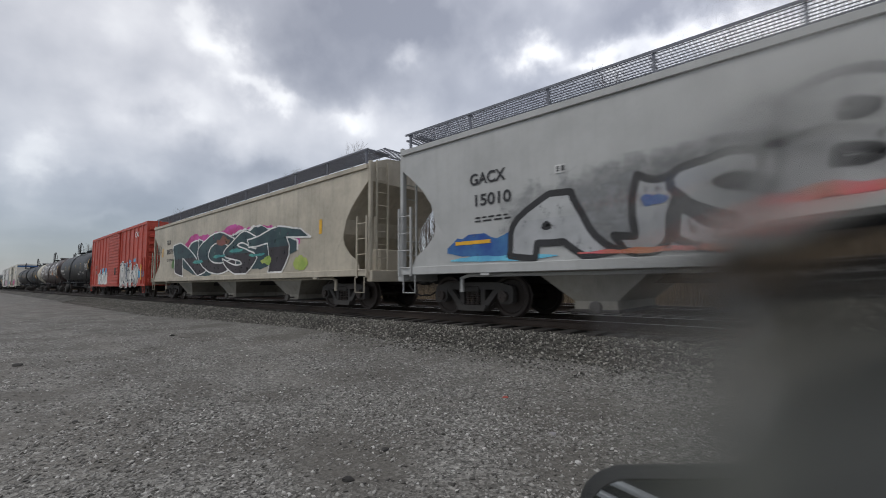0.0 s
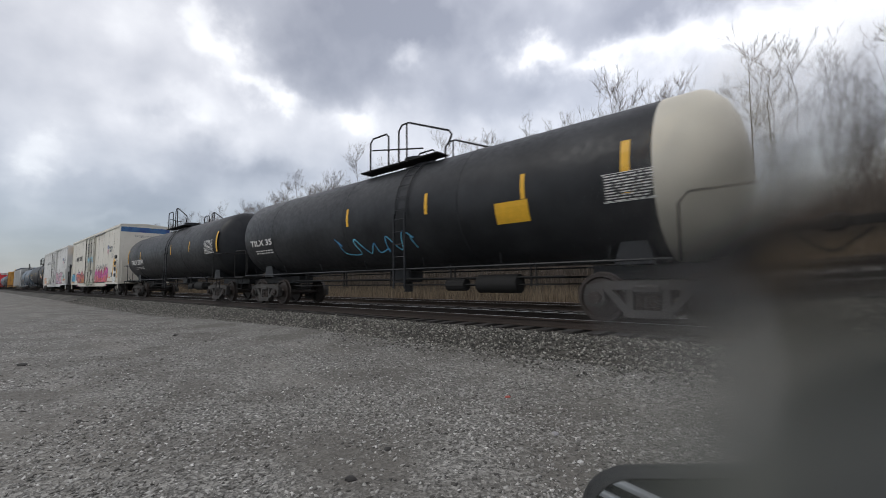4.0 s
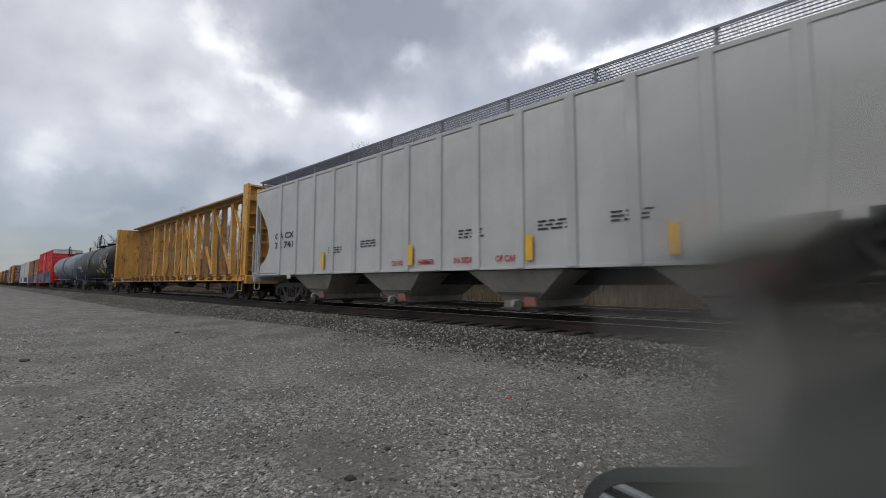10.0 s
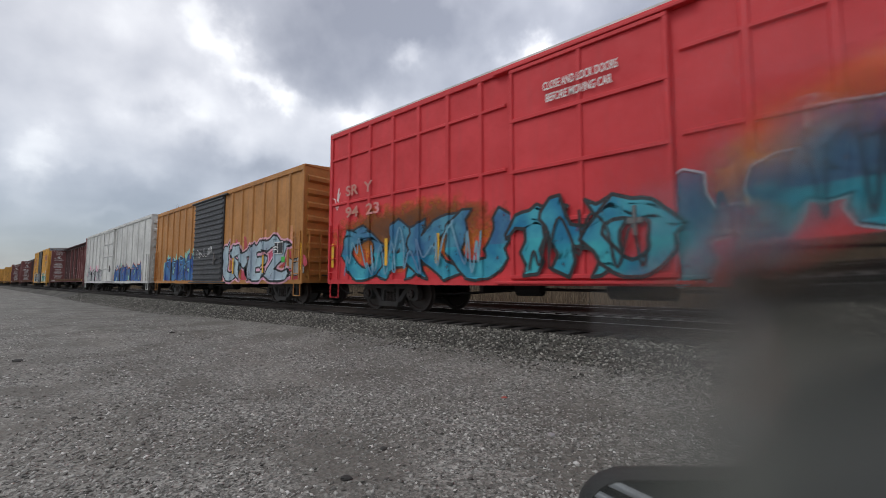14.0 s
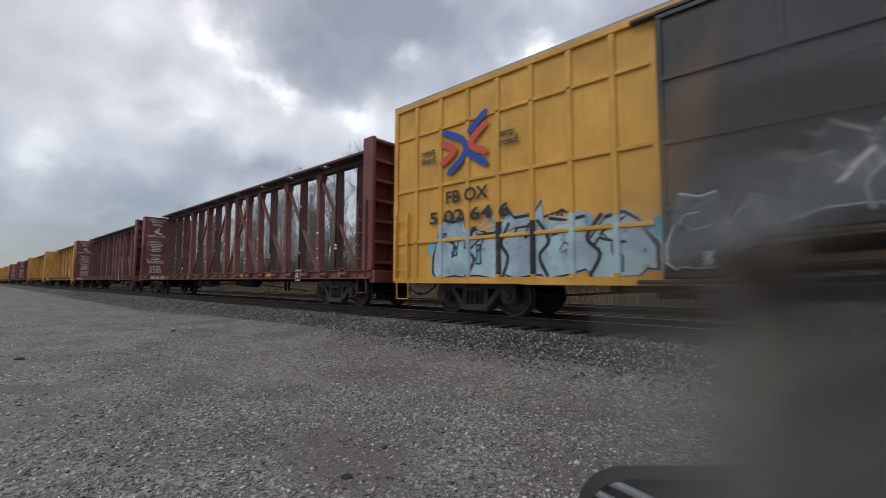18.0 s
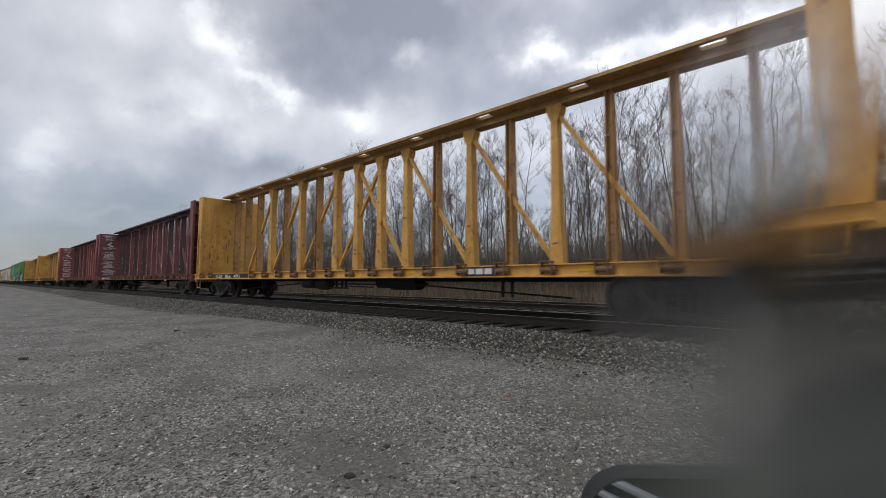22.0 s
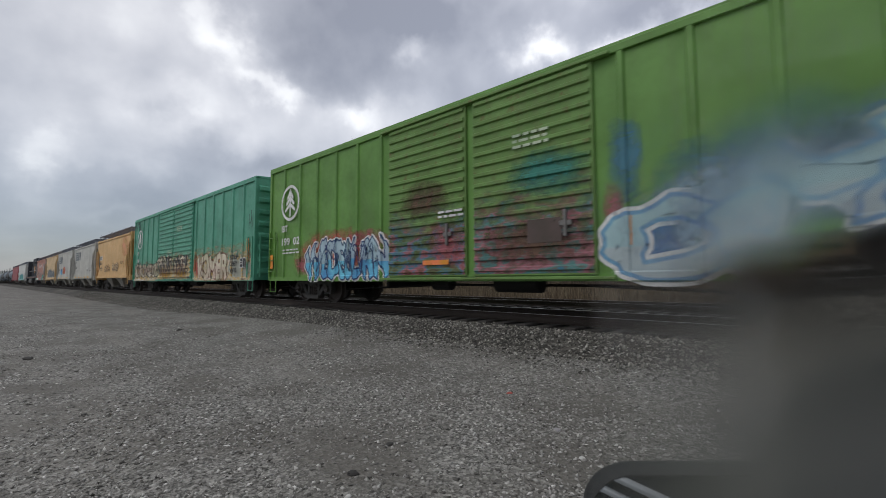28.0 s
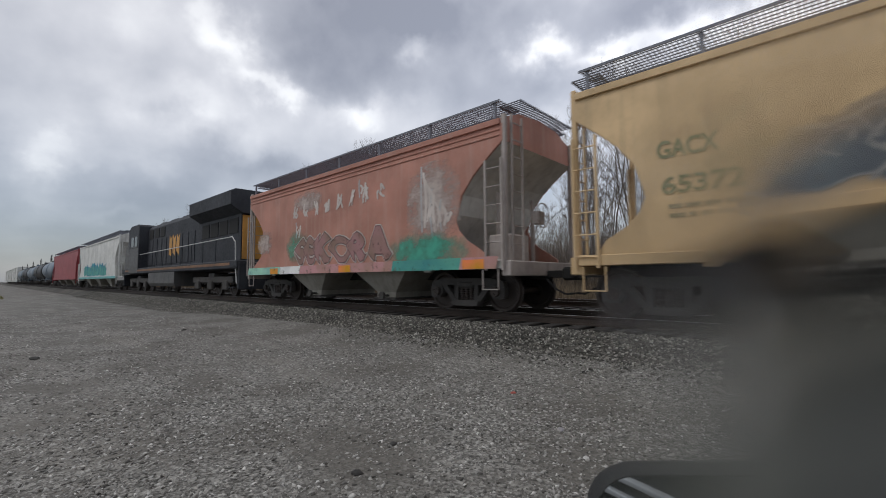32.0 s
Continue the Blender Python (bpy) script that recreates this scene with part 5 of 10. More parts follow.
# ---- tank cars ----
def tank_car(name, label, L, r, mat, zc=2.62, bands=(), dome=0.0, end_mat=None, rails_kind=0, strips=(), ladder_at=None, rail_span=1.6, front=0.28):
    car = new_car(name, label, "tank car")
    h = L / 2
    b = h - 0.28
    s = Shape()
    n = 40
    xs = [(-b, 0.02), (-b + 0.03, 0.34), (-b + 0.12, 0.62), (-b + 0.28, 0.84), (-b + 0.46, 0.955), (-b + 0.62, 1.0)]
    seams = [-b + 0.62 + (2 * b - 1.24 - front) * k / 7 for k in range(1, 7)]
    prof = xs + [(x, 1.0) for x in seams] + [(-x - front + 0.28, q) for x, q in xs[::-1]]
    rings = [[(x, r * q * math.sin(2 * math.pi * i / n), zc + r * q * math.cos(2 * math.pi * i / n)) for i in range(n)] for x, q in prof]
    part("tank_shell", s.loft(rings), mat, car, smooth=True)
    ring = cached(("seam_band", r), lambda: Shape().loft([[(x, (r + o) * math.sin(2 * math.pi * i / n), zc + (r + o) * math.cos(2 * math.pi * i / n)) for i in range(n)] for x, o in ((-0.03, 0.0), (-0.025, 0.006), (0.025, 0.006), (0.03, 0.0))], caps=False), mat)
    for x in seams[::2]:
        part("weld_seam", ring, mat, car, "", at(x))
    for x0, x1, m2 in bands:
        q = 1.0
        part("painted_band", Shape().loft([[(x, (r + 0.008) * math.sin(2 * math.pi * i / n), zc + (r + 0.008) * math.cos(2 * math.pi * i / n)) for i in range(n)] for x in (x0, x1)], caps=False), m2, car, smooth=True)
    if end_mat:
        rr = [[(x, (r * q + 0.01) * math.sin(2 * math.pi * i / n), zc + (r * q + 0.01) * math.cos(2 * math.pi * i / n)) for i in range(n)] for x, q in [(b - 0.62 - 0.55, 1.0)] + [(-x, q) for x, q in xs[::-1]]]
        part("painted_head", Shape().loft([[(p[0] + (0.012 if k else 0), p[1], p[2]) for p in g] for k, g in enumerate(rr)]), end_mat, car, "cream-painted tank end", smooth=True)
    blk = BLACK()
    # stub sills, saddles, end platforms and hand rails
    for k in (-1, 1):
        part("stub_sill", cached("stub_sill", lambda: Shape().cbox(-1.9, 1.0, -0.3, 0.3, 0.78, 1.08, 0.02).prism([(-1.2, 1.05), (-0.5, 1.05), (-0.62, 1.46), (-1.08, 1.46)], -1.0, 1.0, "y"), mat), mat, car, "", at(k * (h - 1.1), 0, 0, 0 if k > 0 else 180))
        part("end_platform", cached("tank_platform", lambda: Shape().cbox(-0.55, 0.22, -1.5, 1.5, 1.02, 1.08, 0.012), blk), blk, car, "grating end platform", at(k * (h - 0.2), 0, 0, 0 if k > 0 else 180))
        def rail():
            s = Shape()
            s.tube([(-0.9, -1.52, 1.05), (-0.9, -1.52, 1.95), (-0.75, -1.52, 2.12), (0.1, -1.52, 2.12), (0.18, -1.45, 2.12), (0.18, 1.45, 2.12), (0.1, 1.52, 2.12), (-0.75, 1.52, 2.12), (-0.9, 1.52, 1.95), (-0.9, 1.52, 1.05)], 0.022, 6)
            s.tube([(0.18, -1.0, 1.05), (0.18, -1.0, 2.12)], 0.018, 5)
            s.tube([(0.18, 1.0, 1.05), (0.18, 1.0, 2.12)], 0.018, 5)
            return s
        part("end_railing", cached("tank_end_rail", rail, blk), blk, car, "tubular end railing", at(k * (h - 0.2), 0, 0, 0 if k > 0 else 180))
        part("side_handrail", Shape().tube([(-h + 1.2, k * 1.56, 1.10), (h - 1.2, k * 1.56, 1.10)], 0.022, 5), mat, car, "long side hand rail")
        for x in np.linspace(-h + 2.2, h - 2.2, 7):
            part("rail_bracket", cached(("rail_bracket", r), lambda: Shape().tube([(0, 0, 1.10), (0.08, -0.16, 1.34)], 0.018, 4), mat), mat, car, "", at(float(x), k * 1.54 if k < 0 else k * 1.54, 0, 0 if k < 0 else 180))
        pipes = cached(("belly_pipes", round(h, 1)), lambda: Shape().tube([(-h + 3.4, 0, 0.86), (h - 3.4, 0, 0.86)], 0.025, 5).tube([(-h + 3.4, 0, 0.70), (h - 3.4, 0, 0.70)], 0.016, 5), blk)
        part("brake_pipe", pipes, blk, car, "", at(0, k * 0.7))
        for x in (-h + 0.5, h - 0.5):
            stirrup(car, x, k * 1.5, 1.02, blk)
    for x in np.linspace(-h + 4.2, h - 4.2, 5):
        part("pipe_hanger", cached("pipe_hanger", lambda: Shape().box(-0.02, 0.02, -0.02, 0.02, 0.66, 1.2).box(0.12, 0.15, -0.02, 0.02, 0.66, 1.2), blk), blk, car, "", at(float(x), -0.7))
    part("bottom_outlet", cached("bottom_outlet", lambda: Shape().cbox(-0.35, 0.35, -0.3, 0.3, 0.78, 1.2, 0.05).tube([(0, 0, 0.5), (0, 0, 0.8)], 0.13, 10), mat), mat, car, "bottom outlet valve")
    underframe_bits(car, h)
    # ladder, walkway and fittings on top
    top = zc + r
    lx = dome + 0.35 if ladder_at is None else ladder_at
    ladder(car, lx, -1.6, 0.62, 1.9, 0.4, 6, mat)
    up = Shape()
    for x in (-0.2, 0.2):
        up.tube([(x, -(r + 0.05) * math.cos(a), zc + (r + 0.05) * math.sin(a)) for a in np.linspace(-0.1, 1.3, 7)], 0.018, 5)
    for a in np.linspace(0.0, 1.25, 7):
        up.tube([(-0.2, -(r + 0.06) * math.cos(a), zc + (r + 0.06) * math.sin(a)), (0.2, -(r + 0.06) * math.cos(a), zc + (r + 0.06) * math.sin(a))], 0.013, 4)
    part("curved_ladder", up, mat, car, "ladder over the tank's shoulder", at(lx))
    span = rail_span if rails_kind == 0 else 3.9
    part("manway", cached(("manway", r), lambda: Shape().tube([(0, 0, top - 0.1), (0, 0, top + 0.22)], 0.42, 16).tube([(0, 0, top + 0.22), (0, 0, top + 0.27), (0, 0, top + 0.30)], [0.47, 0.47, 0.3], 16), mat), mat, car, "round manway lid", at(dome - 0.5 if rails_kind == 0 else dome - 2.6))
    for k in (-1, 1):
        part("walkway", cached(("walkway", span, r), lambda: Shape().cbox(-span, span, -0.22, 0.22, top - 0.06, top - 0.02, 0.01), blk), blk, car, "steel walkway on the tank top", at(dome - (0.5 if rails_kind == 0 else 0.7), k * 0.75))
        def hoop(k=k):
            s = Shape()
            y = k * 0.98
            s.tube([(-span, y, top - 0.1), (-span, y, top + 0.78), (-span + 0.12, y, top + 0.9), (-span + 0.72, y, top + 0.9), (-span + 0.82, y, top + 0.8), (-span + 0.82, y, top - 0.1)], 0.026, 6)
            u = span - 1.95
            s.tube([(u, y, top - 0.1), (u, y, top + 0.85), (u + 0.14, y, top + 1.0), (u + 0.4, y, top + 1.0), (span - 0.1, y, top + 0.42), (span, y, top + 0.3), (span - 0.12, y, top + 0.05)], 0.026, 6)
            s.tube([(u + 0.32, y, top - 0.1), (u + 0.32, y, top + 1.0)], 0.026, 5)
            if rails_kind:
                a, b = -span + 1.5, span - 2.7
                s.tube([(a, y, top - 0.1), (a, y, top + 0.8), (a + 0.12, y, top + 0.92), (b - 0.12, y, top + 0.92), (b, y, top + 0.8), (b, y, top - 0.1)], 0.026, 6)
                for x in (a + 0.5, (a + b) / 2, b - 0.7):
                    s.tube([(x, y, top - 0.1), (x, y, top + 0.92)], 0.026, 5)
            else:
                s.tube([(-span + 0.1, y, top + 0.55), (span - 1.0, y, top + 0.16)], 0.022, 5)
            return s
        part("top_railing", cached(("top_railing", k, span, r), hoop, blk), blk, car, "safety railing round the manway", at(dome))
    truck(car, h - 1.75)
    truck(car, -h + 1.75)
    couplers(car, h)
    side = round_side(zc, r)
    yel = plain("reflector_yellow", (0.74, 0.41, 0.025), 0.5)
    for x, tall in strips:
        patch("reflector", car, side, x - 0.05 * tall - 0.02, x + 0.05 * tall + 0.02, zc - 0.35 * tall, zc + 0.5 * tall, yel, label="yellow reflective strip")
    car["half"] = h
    return car, side


def underframe_bits(car, h):
    blk = BLACK()
    tank = cached("air_reservoir", lambda: Shape().tube([(-0.6, 0, 0), (-0.55, 0, 0), (0.55, 0, 0), (0.6, 0, 0)], [0.1, 0.22, 0.22, 0.1], 12), blk, True)
    part("air_reservoir", tank, blk, car, "black brake air tank", at(h * 0.42, -0.6, 0.72))
    part("brake_cylinder", cached("brake_cylinder", lambda: Shape().tube([(-0.3, 0, 0), (0.3, 0, 0)], 0.15, 10).tube([(0.3, 0, 0), (1.7, 0, -0.02)], 0.03, 5), blk), blk, car, "", at(h * 0.28, -0.65, 0.7))


def data_panel(car, side, x, z, w, hgt, pale, dark):
    p = patch("data_panel", car, side, x, x + w, z, z + hgt, dark, 0.005, "panel of stencilled test data")
    s = Shape()
    rng = random.Random(int(abs(x) * 100))
    for r in range(10):
        zz = z + hgt * (r + 0.3) / 10.4
        x0 = x + 0.04
        while x0 < x + w - 0.1:
            run = min(rng.uniform(0.05, 0.2), x + w - 0.05 - x0)
            s.add([side(x0, zz, 0.009), side(x0 + run, zz, 0.009), side(x0 + run, zz + hgt * 0.042, 0.009), side(x0, zz + hgt * 0.042, 0.009)], [(0, 1, 2, 3)])
            x0 += run + rng.uniform(0.02, 0.07)
    tagged(part("stencil_print", s, pale, p), "rows of tiny stencilled data", kind="stuff")
    f = Shape()
    for a, b, c, d in ((x, x + w, z, z + 0.012), (x, x + w, z + hgt - 0.012, z + hgt), (x, x + 0.012, z, z + hgt), (x + w - 0.012, x + w, z, z + hgt)):
        f.add([side(a, c, 0.0085), side(b, c, 0.0085), side(b, d, 0.0085), side(a, d, 0.0085)], [(0, 1, 2, 3)])
    part("panel_frame", f, pale, p)


# ---- covered hoppers ----
def hopper(name, label, L, mat, zt=4.05, bays=2, truck_in=1.5, w=3.1, sill=1.02, slope_in=2.1, knee=2.55, under=None, ribs=0, walk_top=4.56, sill_mat=None, chute_mat=None, frame_mat=None, pipes=False, slope_mat=None, beads=False):
    car = new_car(name, label, "hopper car")
    h, y = L / 2, w / 2
    fm = frame_mat or mat
    cm = chute_mat or paint("chute_grimy", (0.26, 0.245, 0.21), 0.5, 0.1, 0.7)
    um = BLACK()
    # side view: the end sheets slope in under a curved edge
    e = h - 0.06
    zs = zt - 0.55
    run = slope_in * (zs - 2.2) / (zs - sill)
    curve = [(e - run * math.cos(math.pi / 2 * q), 2.2 + (zs - 2.2) * q) for q in (1.0, 0.88, 0.74, 0.56, 0.3, 0.0)] + [(e - slope_in, sill + 0.05)]
    def ring(yy, top, inset):
        right = [(e - inset, top)] + [(x - inset, z) for x, z in curve]
        pts = right + [(-x, z) for x, z in right[::-1]]
        return [(x, yy, z) for x, z in pts]
    rings = [ring(-y, zt - 0.22, 0.0), ring(-y + 0.03, zt - 0.1, 0.0), ring(-y + 0.14, zt, 0.0), ring(-y * 0.55, zt + 0.20, 0.0), ring(0, zt + 0.27, 0.0), ring(y * 0.55, zt + 0.20, 0.0), ring(y - 0.14, zt, 0.0), ring(y - 0.03, zt - 0.1, 0.0), ring(y, zt - 0.22, 0.0)]
    part("body", Shape().loft(rings), mat, car, smooth=True)
    gm = slope_mat or mat
    cut = [(e - run, 2.22), (e - run - 0.03, 2.05), (e - run + 0.05, 1.84), (e - run + 0.28, 1.60), (e - run + 0.62, 1.40), (e - 0.42, 1.24), (e - 0.38, sill + 0.1), (e - slope_in, sill + 0.1)]
    for k in (-1, 1):
        part("slope_sheet", cached(("slope", L, zt), lambda: Shape().loft([[(x + dx, yy, z) for x, dx, z in [(x, 0.012, z) for x, z in curve] + [(x, 0.004, z) for x, z in curve[::-1]]] for yy in (-y + 0.05, y - 0.05)]), gm), gm, car, "sloping end sheet", at(0, 0, 0, 0 if k > 0 else 180))
        for q in (-1, 1):
            part("side_gusset", cached(("side_gusset", L, zt), lambda: Shape().prism(cut, -0.015, 0.015, "y"), mat), mat, car, "curved lower side sheet", at(0, q * (y - 0.016), 0, 0) @ Matrix.Diagonal((k, 1, 1, 1)))
    sm = sill_mat or mat
    if beads:
        for k in (-1, 1):
            for z in (zt - 0.42, zt - 0.30):
                part("side_bead", cached(("bead", L), lambda: Shape().prism([(0.0, -0.03), (-0.022, -0.012), (-0.022, 0.012), (0.0, 0.03)], -h + 0.12, h - 0.12), mat), mat, car, "", at(0, k * y, z, 0 if k < 0 else 180))
    for k in (-1, 1):
        part("side_sill", cached(("side_sill", L, sill), lambda: Shape().cbox(-h + 0.1, h - 0.1, -0.02, 0.03, sill + 0.01, sill + 0.07, 0.008) if ribs else Shape().cbox(-h + 0.1, h - 0.1, -0.05, 0.03, sill - 0.06, sill + 0.13, 0.012), sm), sm, car, "", at(0, k * (y - 0.0), 0, 0 if k < 0 else 180))
        part("eave_rail", cached(("eave", L), lambda: Shape().cbox(-h + 0.1, h - 0.1, -0.012 if ribs else -0.05, 0.02, -0.04 if ribs else -0.08, 0.05, 0.008), mat), mat, car, "", at(0, k * (y - 0.0), zt - 0.12, 0 if k < 0 else 180))
        for x in (-h + 0.14, h - 0.14):
            part("corner_post", cached(("hop_post", sill, zt), lambda: Shape().cbox(-0.05, 0.05, -0.05, 0.05, sill, zt + 0.02, 0.012), fm), fm, car, "", at(x + math.copysign(0.09, x), k * (y - 0.06)))
        for q in (-1, 1):
            part("bolster_gusset", cached(("gusset", sill), lambda: Shape().cbox(-0.12, 0.12, -0.02, 0.02, sill - 0.12, sill + 0.08, 0.01), sm), sm, car, "", at(q * (h - truck_in - 0.75), k * (y + 0.02)))
        ladder(car, k * (h - 0.26), -y - 0.06, sill - 0.1, 2.35 if L < 13 else 1.7, 0.42, 6 if L < 13 else 4, fm)
        ladder(car, k * (h + 0.02), -y + 0.42, sill - 0.1, zt - sill + 0.15, 0.40, 9, fm, 90 * k)
        stirrup(car, k * (h - 0.38), -y - 0.04, sill - 0.08, fm)
        part("end_sill", cached(("end_sill", sill, w), lambda: Shape().cbox(-0.10, 0.12, -w / 2, w / 2, sill - 0.22, sill + 0.1, 0.02), fm), fm, car, "", at(k * (h - 0.02)))
        part("shear_plate", cached(("shear", slope_in, w), lambda: Shape().cbox(-slope_in + 0.1, 0.0, -w / 2 + 0.1, w / 2 - 0.1, -0.03, 0.03, 0.01), fm), fm, car, "", at(k * (h - 0.1), 0, sill, 0 if k > 0 else 180))
        for yy in (-0.75, 0.75):
            part("slope_strut", cached(("strut", knee, sill), lambda: Shape().tube([(0, 0, sill), (0.0, 0, knee + 0.2)], 0.05, 6), fm), fm, car, "", at(k * (h - 0.75), yy))
    part("equipment_box", cached("equipment_box", lambda: Shape().cbox(-0.3, 0.3, -0.4, 0.4, 0, 0.7, 0.04), fm), fm, car, "brake equipment box", at(h - 0.6, -0.55, sill + 0.03))
    brake_wheel(car, h + 0.06, -0.25, sill + 1.15, fm, 0)
    part("air_reservoir", cached("hop_reservoir", lambda: Shape().tube([(0, -0.7, 0), (0, 0.7, 0)], 0.2, 12), fm), fm, car, "air tank on the end platform", at(-h + 0.75, 0, sill + 0.28))
    part("center_sill", Shape().cbox(-h, h, -0.3, 0.3, sill - 0.3, sill + 0.02, 0.02), um, car)
    # discharge chutes
    grey_capstan = plain("capstan_pale", (0.34, 0.33, 0.31), 0.6)
    span = 2 * (h - slope_in - 0.15)
    for k in range(bays):
        cx = -span / 2 + span * (k + 0.5) / bays
        half = min(1.15, span / bays * 0.42)
        def chute(half=half):
            top = [(-half, -1.42, sill), (half, -1.42, sill), (half, 1.42, sill), (-half, 1.42, sill)]
            low = [(-0.40, -1.12, 0.40), (0.40, -1.12, 0.40), (0.40, 1.12, 0.40), (-0.40, 1.12, 0.40)]
            lip = [(p[0], p[1], 0.24) for p in low]
            return Shape().loft([top, low, lip])
        c = part("discharge_chute", cached(("chute", round(half, 2), sill), chute, cm), cm, car, "steel discharge chute", at(cx))
        part("chute_gate", cached("chute_gate", lambda: Shape().cbox(-0.46, 0.46, -1.2, 1.2, 0.19, 0.25, 0.015).tube([(0.1, -1.34, 0.30), (0.1, 1.34, 0.30)], 0.03, 6).tube([(0.1, -1.4, 0.30), (0.1, -1.32, 0.30)], 0.11, 8), TRUCK()), None, c, "sliding outlet gate")
        if ribs:
            worn = paint("gate_red_worn", (0.24, 0.085, 0.07), 0.5, 0.1, 0.7, (0.2, 0.18, 0.16))
            part("gate_guide", cached("gate_guide", lambda: Shape().prism([(0.14, 0.26), (0.46, 0.30), (0.40, 0.48), (0.16, 0.48)], -1.24, -1.18, "y"), worn), worn, c, "worn red gate guide")
            part("gate_capstan", cached("gate_capstan", lambda: Shape().tube([(0.0, -1.38, 0.34), (0.0, -1.22, 0.34)], 0.085, 10).tube([(0.0, -1.42, 0.34), (0.0, -1.37, 0.34)], 0.04, 8), grey_capstan), grey_capstan, c, "pale gate capstan")
            part("gate_rail", cached("gate_rail", lambda: Shape().box(-0.5, 0.55, -1.26, -1.2, 0.53, 0.57), TRUCK()), None, c)
    if pipes:
        p = Shape().tube([(-span / 2 - 0.4, -1.35, 0.55), (-span / 2 - 0.4, -1.35, 0.86), (-span / 2 - 0.2, -1.35, 0.92), (span / 2 + 0.2, -1.35, 0.92), (span / 2 + 0.4, -1.35, 0.86), (span / 2 + 0.4, -1.35, 0.55)], 0.045, 8)
        part("outlet_pipe", p, mat, car, "discharge pipe along the chutes")
    if ribs:
        r = cached(("hop_rib", sill, zt), lambda: Shape().prism([(-0.11, 0.0), (-0.09, -0.045), (0.09, -0.045), (0.11, 0.0)], sill + 0.04, zt - 0.10, "z"), mat)
        for k in range(ribs):
            x = -h + 0.9 + (L - 1.8) * k / (ribs - 1)
            if abs(x) > h - slope_in * 0.7:
                continue
            part("side_rib", r, mat, car, "", at(x, -y))
            part("side_rib", r, mat, car, "", at(-x, y, 0, 180))
    # roof walk with open grating, hatches between
    grate = plain("galvanised_grating", (0.16, 0.17, 0.20), 0.6, 0.1)
    zw = walk_top
    walk_z = zw - zt
    def walkway():
        s = Shape()
        s.box(-h + 0.15, h - 0.15, -0.012, 0.012, -0.03, 0.015).box(-h + 0.15, h - 0.15, 0.76, 0.784, -0.03, 0.015)
        n = int((L - 0.3) / 0.075)
        for i in range(n):
            x = -h + 0.15 + (L - 0.3) * (i + 0.5) / n
            s.box(x - 0.010, x + 0.010, 0.0, 0.77, -0.014, 0.006)
        for yy in (0.11, 0.22, 0.33, 0.44, 0.55, 0.66):
            s.box(-h + 0.15, h - 0.15, yy - 0.005, yy + 0.005, -0.008, 0.008)
        return s
    def crossover():
        s = Shape().box(-0.25, -0.225, -w / 2 + 0.35, w / 2 - 0.35, -0.03, 0.012).box(0.275, 0.30, -w / 2 + 0.35, w / 2 - 0.35, -0.03, 0.012)
        for i in range(27):
            yy = -w / 2 + 0.37 + (w - 0.74) * i / 26
            s.box(-0.23, 0.28, yy - 0.011, yy + 0.011, -0.014, 0.006)
        return s

    for k in (-1, 1):
        g = part("roof_walk", cached(("roof_walk", L), walkway, grate), grate, car, "open-grating roof walkway", at(0, k * (y - 0.06), zw, 0 if k < 0 else 180))
        n = int(L / 1.9)
        sup = cached(("walk_support", round(walk_z, 2)), lambda: Shape().prism([(-0.03, -walk_z - 0.08), (0.03, -walk_z - 0.08), (0.03, 0.0), (-0.03, 0.0)], 0.0, 0.05, "y"), grate)
        for i in range(n + 1):
            part("walk_support", sup, grate, g, "", at(-h + 0.3 + (L - 0.6) * i / n, 0.02))
        part("end_crossover", cached(("crossover", w), crossover, grate), grate, car, "end crossover grating", at(k * (h - 0.12), 0, zw))
    lid = cached("hatch", lambda: Shape().cbox(-0.55, 0.55, -0.4, 0.4, 0.0, 0.14, 0.04), mat)
    for k in range(bays * 2):
        part("hatch", lid, mat, car, "roof loading hatch", at(-h + L * (k + 0.5) / (bays * 2), 0, zt + 0.25))
    truck(car, h - truck_in)
    truck(car, -h + truck_in)
    couplers(car, h)
    car["half"] = h
    return car, flat_side(-y - 0.006)


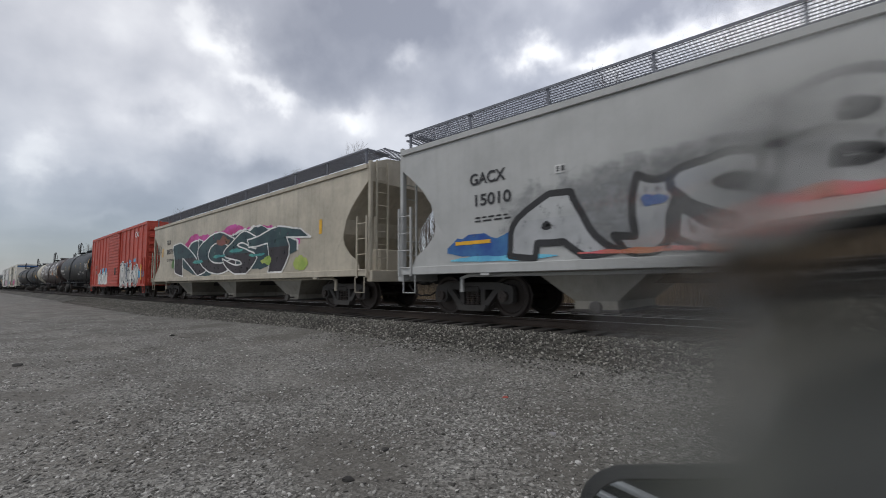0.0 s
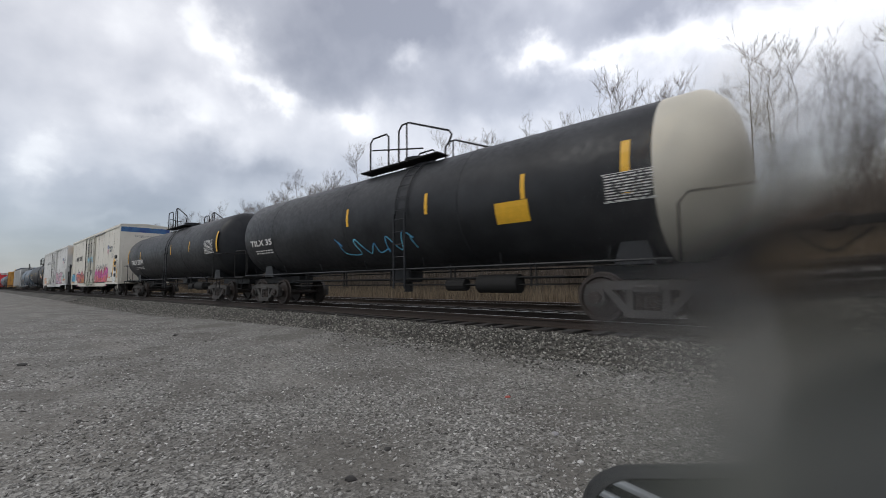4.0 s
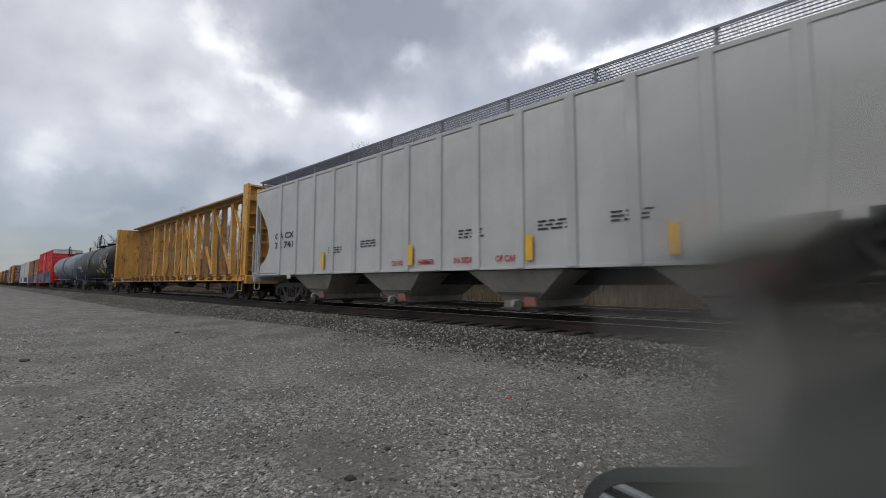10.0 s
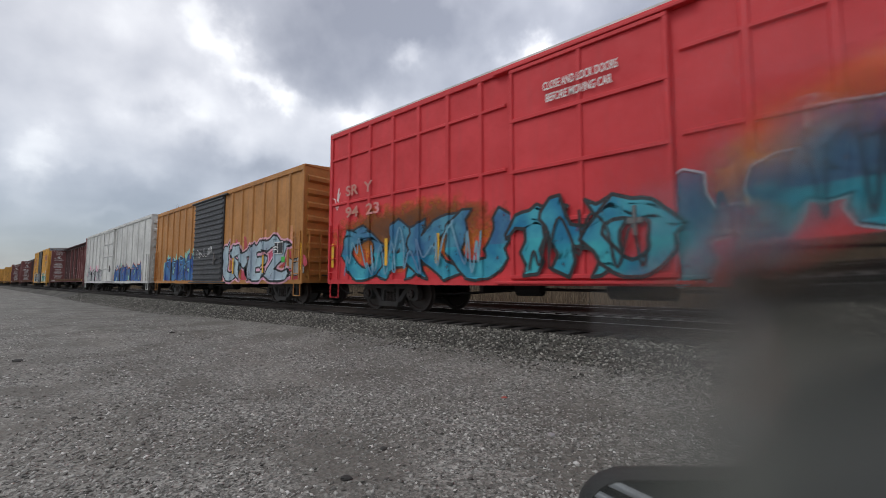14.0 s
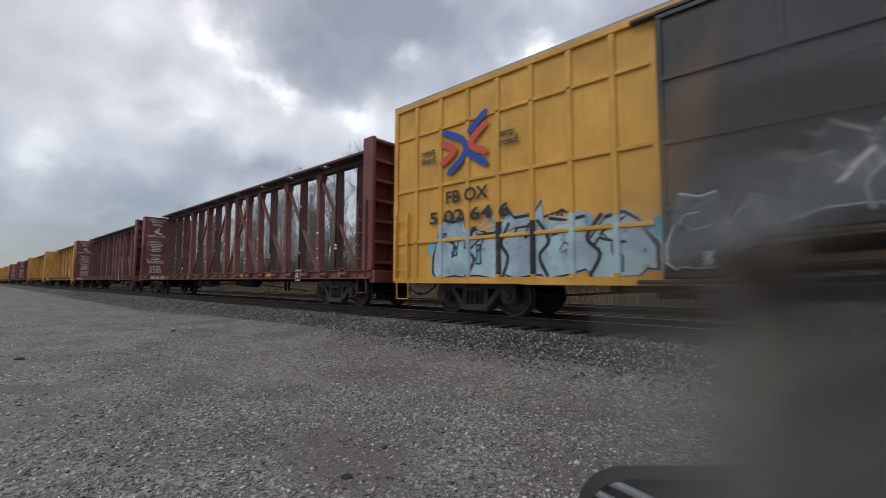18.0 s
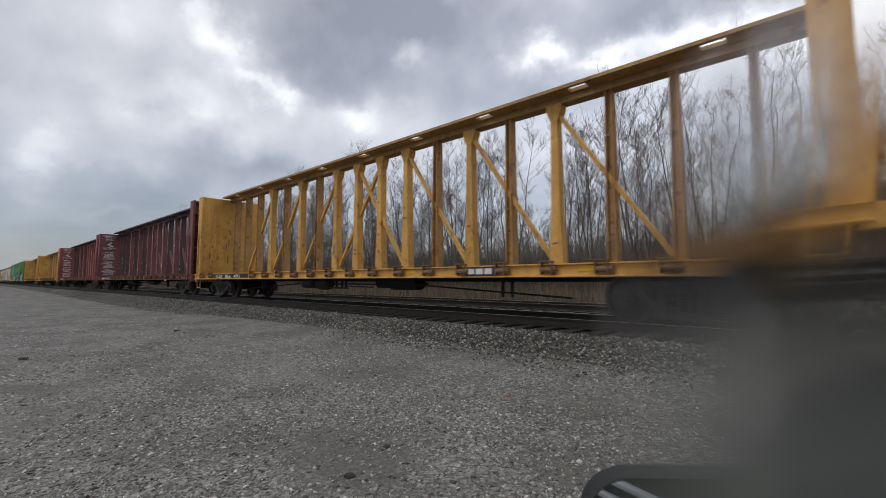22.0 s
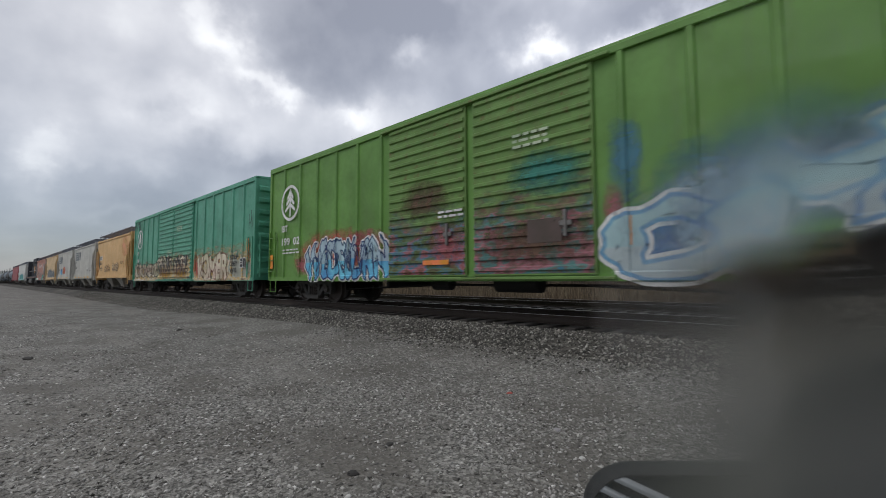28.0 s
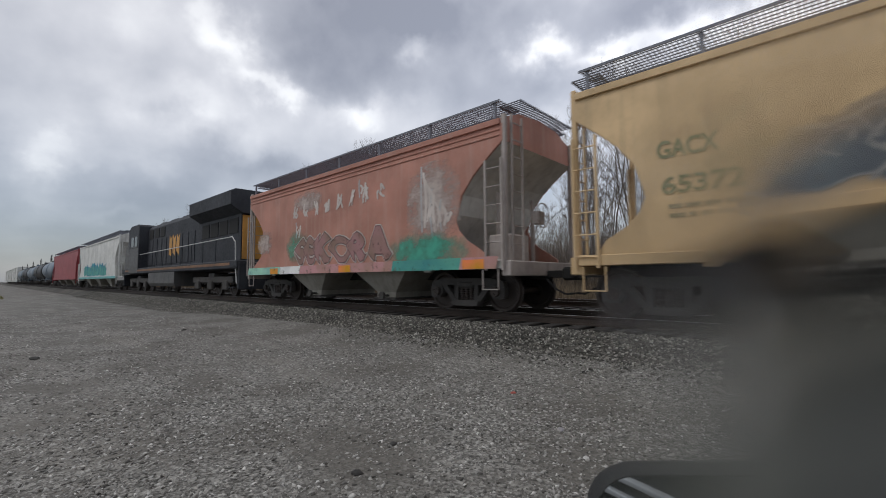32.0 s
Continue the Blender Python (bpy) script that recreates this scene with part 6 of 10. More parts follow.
# ---- centre-beam lumber flats ----
def centerbeam(name, label, L, mat, pale, style=0, H=4.86, chord_mat=None, post_mat=None):
    car = new_car(name, label, "flat car")
    h, w = L / 2, 2.86
    y = w / 2
    rusty = paint("winch_rust", (0.21, 0.115, 0.06), 0.6, 0.5, 0.8, (0.10, 0.065, 0.045))
    deck = plain("deck_worn_steel", (0.06, 0.05, 0.045), 0.8)
    part("deck", Shape().cbox(-h, h, -y + 0.06, y - 0.06, 0.99, 1.065, 0.01), deck, car, "worn steel deck")
    for k in (-1, 1):
        part("side_sill", cached(("cb_sill", L), lambda: Shape().prism([(0.0, 0.82), (-0.10, 0.835), (-0.10, 0.86), (-0.03, 0.875), (-0.03, 1.045), (-0.10, 1.06), (-0.10, 1.085), (0.0, 1.085)], -h, h), mat), mat, car, "channel side sill", at(0, k * y, 0, 0 if k < 0 else 180))
        for x in np.arange(-h + 1.15, h - 0.9, 1.05):
            if -h + 2.3 < x < -h + 6.2 and k < 0:
                continue
            part("winch", cached("winch", lambda: Shape().box(-0.12, -0.10, -0.13, -0.02, 0.88, 1.12).box(0.10, 0.12, -0.13, -0.02, 0.88, 1.12).tube([(-0.14, -0.08, 0.97), (0.20, -0.08, 0.97)], 0.025, 6).tube([(-0.10, -0.08, 0.97), (0.10, -0.08, 0.97)], 0.05, 8).box(-0.18, 0.10, -0.13, 0.02, 1.12, 1.14).tube([(0.15, -0.08, 0.97), (0.19, -0.08, 0.97)], 0.07, 8), rusty), rusty, car, "strap winch on the sill", at(float(x), k * (y + 0.03), 0, 0 if k < 0 else 180))
    part("center_sill", Shape().cbox(-h, h, -0.30, 0.30, 0.74, 1.0, 0.03), BLACK(), car)
    for x in np.linspace(-h + 4.8, h - 4.8, 5):
        part("cross_bearer", cached("cross_bearer", lambda: Shape().box(-0.04, 0.04, -y + 0.1, y - 0.1, 0.78, 1.0), BLACK()), None, car, "", at(float(x)))
    rods = Shape()
    rods.tube([(-h + 4.2, -0.8, 0.42), (-3.0, -0.8, 0.66), (3.0, -0.8, 0.66), (h - 4.2, -0.8, 0.42)], 0.022, 5)
    for x in (-h * 0.5, h * 0.5):
        rods.box(x - 0.03, x + 0.03, -0.84, -0.78, 0.40, 0.85).box(x + 0.22, x + 0.27, -0.84, -0.78, 0.40, 0.85)
    part("brake_rigging", rods, BLACK(), car)
    underframe_bits(car, h * 0.5)
    gear = Shape().cbox(-2.3, -1.58, -1.15, -0.65, 0.52, 0.84, 0.08).tube([(-1.52, -0.95, 0.66), (-1.42, -0.95, 0.66), (-0.82, -0.95, 0.66), (-0.72, -0.95, 0.66)], [0.1, 0.19, 0.19, 0.1], 10)
    part("brake_valve_box", gear, BLACK(), car, "black brake valve and air tank")
    hangers = Shape()
    for x in (-0.5, -0.25, 0.05, 0.25):
        hangers.box(x, x + 0.04, -1.12, -1.06, 0.52, 0.86)
    hangers.tube([(-0.85, -1.09, 0.54), (0.4, -1.09, 0.54)], 0.025, 6).tube([(0.3, -1.09, 0.6), (1.6, -1.09, 0.58)], 0.018, 5)
    part("slack_adjuster", hangers, BLACK(), car, "hanging brake rods")
    # the truss along the middle
    C = H + 0.12
    top_mat = chord_mat or mat
    chord = part("top_chord", Shape().prism([(-0.12, C - 0.22), (-0.12, C), (0.12, C), (0.12, C - 0.22)], -h + 0.45, h - 0.45), top_mat, car, "top chord of the truss")
    for k in (-1, 1):
        s = Shape()
        ya, yb = sorted((k * 0.121, k * 0.50))
        ends = [-h + 0.45] + [v for q in range(-4, 5) for v in (2.49 * q - 0.2, 2.49 * q + 0.2)] * (style != 1) + [h - 0.45]
        edge, inner = sorted((k * 0.42, k * 0.50)), sorted((k * 0.121, k * 0.20))
        for i in range(len(ends) - 1):
            for u in ((ya, yb),) if i % 2 == 0 else (edge, inner):
                s.box(ends[i], ends[i + 1], u[0], u[1], C - 0.075, C - 0.002)
        part("chord_flange", s, top_mat, chord, "flange with slotted holes")
    # posts stand symmetrically about a crossed bay; every second one is a narrow open channel, painted darker for the
    # shade in it
    step = (L - 2.35) / 17
    spots = [step * (k + 0.5) for k in range(-9, 9)]
    tops = [step * q for q in (-0.5, 1.5, 3.5, 5.5)]

    def channel():
        s = Shape().prism([(-0.07, 1.03), (0.07, 1.03), (0.045, C - 0.2), (-0.045, C - 0.2)], -0.03, 0.03, "y")
        for q in (-1, 1):
            s.prism([(q * 0.105, 1.03), (q * 0.08, 1.03), (q * 0.045, C - 0.2), (q * 0.065, C - 0.2)], -0.13, 0.13, "y")
        return s

    post = cached(("post", H), channel, post_mat or mat)
    wide = cached(("post_wide", H), lambda: Shape().prism([(-0.17, 1.03), (0.17, 1.03), (0.10, 2.5), (0.075, C - 0.2), (-0.075, C - 0.2), (-0.10, 2.5)], -0.12, 0.12, "y"), mat)
    for x in spots:
        heavy = any(abs(abs(x) - abs(t)) < 0.1 for t in tops)
        part("post", wide if heavy else post, mat if heavy else post_mat or mat, car, "" if heavy else "open channel post, its hollow's shade put into darker paint", at(x))
    diag = cached(("brace", round(step, 3), H), lambda: Shape().loft([[(x0 + dx, dy, z0) for dx, dy in ((-0.055, -0.05), (0.055, -0.05), (0.055, 0.05), (-0.055, 0.05))] for x0, z0 in ((-2 * step, 1.06), (0.0, C - 0.32))]), mat)
    back = cached(("brace_back", round(step, 3), H), lambda: Shape().loft([[(x0 + dx, dy, z0) for dx, dy in ((-0.055, -0.05), (0.055, -0.05), (0.055, 0.05), (-0.055, 0.05))] for x0, z0 in ((2 * step, 1.06), (0.0, C - 0.32))]), mat)
    plate_shape = cached("gusset_plate", lambda: Shape().prism([(-0.19, 0), (0.19, 0), (0.19, -0.12), (0.09, -0.38), (-0.09, -0.38), (-0.19, -0.12)], -0.125, 0.125, "y"), mat)
    for t in tops:
        part("brace", back, mat, car, "diagonal brace", at(t, -0.02))
        part("brace", diag, mat, car, "diagonal brace", at(-t, 0.03))
        for q in {t, -t}:
            part("gusset", plate_shape, mat, car, "", at(q, 0, C - 0.2))
    # bulkheads with ribbed backs, and a sheet that closes the first bay
    for k in (-1, 1):
        b = part("bulkhead", cached(("bulkhead", H, w), lambda: Shape().cbox(-0.10, -0.03, -w / 2 + 0.12, w / 2 - 0.12, 1.03, H, 0.015), mat), mat, car, "steel end bulkhead", at(k * (h - 0.34), 0, 0, 0 if k > 0 else 180))
        for q in (-1, 1):
            part("bulkhead_post", cached(("bulk_post", H), lambda: Shape().cbox(-0.12, 0.34, -0.06, 0.06, 0.95, H, 0.02), mat), mat, b, "", at(0, q * (w / 2 - 0.06)))
        rib = cached(("bulk_rib", w), lambda: Shape().cbox(-0.03, 0.28, -w / 2 + 0.12, w / 2 - 0.12, -0.05, 0.03, 0.01), mat)
        for i in range(7):
            part("bulkhead_rib", rib, mat, b, "", at(0, 0, 1.3 + (H - 1.35) * i / 6))
        for yy in (-0.45, 0.45):
            part("bulkhead_stile", cached(("stile", H), lambda: Shape().cbox(-0.03, 0.22, -0.05, 0.05, 1.1, H, 0.01), mat), mat, b, "", at(0, yy))
        ladder(car, k * (h - 0.42), -y - 0.03, 0.85, 2.2, 0.36, 6, mat)
        stirrup(car, k * (h - 0.42), -y, 0.86, mat)
        part("end_sill", cached(("cb_end", w), lambda: Shape().cbox(-0.1, 0.14, -w / 2, w / 2, 0.72, 1.06, 0.02), mat), mat, car, "", at(k * h))
    brake_wheel(car, h + 0.1, 0.6, 2.0, mat, 0)
    # stencils on the inner face of the rear bulkhead
    rng = random.Random(int(L * 100) + style)
    xf = -h + 0.34 + 0.105
    for ya, yb in ((-y + 0.2, -0.2), (0.2, y - 0.2)) if style == 0 else ():
        mid, wide_by = (ya + yb) / 2, yb - ya
        for words, z, size, share in (("LOADING & UNLOADING", H - 0.22, 0.09, 0.95), ("INSTRUCTIONS", H - 0.36, 0.09, 0.66), ("WARNING", H - 0.56, 0.12, 0.56), ("CAR MAY FALL OVER", H - 1.28, 0.10, 0.95), ("SAFETY FIRST", H - 1.66, 0.09, 0.62), ("WARNING", H - 2.52, 0.12, 0.6), ("BETWEEN", 1.42, 0.10, 0.6), ("BULKHEADS", 1.28, 0.10, 0.68)):
            lettering(car, words, xf, z, size, pale, mid - wide_by * share / 2, 0.0, "stencilled loading rules", 0.0, xf + wide_by * share, 90)
        s = Shape()
        # a stack that tips over, then rows of print too small to read, and long scratches
        for u, z, ww, hh in ((0.02, H - 1.08, 0.3, 0.05), (-0.16, H - 0.98, 0.28, 0.06), (-0.06, H - 0.88, 0.16, 0.08), (0.08, H - 0.80, 0.10, 0.08)):
            s.add([(xf, mid + u, z), (xf, mid + u + ww, z - 0.05), (xf, mid + u + ww - 0.05, z + hh), (xf, mid + u - 0.04, z + hh + 0.03)], [(0, 1, 2, 3)])
        for z0, rows in ((H - 1.80, 5), (H - 2.66, 4), (1.66, 2)):
            for r in range(rows):
                half = wide_by / 2 * rng.uniform(0.4, 0.95)
                yy = mid - half
                while yy < mid + half - 0.04:
                    ww = min(rng.uniform(0.04, 0.16), mid + half - yy)
                    s.add([(xf, yy, z0 - 0.105 * r), (xf, yy + ww, z0 - 0.105 * r), (xf, yy + ww, z0 - 0.105 * r + 0.055), (xf, yy, z0 - 0.105 * r + 0.055)], [(0, 1, 2, 3)])
                    yy += ww + 0.03
        for k in range(9):
            yy, z, ww, dz = rng.uniform(ya - 0.1, yb - 0.2), rng.uniform(1.7, H - 0.9), rng.uniform(0.1, 0.6), rng.uniform(-0.12, 0.04)
            s.add([(xf + 0.001, yy, z), (xf + 0.001, yy + ww, z + dz), (xf + 0.001, yy + ww, z + dz + 0.02), (xf + 0.001, yy, z + 0.035)], [(0, 1, 2, 3)])
        tagged(part("stencil_print", s, pale, car), "lines of stencilled loading rules and scratches", kind="stuff")
    if style:
        s = Shape()
        for k in range(16):
            yy, z, hh = rng.uniform(-y + 0.3, y - 0.4), rng.uniform(1.5, 3.4), rng.uniform(0.05, 0.5)
            s.add([(xf, yy, z), (xf, yy + rng.uniform(0.03, 0.07), z), (xf, yy + 0.05, z + hh), (xf, yy + 0.01, z + hh)], [(0, 1, 2, 3)])
        tagged(part("paint_scrape", s, rusty, car), "rusty scrapes on the bulkhead", kind="stuff")
    s = Shape()
    for x in spots:
        for z in (1.55, 1.7, 1.9, 2.1, 2.45, 2.6, 3.1, 3.6):
            z += rng.uniform(-0.22, 0.22)
            if rng.random() < (0.5 if z < 2.5 else 0.3):
                a, b = sorted((rng.uniform(-0.09, 0.0), rng.uniform(0.02, 0.09)))
                s.add([(x + a, -0.126, z), (x + b, -0.126, z + rng.uniform(-0.03, 0.03)), (x + b, -0.126, z + 0.05), (x + a, -0.126, z + 0.05)], [(0, 1, 2, 3)])
    tagged(part("stencil_print", s, pale, car), "scuffed pale marks along the truss", kind="stuff")
    yel = plain("reflector_yellow", (0.74, 0.41, 0.025), 0.5)
    side = flat_side(-y - 0.10)
    for x in np.linspace(-h + 1.3, h - 1.3, 10):
        if -h + 2.2 < x < -h + 6.4:
            continue
        patch("reflector", car, side, float(x) - 0.2, float(x) + 0.2, 0.93, 1.04, yel, -0.06, "yellow reflective strip")
    truck(car, h - 2.2)
    truck(car, -h + 2.2)
    couplers(car, h)
    car["half"] = h
    return car, side


# ---- diesel locomotive in the middle of the train ----
def locomotive(L):
    dark = paint("loco_dark_blue", (0.012, 0.015, 0.022), 0.25, 0.03, 0.65, (0.03, 0.027, 0.026), 0.08)
    grey = paint("loco_cab_grey", (0.06, 0.06, 0.06), 0.4, 0.05, 0.5)
    gold = paint("loco_gold", (0.52, 0.25, 0.04), 0.4, 0.1, 0.5)
    blk = BLACK()
    car = new_car("locomotive", "dark blue six-axle diesel locomotive with faded gold panels", "locomotive")
    h = L / 2
    part("frame", Shape().cbox(-h + 0.3, h - 0.3, -1.5, 1.5, 1.25, 1.62, 0.04), dark, car, "heavy underframe")
    part("side_stripe", Shape().cbox(-h + 1.2, h - 1.0, -1.512, -1.495, 1.40, 1.52, 0.004), paint("faded_stripe", (0.20, 0.095, 0.04), 0.6, 0.3, 0.6), car, "faded rust-gold sill stripe")
    # cab at the rear (-x), hood, radiator section with wings at +x
    cab = part("cab", Shape().prism([(-h + 2.3, 1.62), (-h + 5.0, 1.62), (-h + 5.0, 4.55), (-h + 4.8, 4.68), (-h + 2.7, 4.68), (-h + 2.0, 4.4)], -1.5, 1.5, "y"), dark, car, "driver's cab")
    part("nose", Shape().prism([(-h + 0.75, 1.2), (-h + 2.35, 1.2), (-h + 2.3, 3.75), (-h + 1.7, 3.6), (-h + 0.95, 2.9)], -1.46, 1.46, "y"), grey, car, "short grey nose")
    glass = plain("cab_glass", (0.02, 0.025, 0.03), 0.08, 0, 0.1)
    for x in (-h + 2.9, -h + 3.9):
        part("cab_window", Shape().cbox(x, x + 0.75, -1.525, -1.49, 3.15, 3.85, 0.01), glass, cab, "dark side window")
        part("window_frame", Shape().box(x - 0.05, x + 0.8, -1.52, -1.50, 3.85, 3.91).box(x - 0.05, x + 0.8, -1.52, -1.50, 3.09, 3.15), grey, cab)
    part("cab_side_panel", Shape().cbox(-h + 2.35, -h + 4.9, -1.515, -1.499, 1.3, 3.05, 0.004), grey, cab, "worn grey cab side")
    hood = part("engine_hood", Shape().prism([(-0.95, 1.62), (0.95, 1.62), (0.95, 4.3), (0.75, 4.55), (-0.75, 4.55), (-0.95, 4.3)], -h + 5.0, h - 6.2), dark, car, "long engine hood")
    for k in range(9):
        x = -h + 5.4 + k * 1.05
        part("hood_door", Shape().cbox(x, x + 0.9, -0.985, -0.945, 1.8, 3.5, 0.01), dark, hood, "hood access door")
    for k in range(3):
        part("air_grille", Shape().cbox(-h + 5.5 + k * 1.3, -h + 6.4 + k * 1.3, -0.985, -0.945, 3.6, 4.22, 0.01), blk, hood, "dark air grille")
    for k in range(3):
        x = -h + 10.1 + 0.72 * k
        part("emblem_block", Shape().prism([(x, 2.35 + 0.1 * k), (x + 0.5, 2.25), (x + 0.62, 3.5), (x + 0.3, 3.3), (x + 0.08, 3.55)], -0.998, -0.986, "y"), gold, hood, "faded gold emblem block")
    for k in range(3):
        part("roof_hatch", Shape().cbox(-h + 6.0 + 2.4 * k, -h + 7.4 + 2.4 * k, -0.5, 0.5, 4.54, 4.72, 0.03), dark, hood, "raised roof hatch")
    rad = part("radiator_section", Shape().prism([(-1.0, 1.62), (1.0, 1.62), (1.0, 3.75), (-1.0, 3.75)], h - 6.2, h - 1.1), dark, car, "radiator section")
    part("radiator_wing", Shape().prism([(-1.0, 3.75), (1.0, 3.75), (1.55, 4.1), (1.55, 4.72), (1.35, 4.82), (-1.35, 4.82), (-1.55, 4.72), (-1.55, 4.1)], h - 6.4, h - 0.9), dark, car, "wide overhanging radiator roof")
    for k in range(4):
        part("radiator_grille", Shape().cbox(h - 6.0 + k * 1.2, h - 5.0 + k * 1.2, -1.03, -0.995, 2.9, 3.6, 0.01), blk, rad, "dark radiator grille")
    part("end_panel", Shape().cbox(h - 1.1, h - 1.06, -0.95, 0.95, 1.7, 3.7, 0.01), gold, car, "gold rear hood end")
    part("fuel_tank", Shape().prism([(-1.4, 0.42), (-1.5, 0.6), (-1.5, 1.25), (1.5, 1.25), (1.5, 0.6), (1.4, 0.42)], -3.2, 2.2), grey, car, "large grey fuel tank")
    rail = Shape()
    rail.tube([(-h + 5.2, -1.45, 2.55), (h - 0.9, -1.45, 2.65), (h - 0.55, -1.45, 2.4), (h - 0.45, -1.45, 1.2), (h - 0.3, -1.45, 0.6)], 0.024, 6)
    part("handrail", rail, plain("handrail_pale", (0.5, 0.5, 0.48), 0.5), car, "pale walkway hand rail")
    for k in range(9):
        x = -h + 5.6 + k * 1.7
        part("stanchion", cached("stanchion", lambda: Shape().tube([(0, 0, 1.6), (0, 0, 2.6)], 0.02, 5), dark), dark, car, "", at(x, -1.45))
    for k in (-1, 1):
        part("pilot", Shape().cbox(-0.05, 0.1, -1.4, 1.4, 0.35, 1.5, 0.03), dark, car, "pilot plate", at(k * (h - 0.35)))
        for i in range(4):
            part("step", cached("loco_step", lambda: Shape().cbox(-0.3, 0.3, -0.12, 0.12, -0.015, 0.015, 0.005), dark), dark, car, "", at(k * (h - 0.7), -1.42, 0.45 + 0.3 * i))
        fr = part("truck_frame", cached("loco_truck", lambda: Shape().cbox(-2.6, 2.6, -1.22, -1.05, 0.62, 0.92, 0.04).cbox(-2.6, 2.6, 1.05, 1.22, 0.62, 0.92, 0.04).cbox(-0.4, 0.4, -1.2, 1.2, 0.6, 1.1, 0.05).cbox(-2.15, -1.55, -1.28, -1.1, 0.3, 0.75, 0.05).cbox(-0.3, 0.3, -1.28, -1.1, 0.3, 0.75, 0.05).cbox(1.55, 2.15, -1.28, -1.1, 0.3, 0.75, 0.05), TRUCK()), None, car, "three-axle truck", at(k * (h - 4.0)))
        for q in (-1.85, 0.0, 1.85):
            w = part("wheelset", cached("wheelset", wheelset_shape, STEEL(), True), None, fr, "steel wheels on an axle", at(q, 0, 0.457))
            WHEELSETS.append((w, car, k * (h - 4.0) + q, q))
    couplers(car, h - 0.3)
    car["half"] = h
    return car


# ---- the train, front to rear ----
TRAIN = []   # car, place of its middle in the train


def couple(car, front, rear):
    TRAIN.append((car, (front + rear) / 2))
    return car


def p_at(t):
    """How far the train has rolled at t seconds."""
    q = (t - 16) / 16
    return 20.878 * (t - 16) - 1.30 * q * q + 1.39 * q ** 3


def cooling_end(car, h):
    """The refrigerating machine on the car's end: a yellow louvred hood over a black grille, tanks below."""
    yellow = paint("cooler_yellow", (0.78, 0.42, 0.02), 0.1, 0.03, 0.4)
    blk = BLACK()
    hood = part("cooler_hood", Shape().prism([(0.0, 4.30), (0.62, 4.38), (0.66, 4.85), (0.45, 5.12), (0.0, 5.16)], -1.15, 1.15, "y"), yellow, car, "yellow cooling-unit hood", at(h))
    for r in range(4):
        for q in range(4):
            part("louvre", cached("hood_louvre", lambda: Shape().cbox(-0.02, 0.02, -0.19, 0.19, -0.03, 0.03, 0.008), blk), blk, hood, "", at(0.655 - 0.03 * r, -0.75 + 0.5 * q, 4.48 + 0.11 * r))
    part("cooler_grille", Shape().prism([(0.0, 3.55), (0.45, 3.62), (0.60, 4.36), (0.0, 4.30)], -1.1, 1.1, "y"), blk, car, "black cooling-unit grille", at(h))
    blue = spray("panel_blue", (0.03, 0.07, 0.20))
    part("warning_panel", Shape().box(-0.62, -0.05, -1.572, -1.566, 4.62, 5.02), blue, car, "dark blue panel with pale print", at(h))
    side = flat_side(-1.572)
    bars(car, side, h - 0.58, 4.88, 0.46, 3, spray("white", (0.72, 0.72, 0.70)), 0.004, 0.04, "rows of pale print", 5)
    part("shelf", Shape().prism([(0.0, 2.62), (0.75, 2.62), (0.75, 2.70), (0.0, 2.74)], -1.2, 1.2, "y"), blk, car, "black shelf over the fuel tank", at(h))
    tank = part("fuel_tank", Shape().cbox(0.15, 1.0, -1.25, 1.25, 1.15, 2.05, 0.06), blk, car, "black fuel tank with pale stencils", at(h))
    bars(tank, flat_side(-1.25), 0.25, 1.85, 0.6, 6, spray("brick_print", (0.42, 0.16, 0.13)), 0.004, 0.035, "lines of small stencilled data", 8)
    for y in (-1.3, 0.6):
        part("exhaust_pipe", Shape().tube([(0.1, y, 1.3), (0.1, y, 3.05), (0.14, y, 3.15)], 0.05, 8), blk, car, "upright pipe", at(h - 0.02))


def end_frame(car, x, way):
    """Black steel platform frame at the car's machine end: posts, cross rails and steps."""
    blk = paint("frame_black", (0.022, 0.021, 0.022), 0.35, 0.05, 0.55, (0.06, 0.055, 0.05))
    frame_ob = part("end_frame", Shape().cbox(0.0, 1.45, -1.5, 1.5, 0.92, 1.04, 0.02), blk, car, "black steel end platform", at(x, 0, 0, 0 if way > 0 else 180))
    for px, tall in ((0.25, 2.35), (1.35, 3.05)):
        for y in (-1.42, 1.42):
            part("frame_post", cached(("frame_post", tall), lambda: Shape().cbox(-0.075, 0.075, -0.06, 0.06, 1.0, tall, 0.012), blk), blk, frame_ob, "", at(px, y))
    for z in (1.95,):
        for y in (-1.42, 1.42):
            part("cross_rail", cached(("frame_rail", z), lambda: Shape().cbox(-0.45, 1.5, -0.05, 0.05, z - 0.10, z + 0.06, 0.012), blk), blk, frame_ob, "", at(0, y))
    for y in (-1.42, 1.42):
        part("hand_rail", Shape().tube([(-0.05, y, 2.95), (0.3, y, 2.85), (1.35, y, 2.45)], 0.024, 6), blk, frame_ob)
        part("hand_rail", Shape().tube([(0.25, y, 1.5), (1.35, y, 1.5)], 0.022, 5), blk, frame_ob)
    for z in (1.35, 1.8, 2.3, 2.75):
        part("end_rail", Shape().tube([(1.35, -1.42, z), (1.35, 1.42, z)], 0.024, 6), blk, frame_ob)
    part("step_frame", Shape().tube([(0.75, -1.46, 0.92), (0.75, -1.46, 0.42), (1.25, -1.46, 0.42), (1.25, -1.46, 0.92)], 0.022, 5), blk, frame_ob, "foot step")


